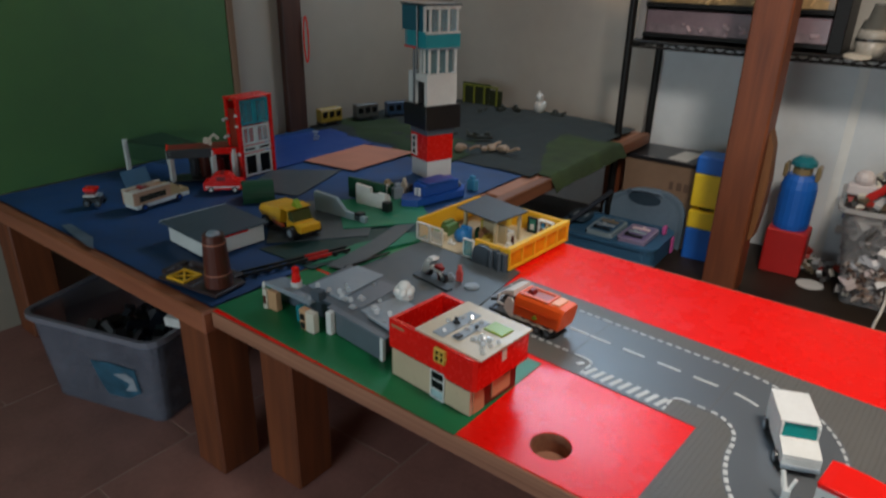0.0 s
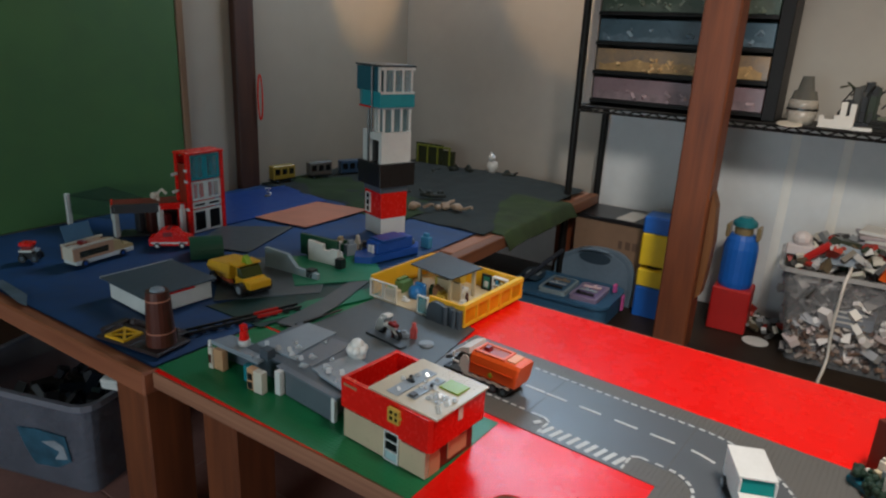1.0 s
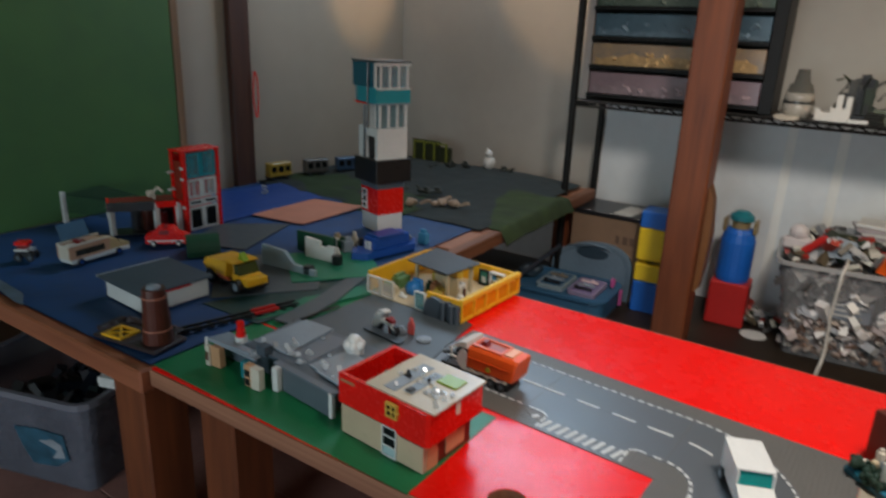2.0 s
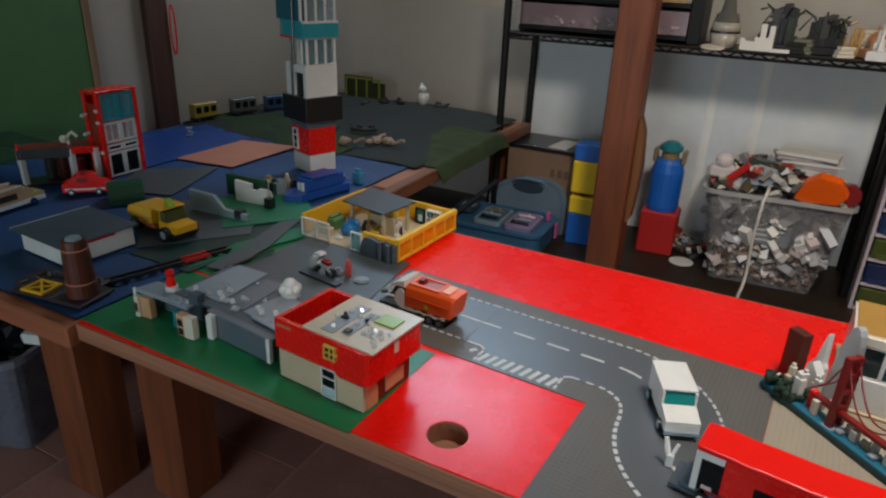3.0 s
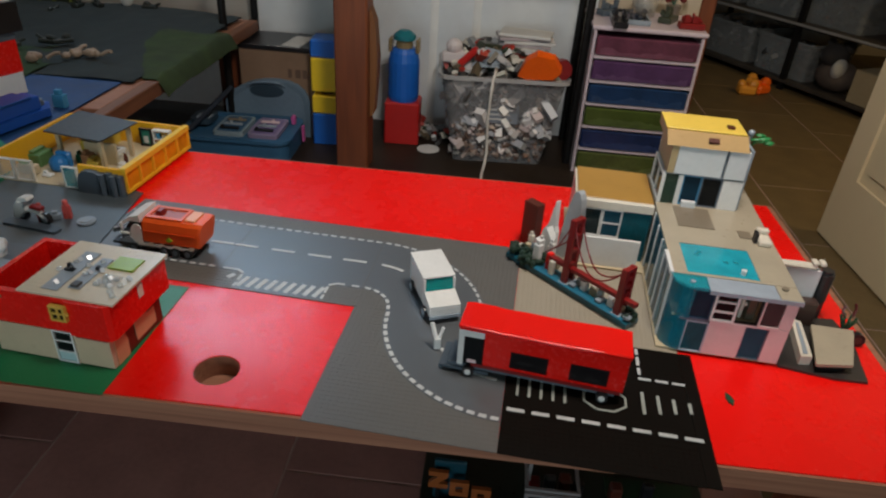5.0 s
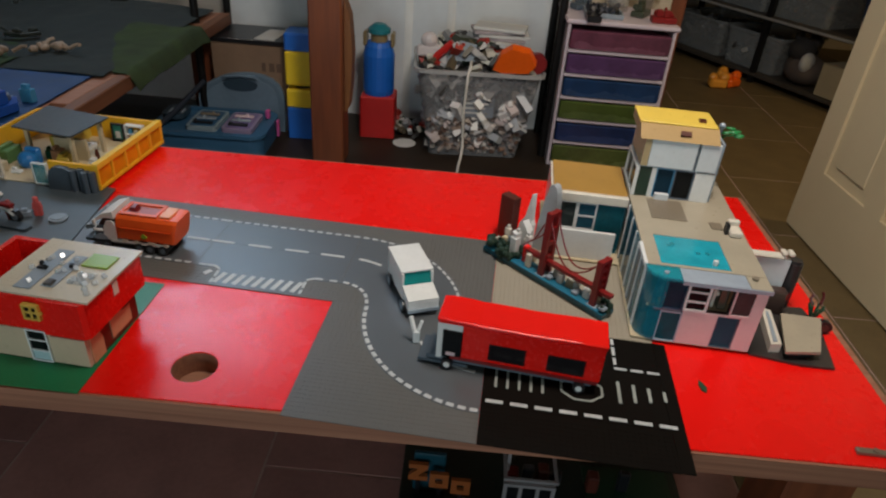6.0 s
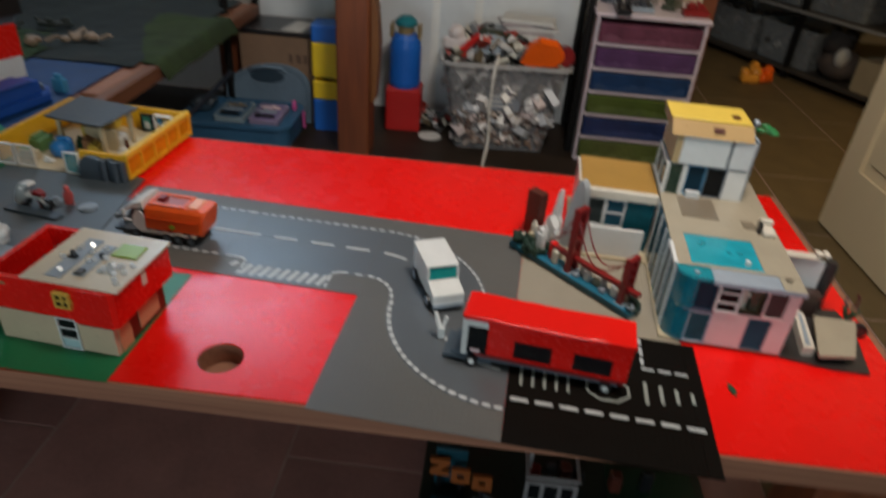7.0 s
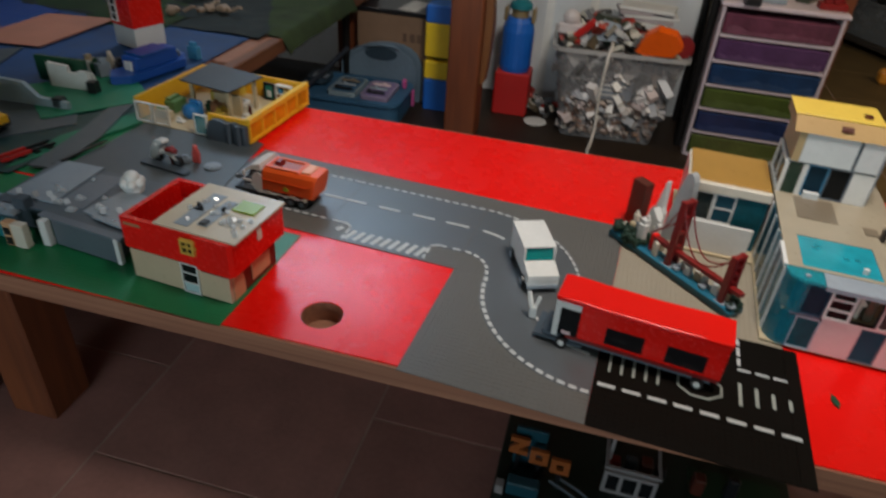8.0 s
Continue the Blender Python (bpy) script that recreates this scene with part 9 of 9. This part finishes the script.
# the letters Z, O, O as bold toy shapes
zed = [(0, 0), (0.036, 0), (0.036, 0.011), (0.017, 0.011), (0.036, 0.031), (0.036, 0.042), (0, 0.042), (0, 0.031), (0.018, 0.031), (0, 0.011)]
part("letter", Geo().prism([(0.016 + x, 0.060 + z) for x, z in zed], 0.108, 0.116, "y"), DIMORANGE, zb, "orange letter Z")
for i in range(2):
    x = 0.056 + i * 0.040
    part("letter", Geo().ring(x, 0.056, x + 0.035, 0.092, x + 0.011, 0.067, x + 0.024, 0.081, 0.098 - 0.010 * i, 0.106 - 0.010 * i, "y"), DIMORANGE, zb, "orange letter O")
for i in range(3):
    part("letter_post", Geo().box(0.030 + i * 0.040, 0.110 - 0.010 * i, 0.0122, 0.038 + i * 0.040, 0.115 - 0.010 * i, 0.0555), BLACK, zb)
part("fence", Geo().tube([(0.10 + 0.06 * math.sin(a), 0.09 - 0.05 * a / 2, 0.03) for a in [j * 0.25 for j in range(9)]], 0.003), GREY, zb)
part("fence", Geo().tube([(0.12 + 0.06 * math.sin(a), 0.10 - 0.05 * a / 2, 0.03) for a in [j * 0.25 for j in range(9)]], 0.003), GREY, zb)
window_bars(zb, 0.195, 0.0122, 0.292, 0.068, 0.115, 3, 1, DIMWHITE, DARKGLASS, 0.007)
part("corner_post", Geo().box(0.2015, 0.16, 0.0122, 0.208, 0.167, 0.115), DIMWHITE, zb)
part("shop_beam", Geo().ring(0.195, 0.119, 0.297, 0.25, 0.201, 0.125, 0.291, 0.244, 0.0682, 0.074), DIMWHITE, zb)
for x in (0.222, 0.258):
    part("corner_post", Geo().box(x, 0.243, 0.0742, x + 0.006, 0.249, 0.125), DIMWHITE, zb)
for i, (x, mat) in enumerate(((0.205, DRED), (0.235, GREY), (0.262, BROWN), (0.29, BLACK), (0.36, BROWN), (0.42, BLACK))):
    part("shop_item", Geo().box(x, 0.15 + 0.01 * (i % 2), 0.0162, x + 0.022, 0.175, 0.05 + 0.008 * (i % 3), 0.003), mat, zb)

# ---- floor tiles ----
TS = 0.478
base = Geo().box(0.002, 0.002, -0.006, TS - 0.003, TS - 0.003, 0.0, 0.0006)
me = bpy.data.meshes.new("tile")
me.from_pydata(base.v, [], base.f)
me.materials.append(FLOORTILE)
me_hall = me.copy()
me_hall.materials.clear()
me_hall.materials.append(HALLTILE)
for i in range(-4, 8):
    off = 0.258 if i % 2 == 0 else 0.013
    for j in range(-6, 10):
        x, y = 0.138 + i * TS, off + j * TS
        if -2.3 < x < 3.5 and -2.9 < y < 4.5:
            ob = new("tile", me_hall if i >= 2 else me)
            ob.parent = floor
            ob.location = (x, y, 0.0)
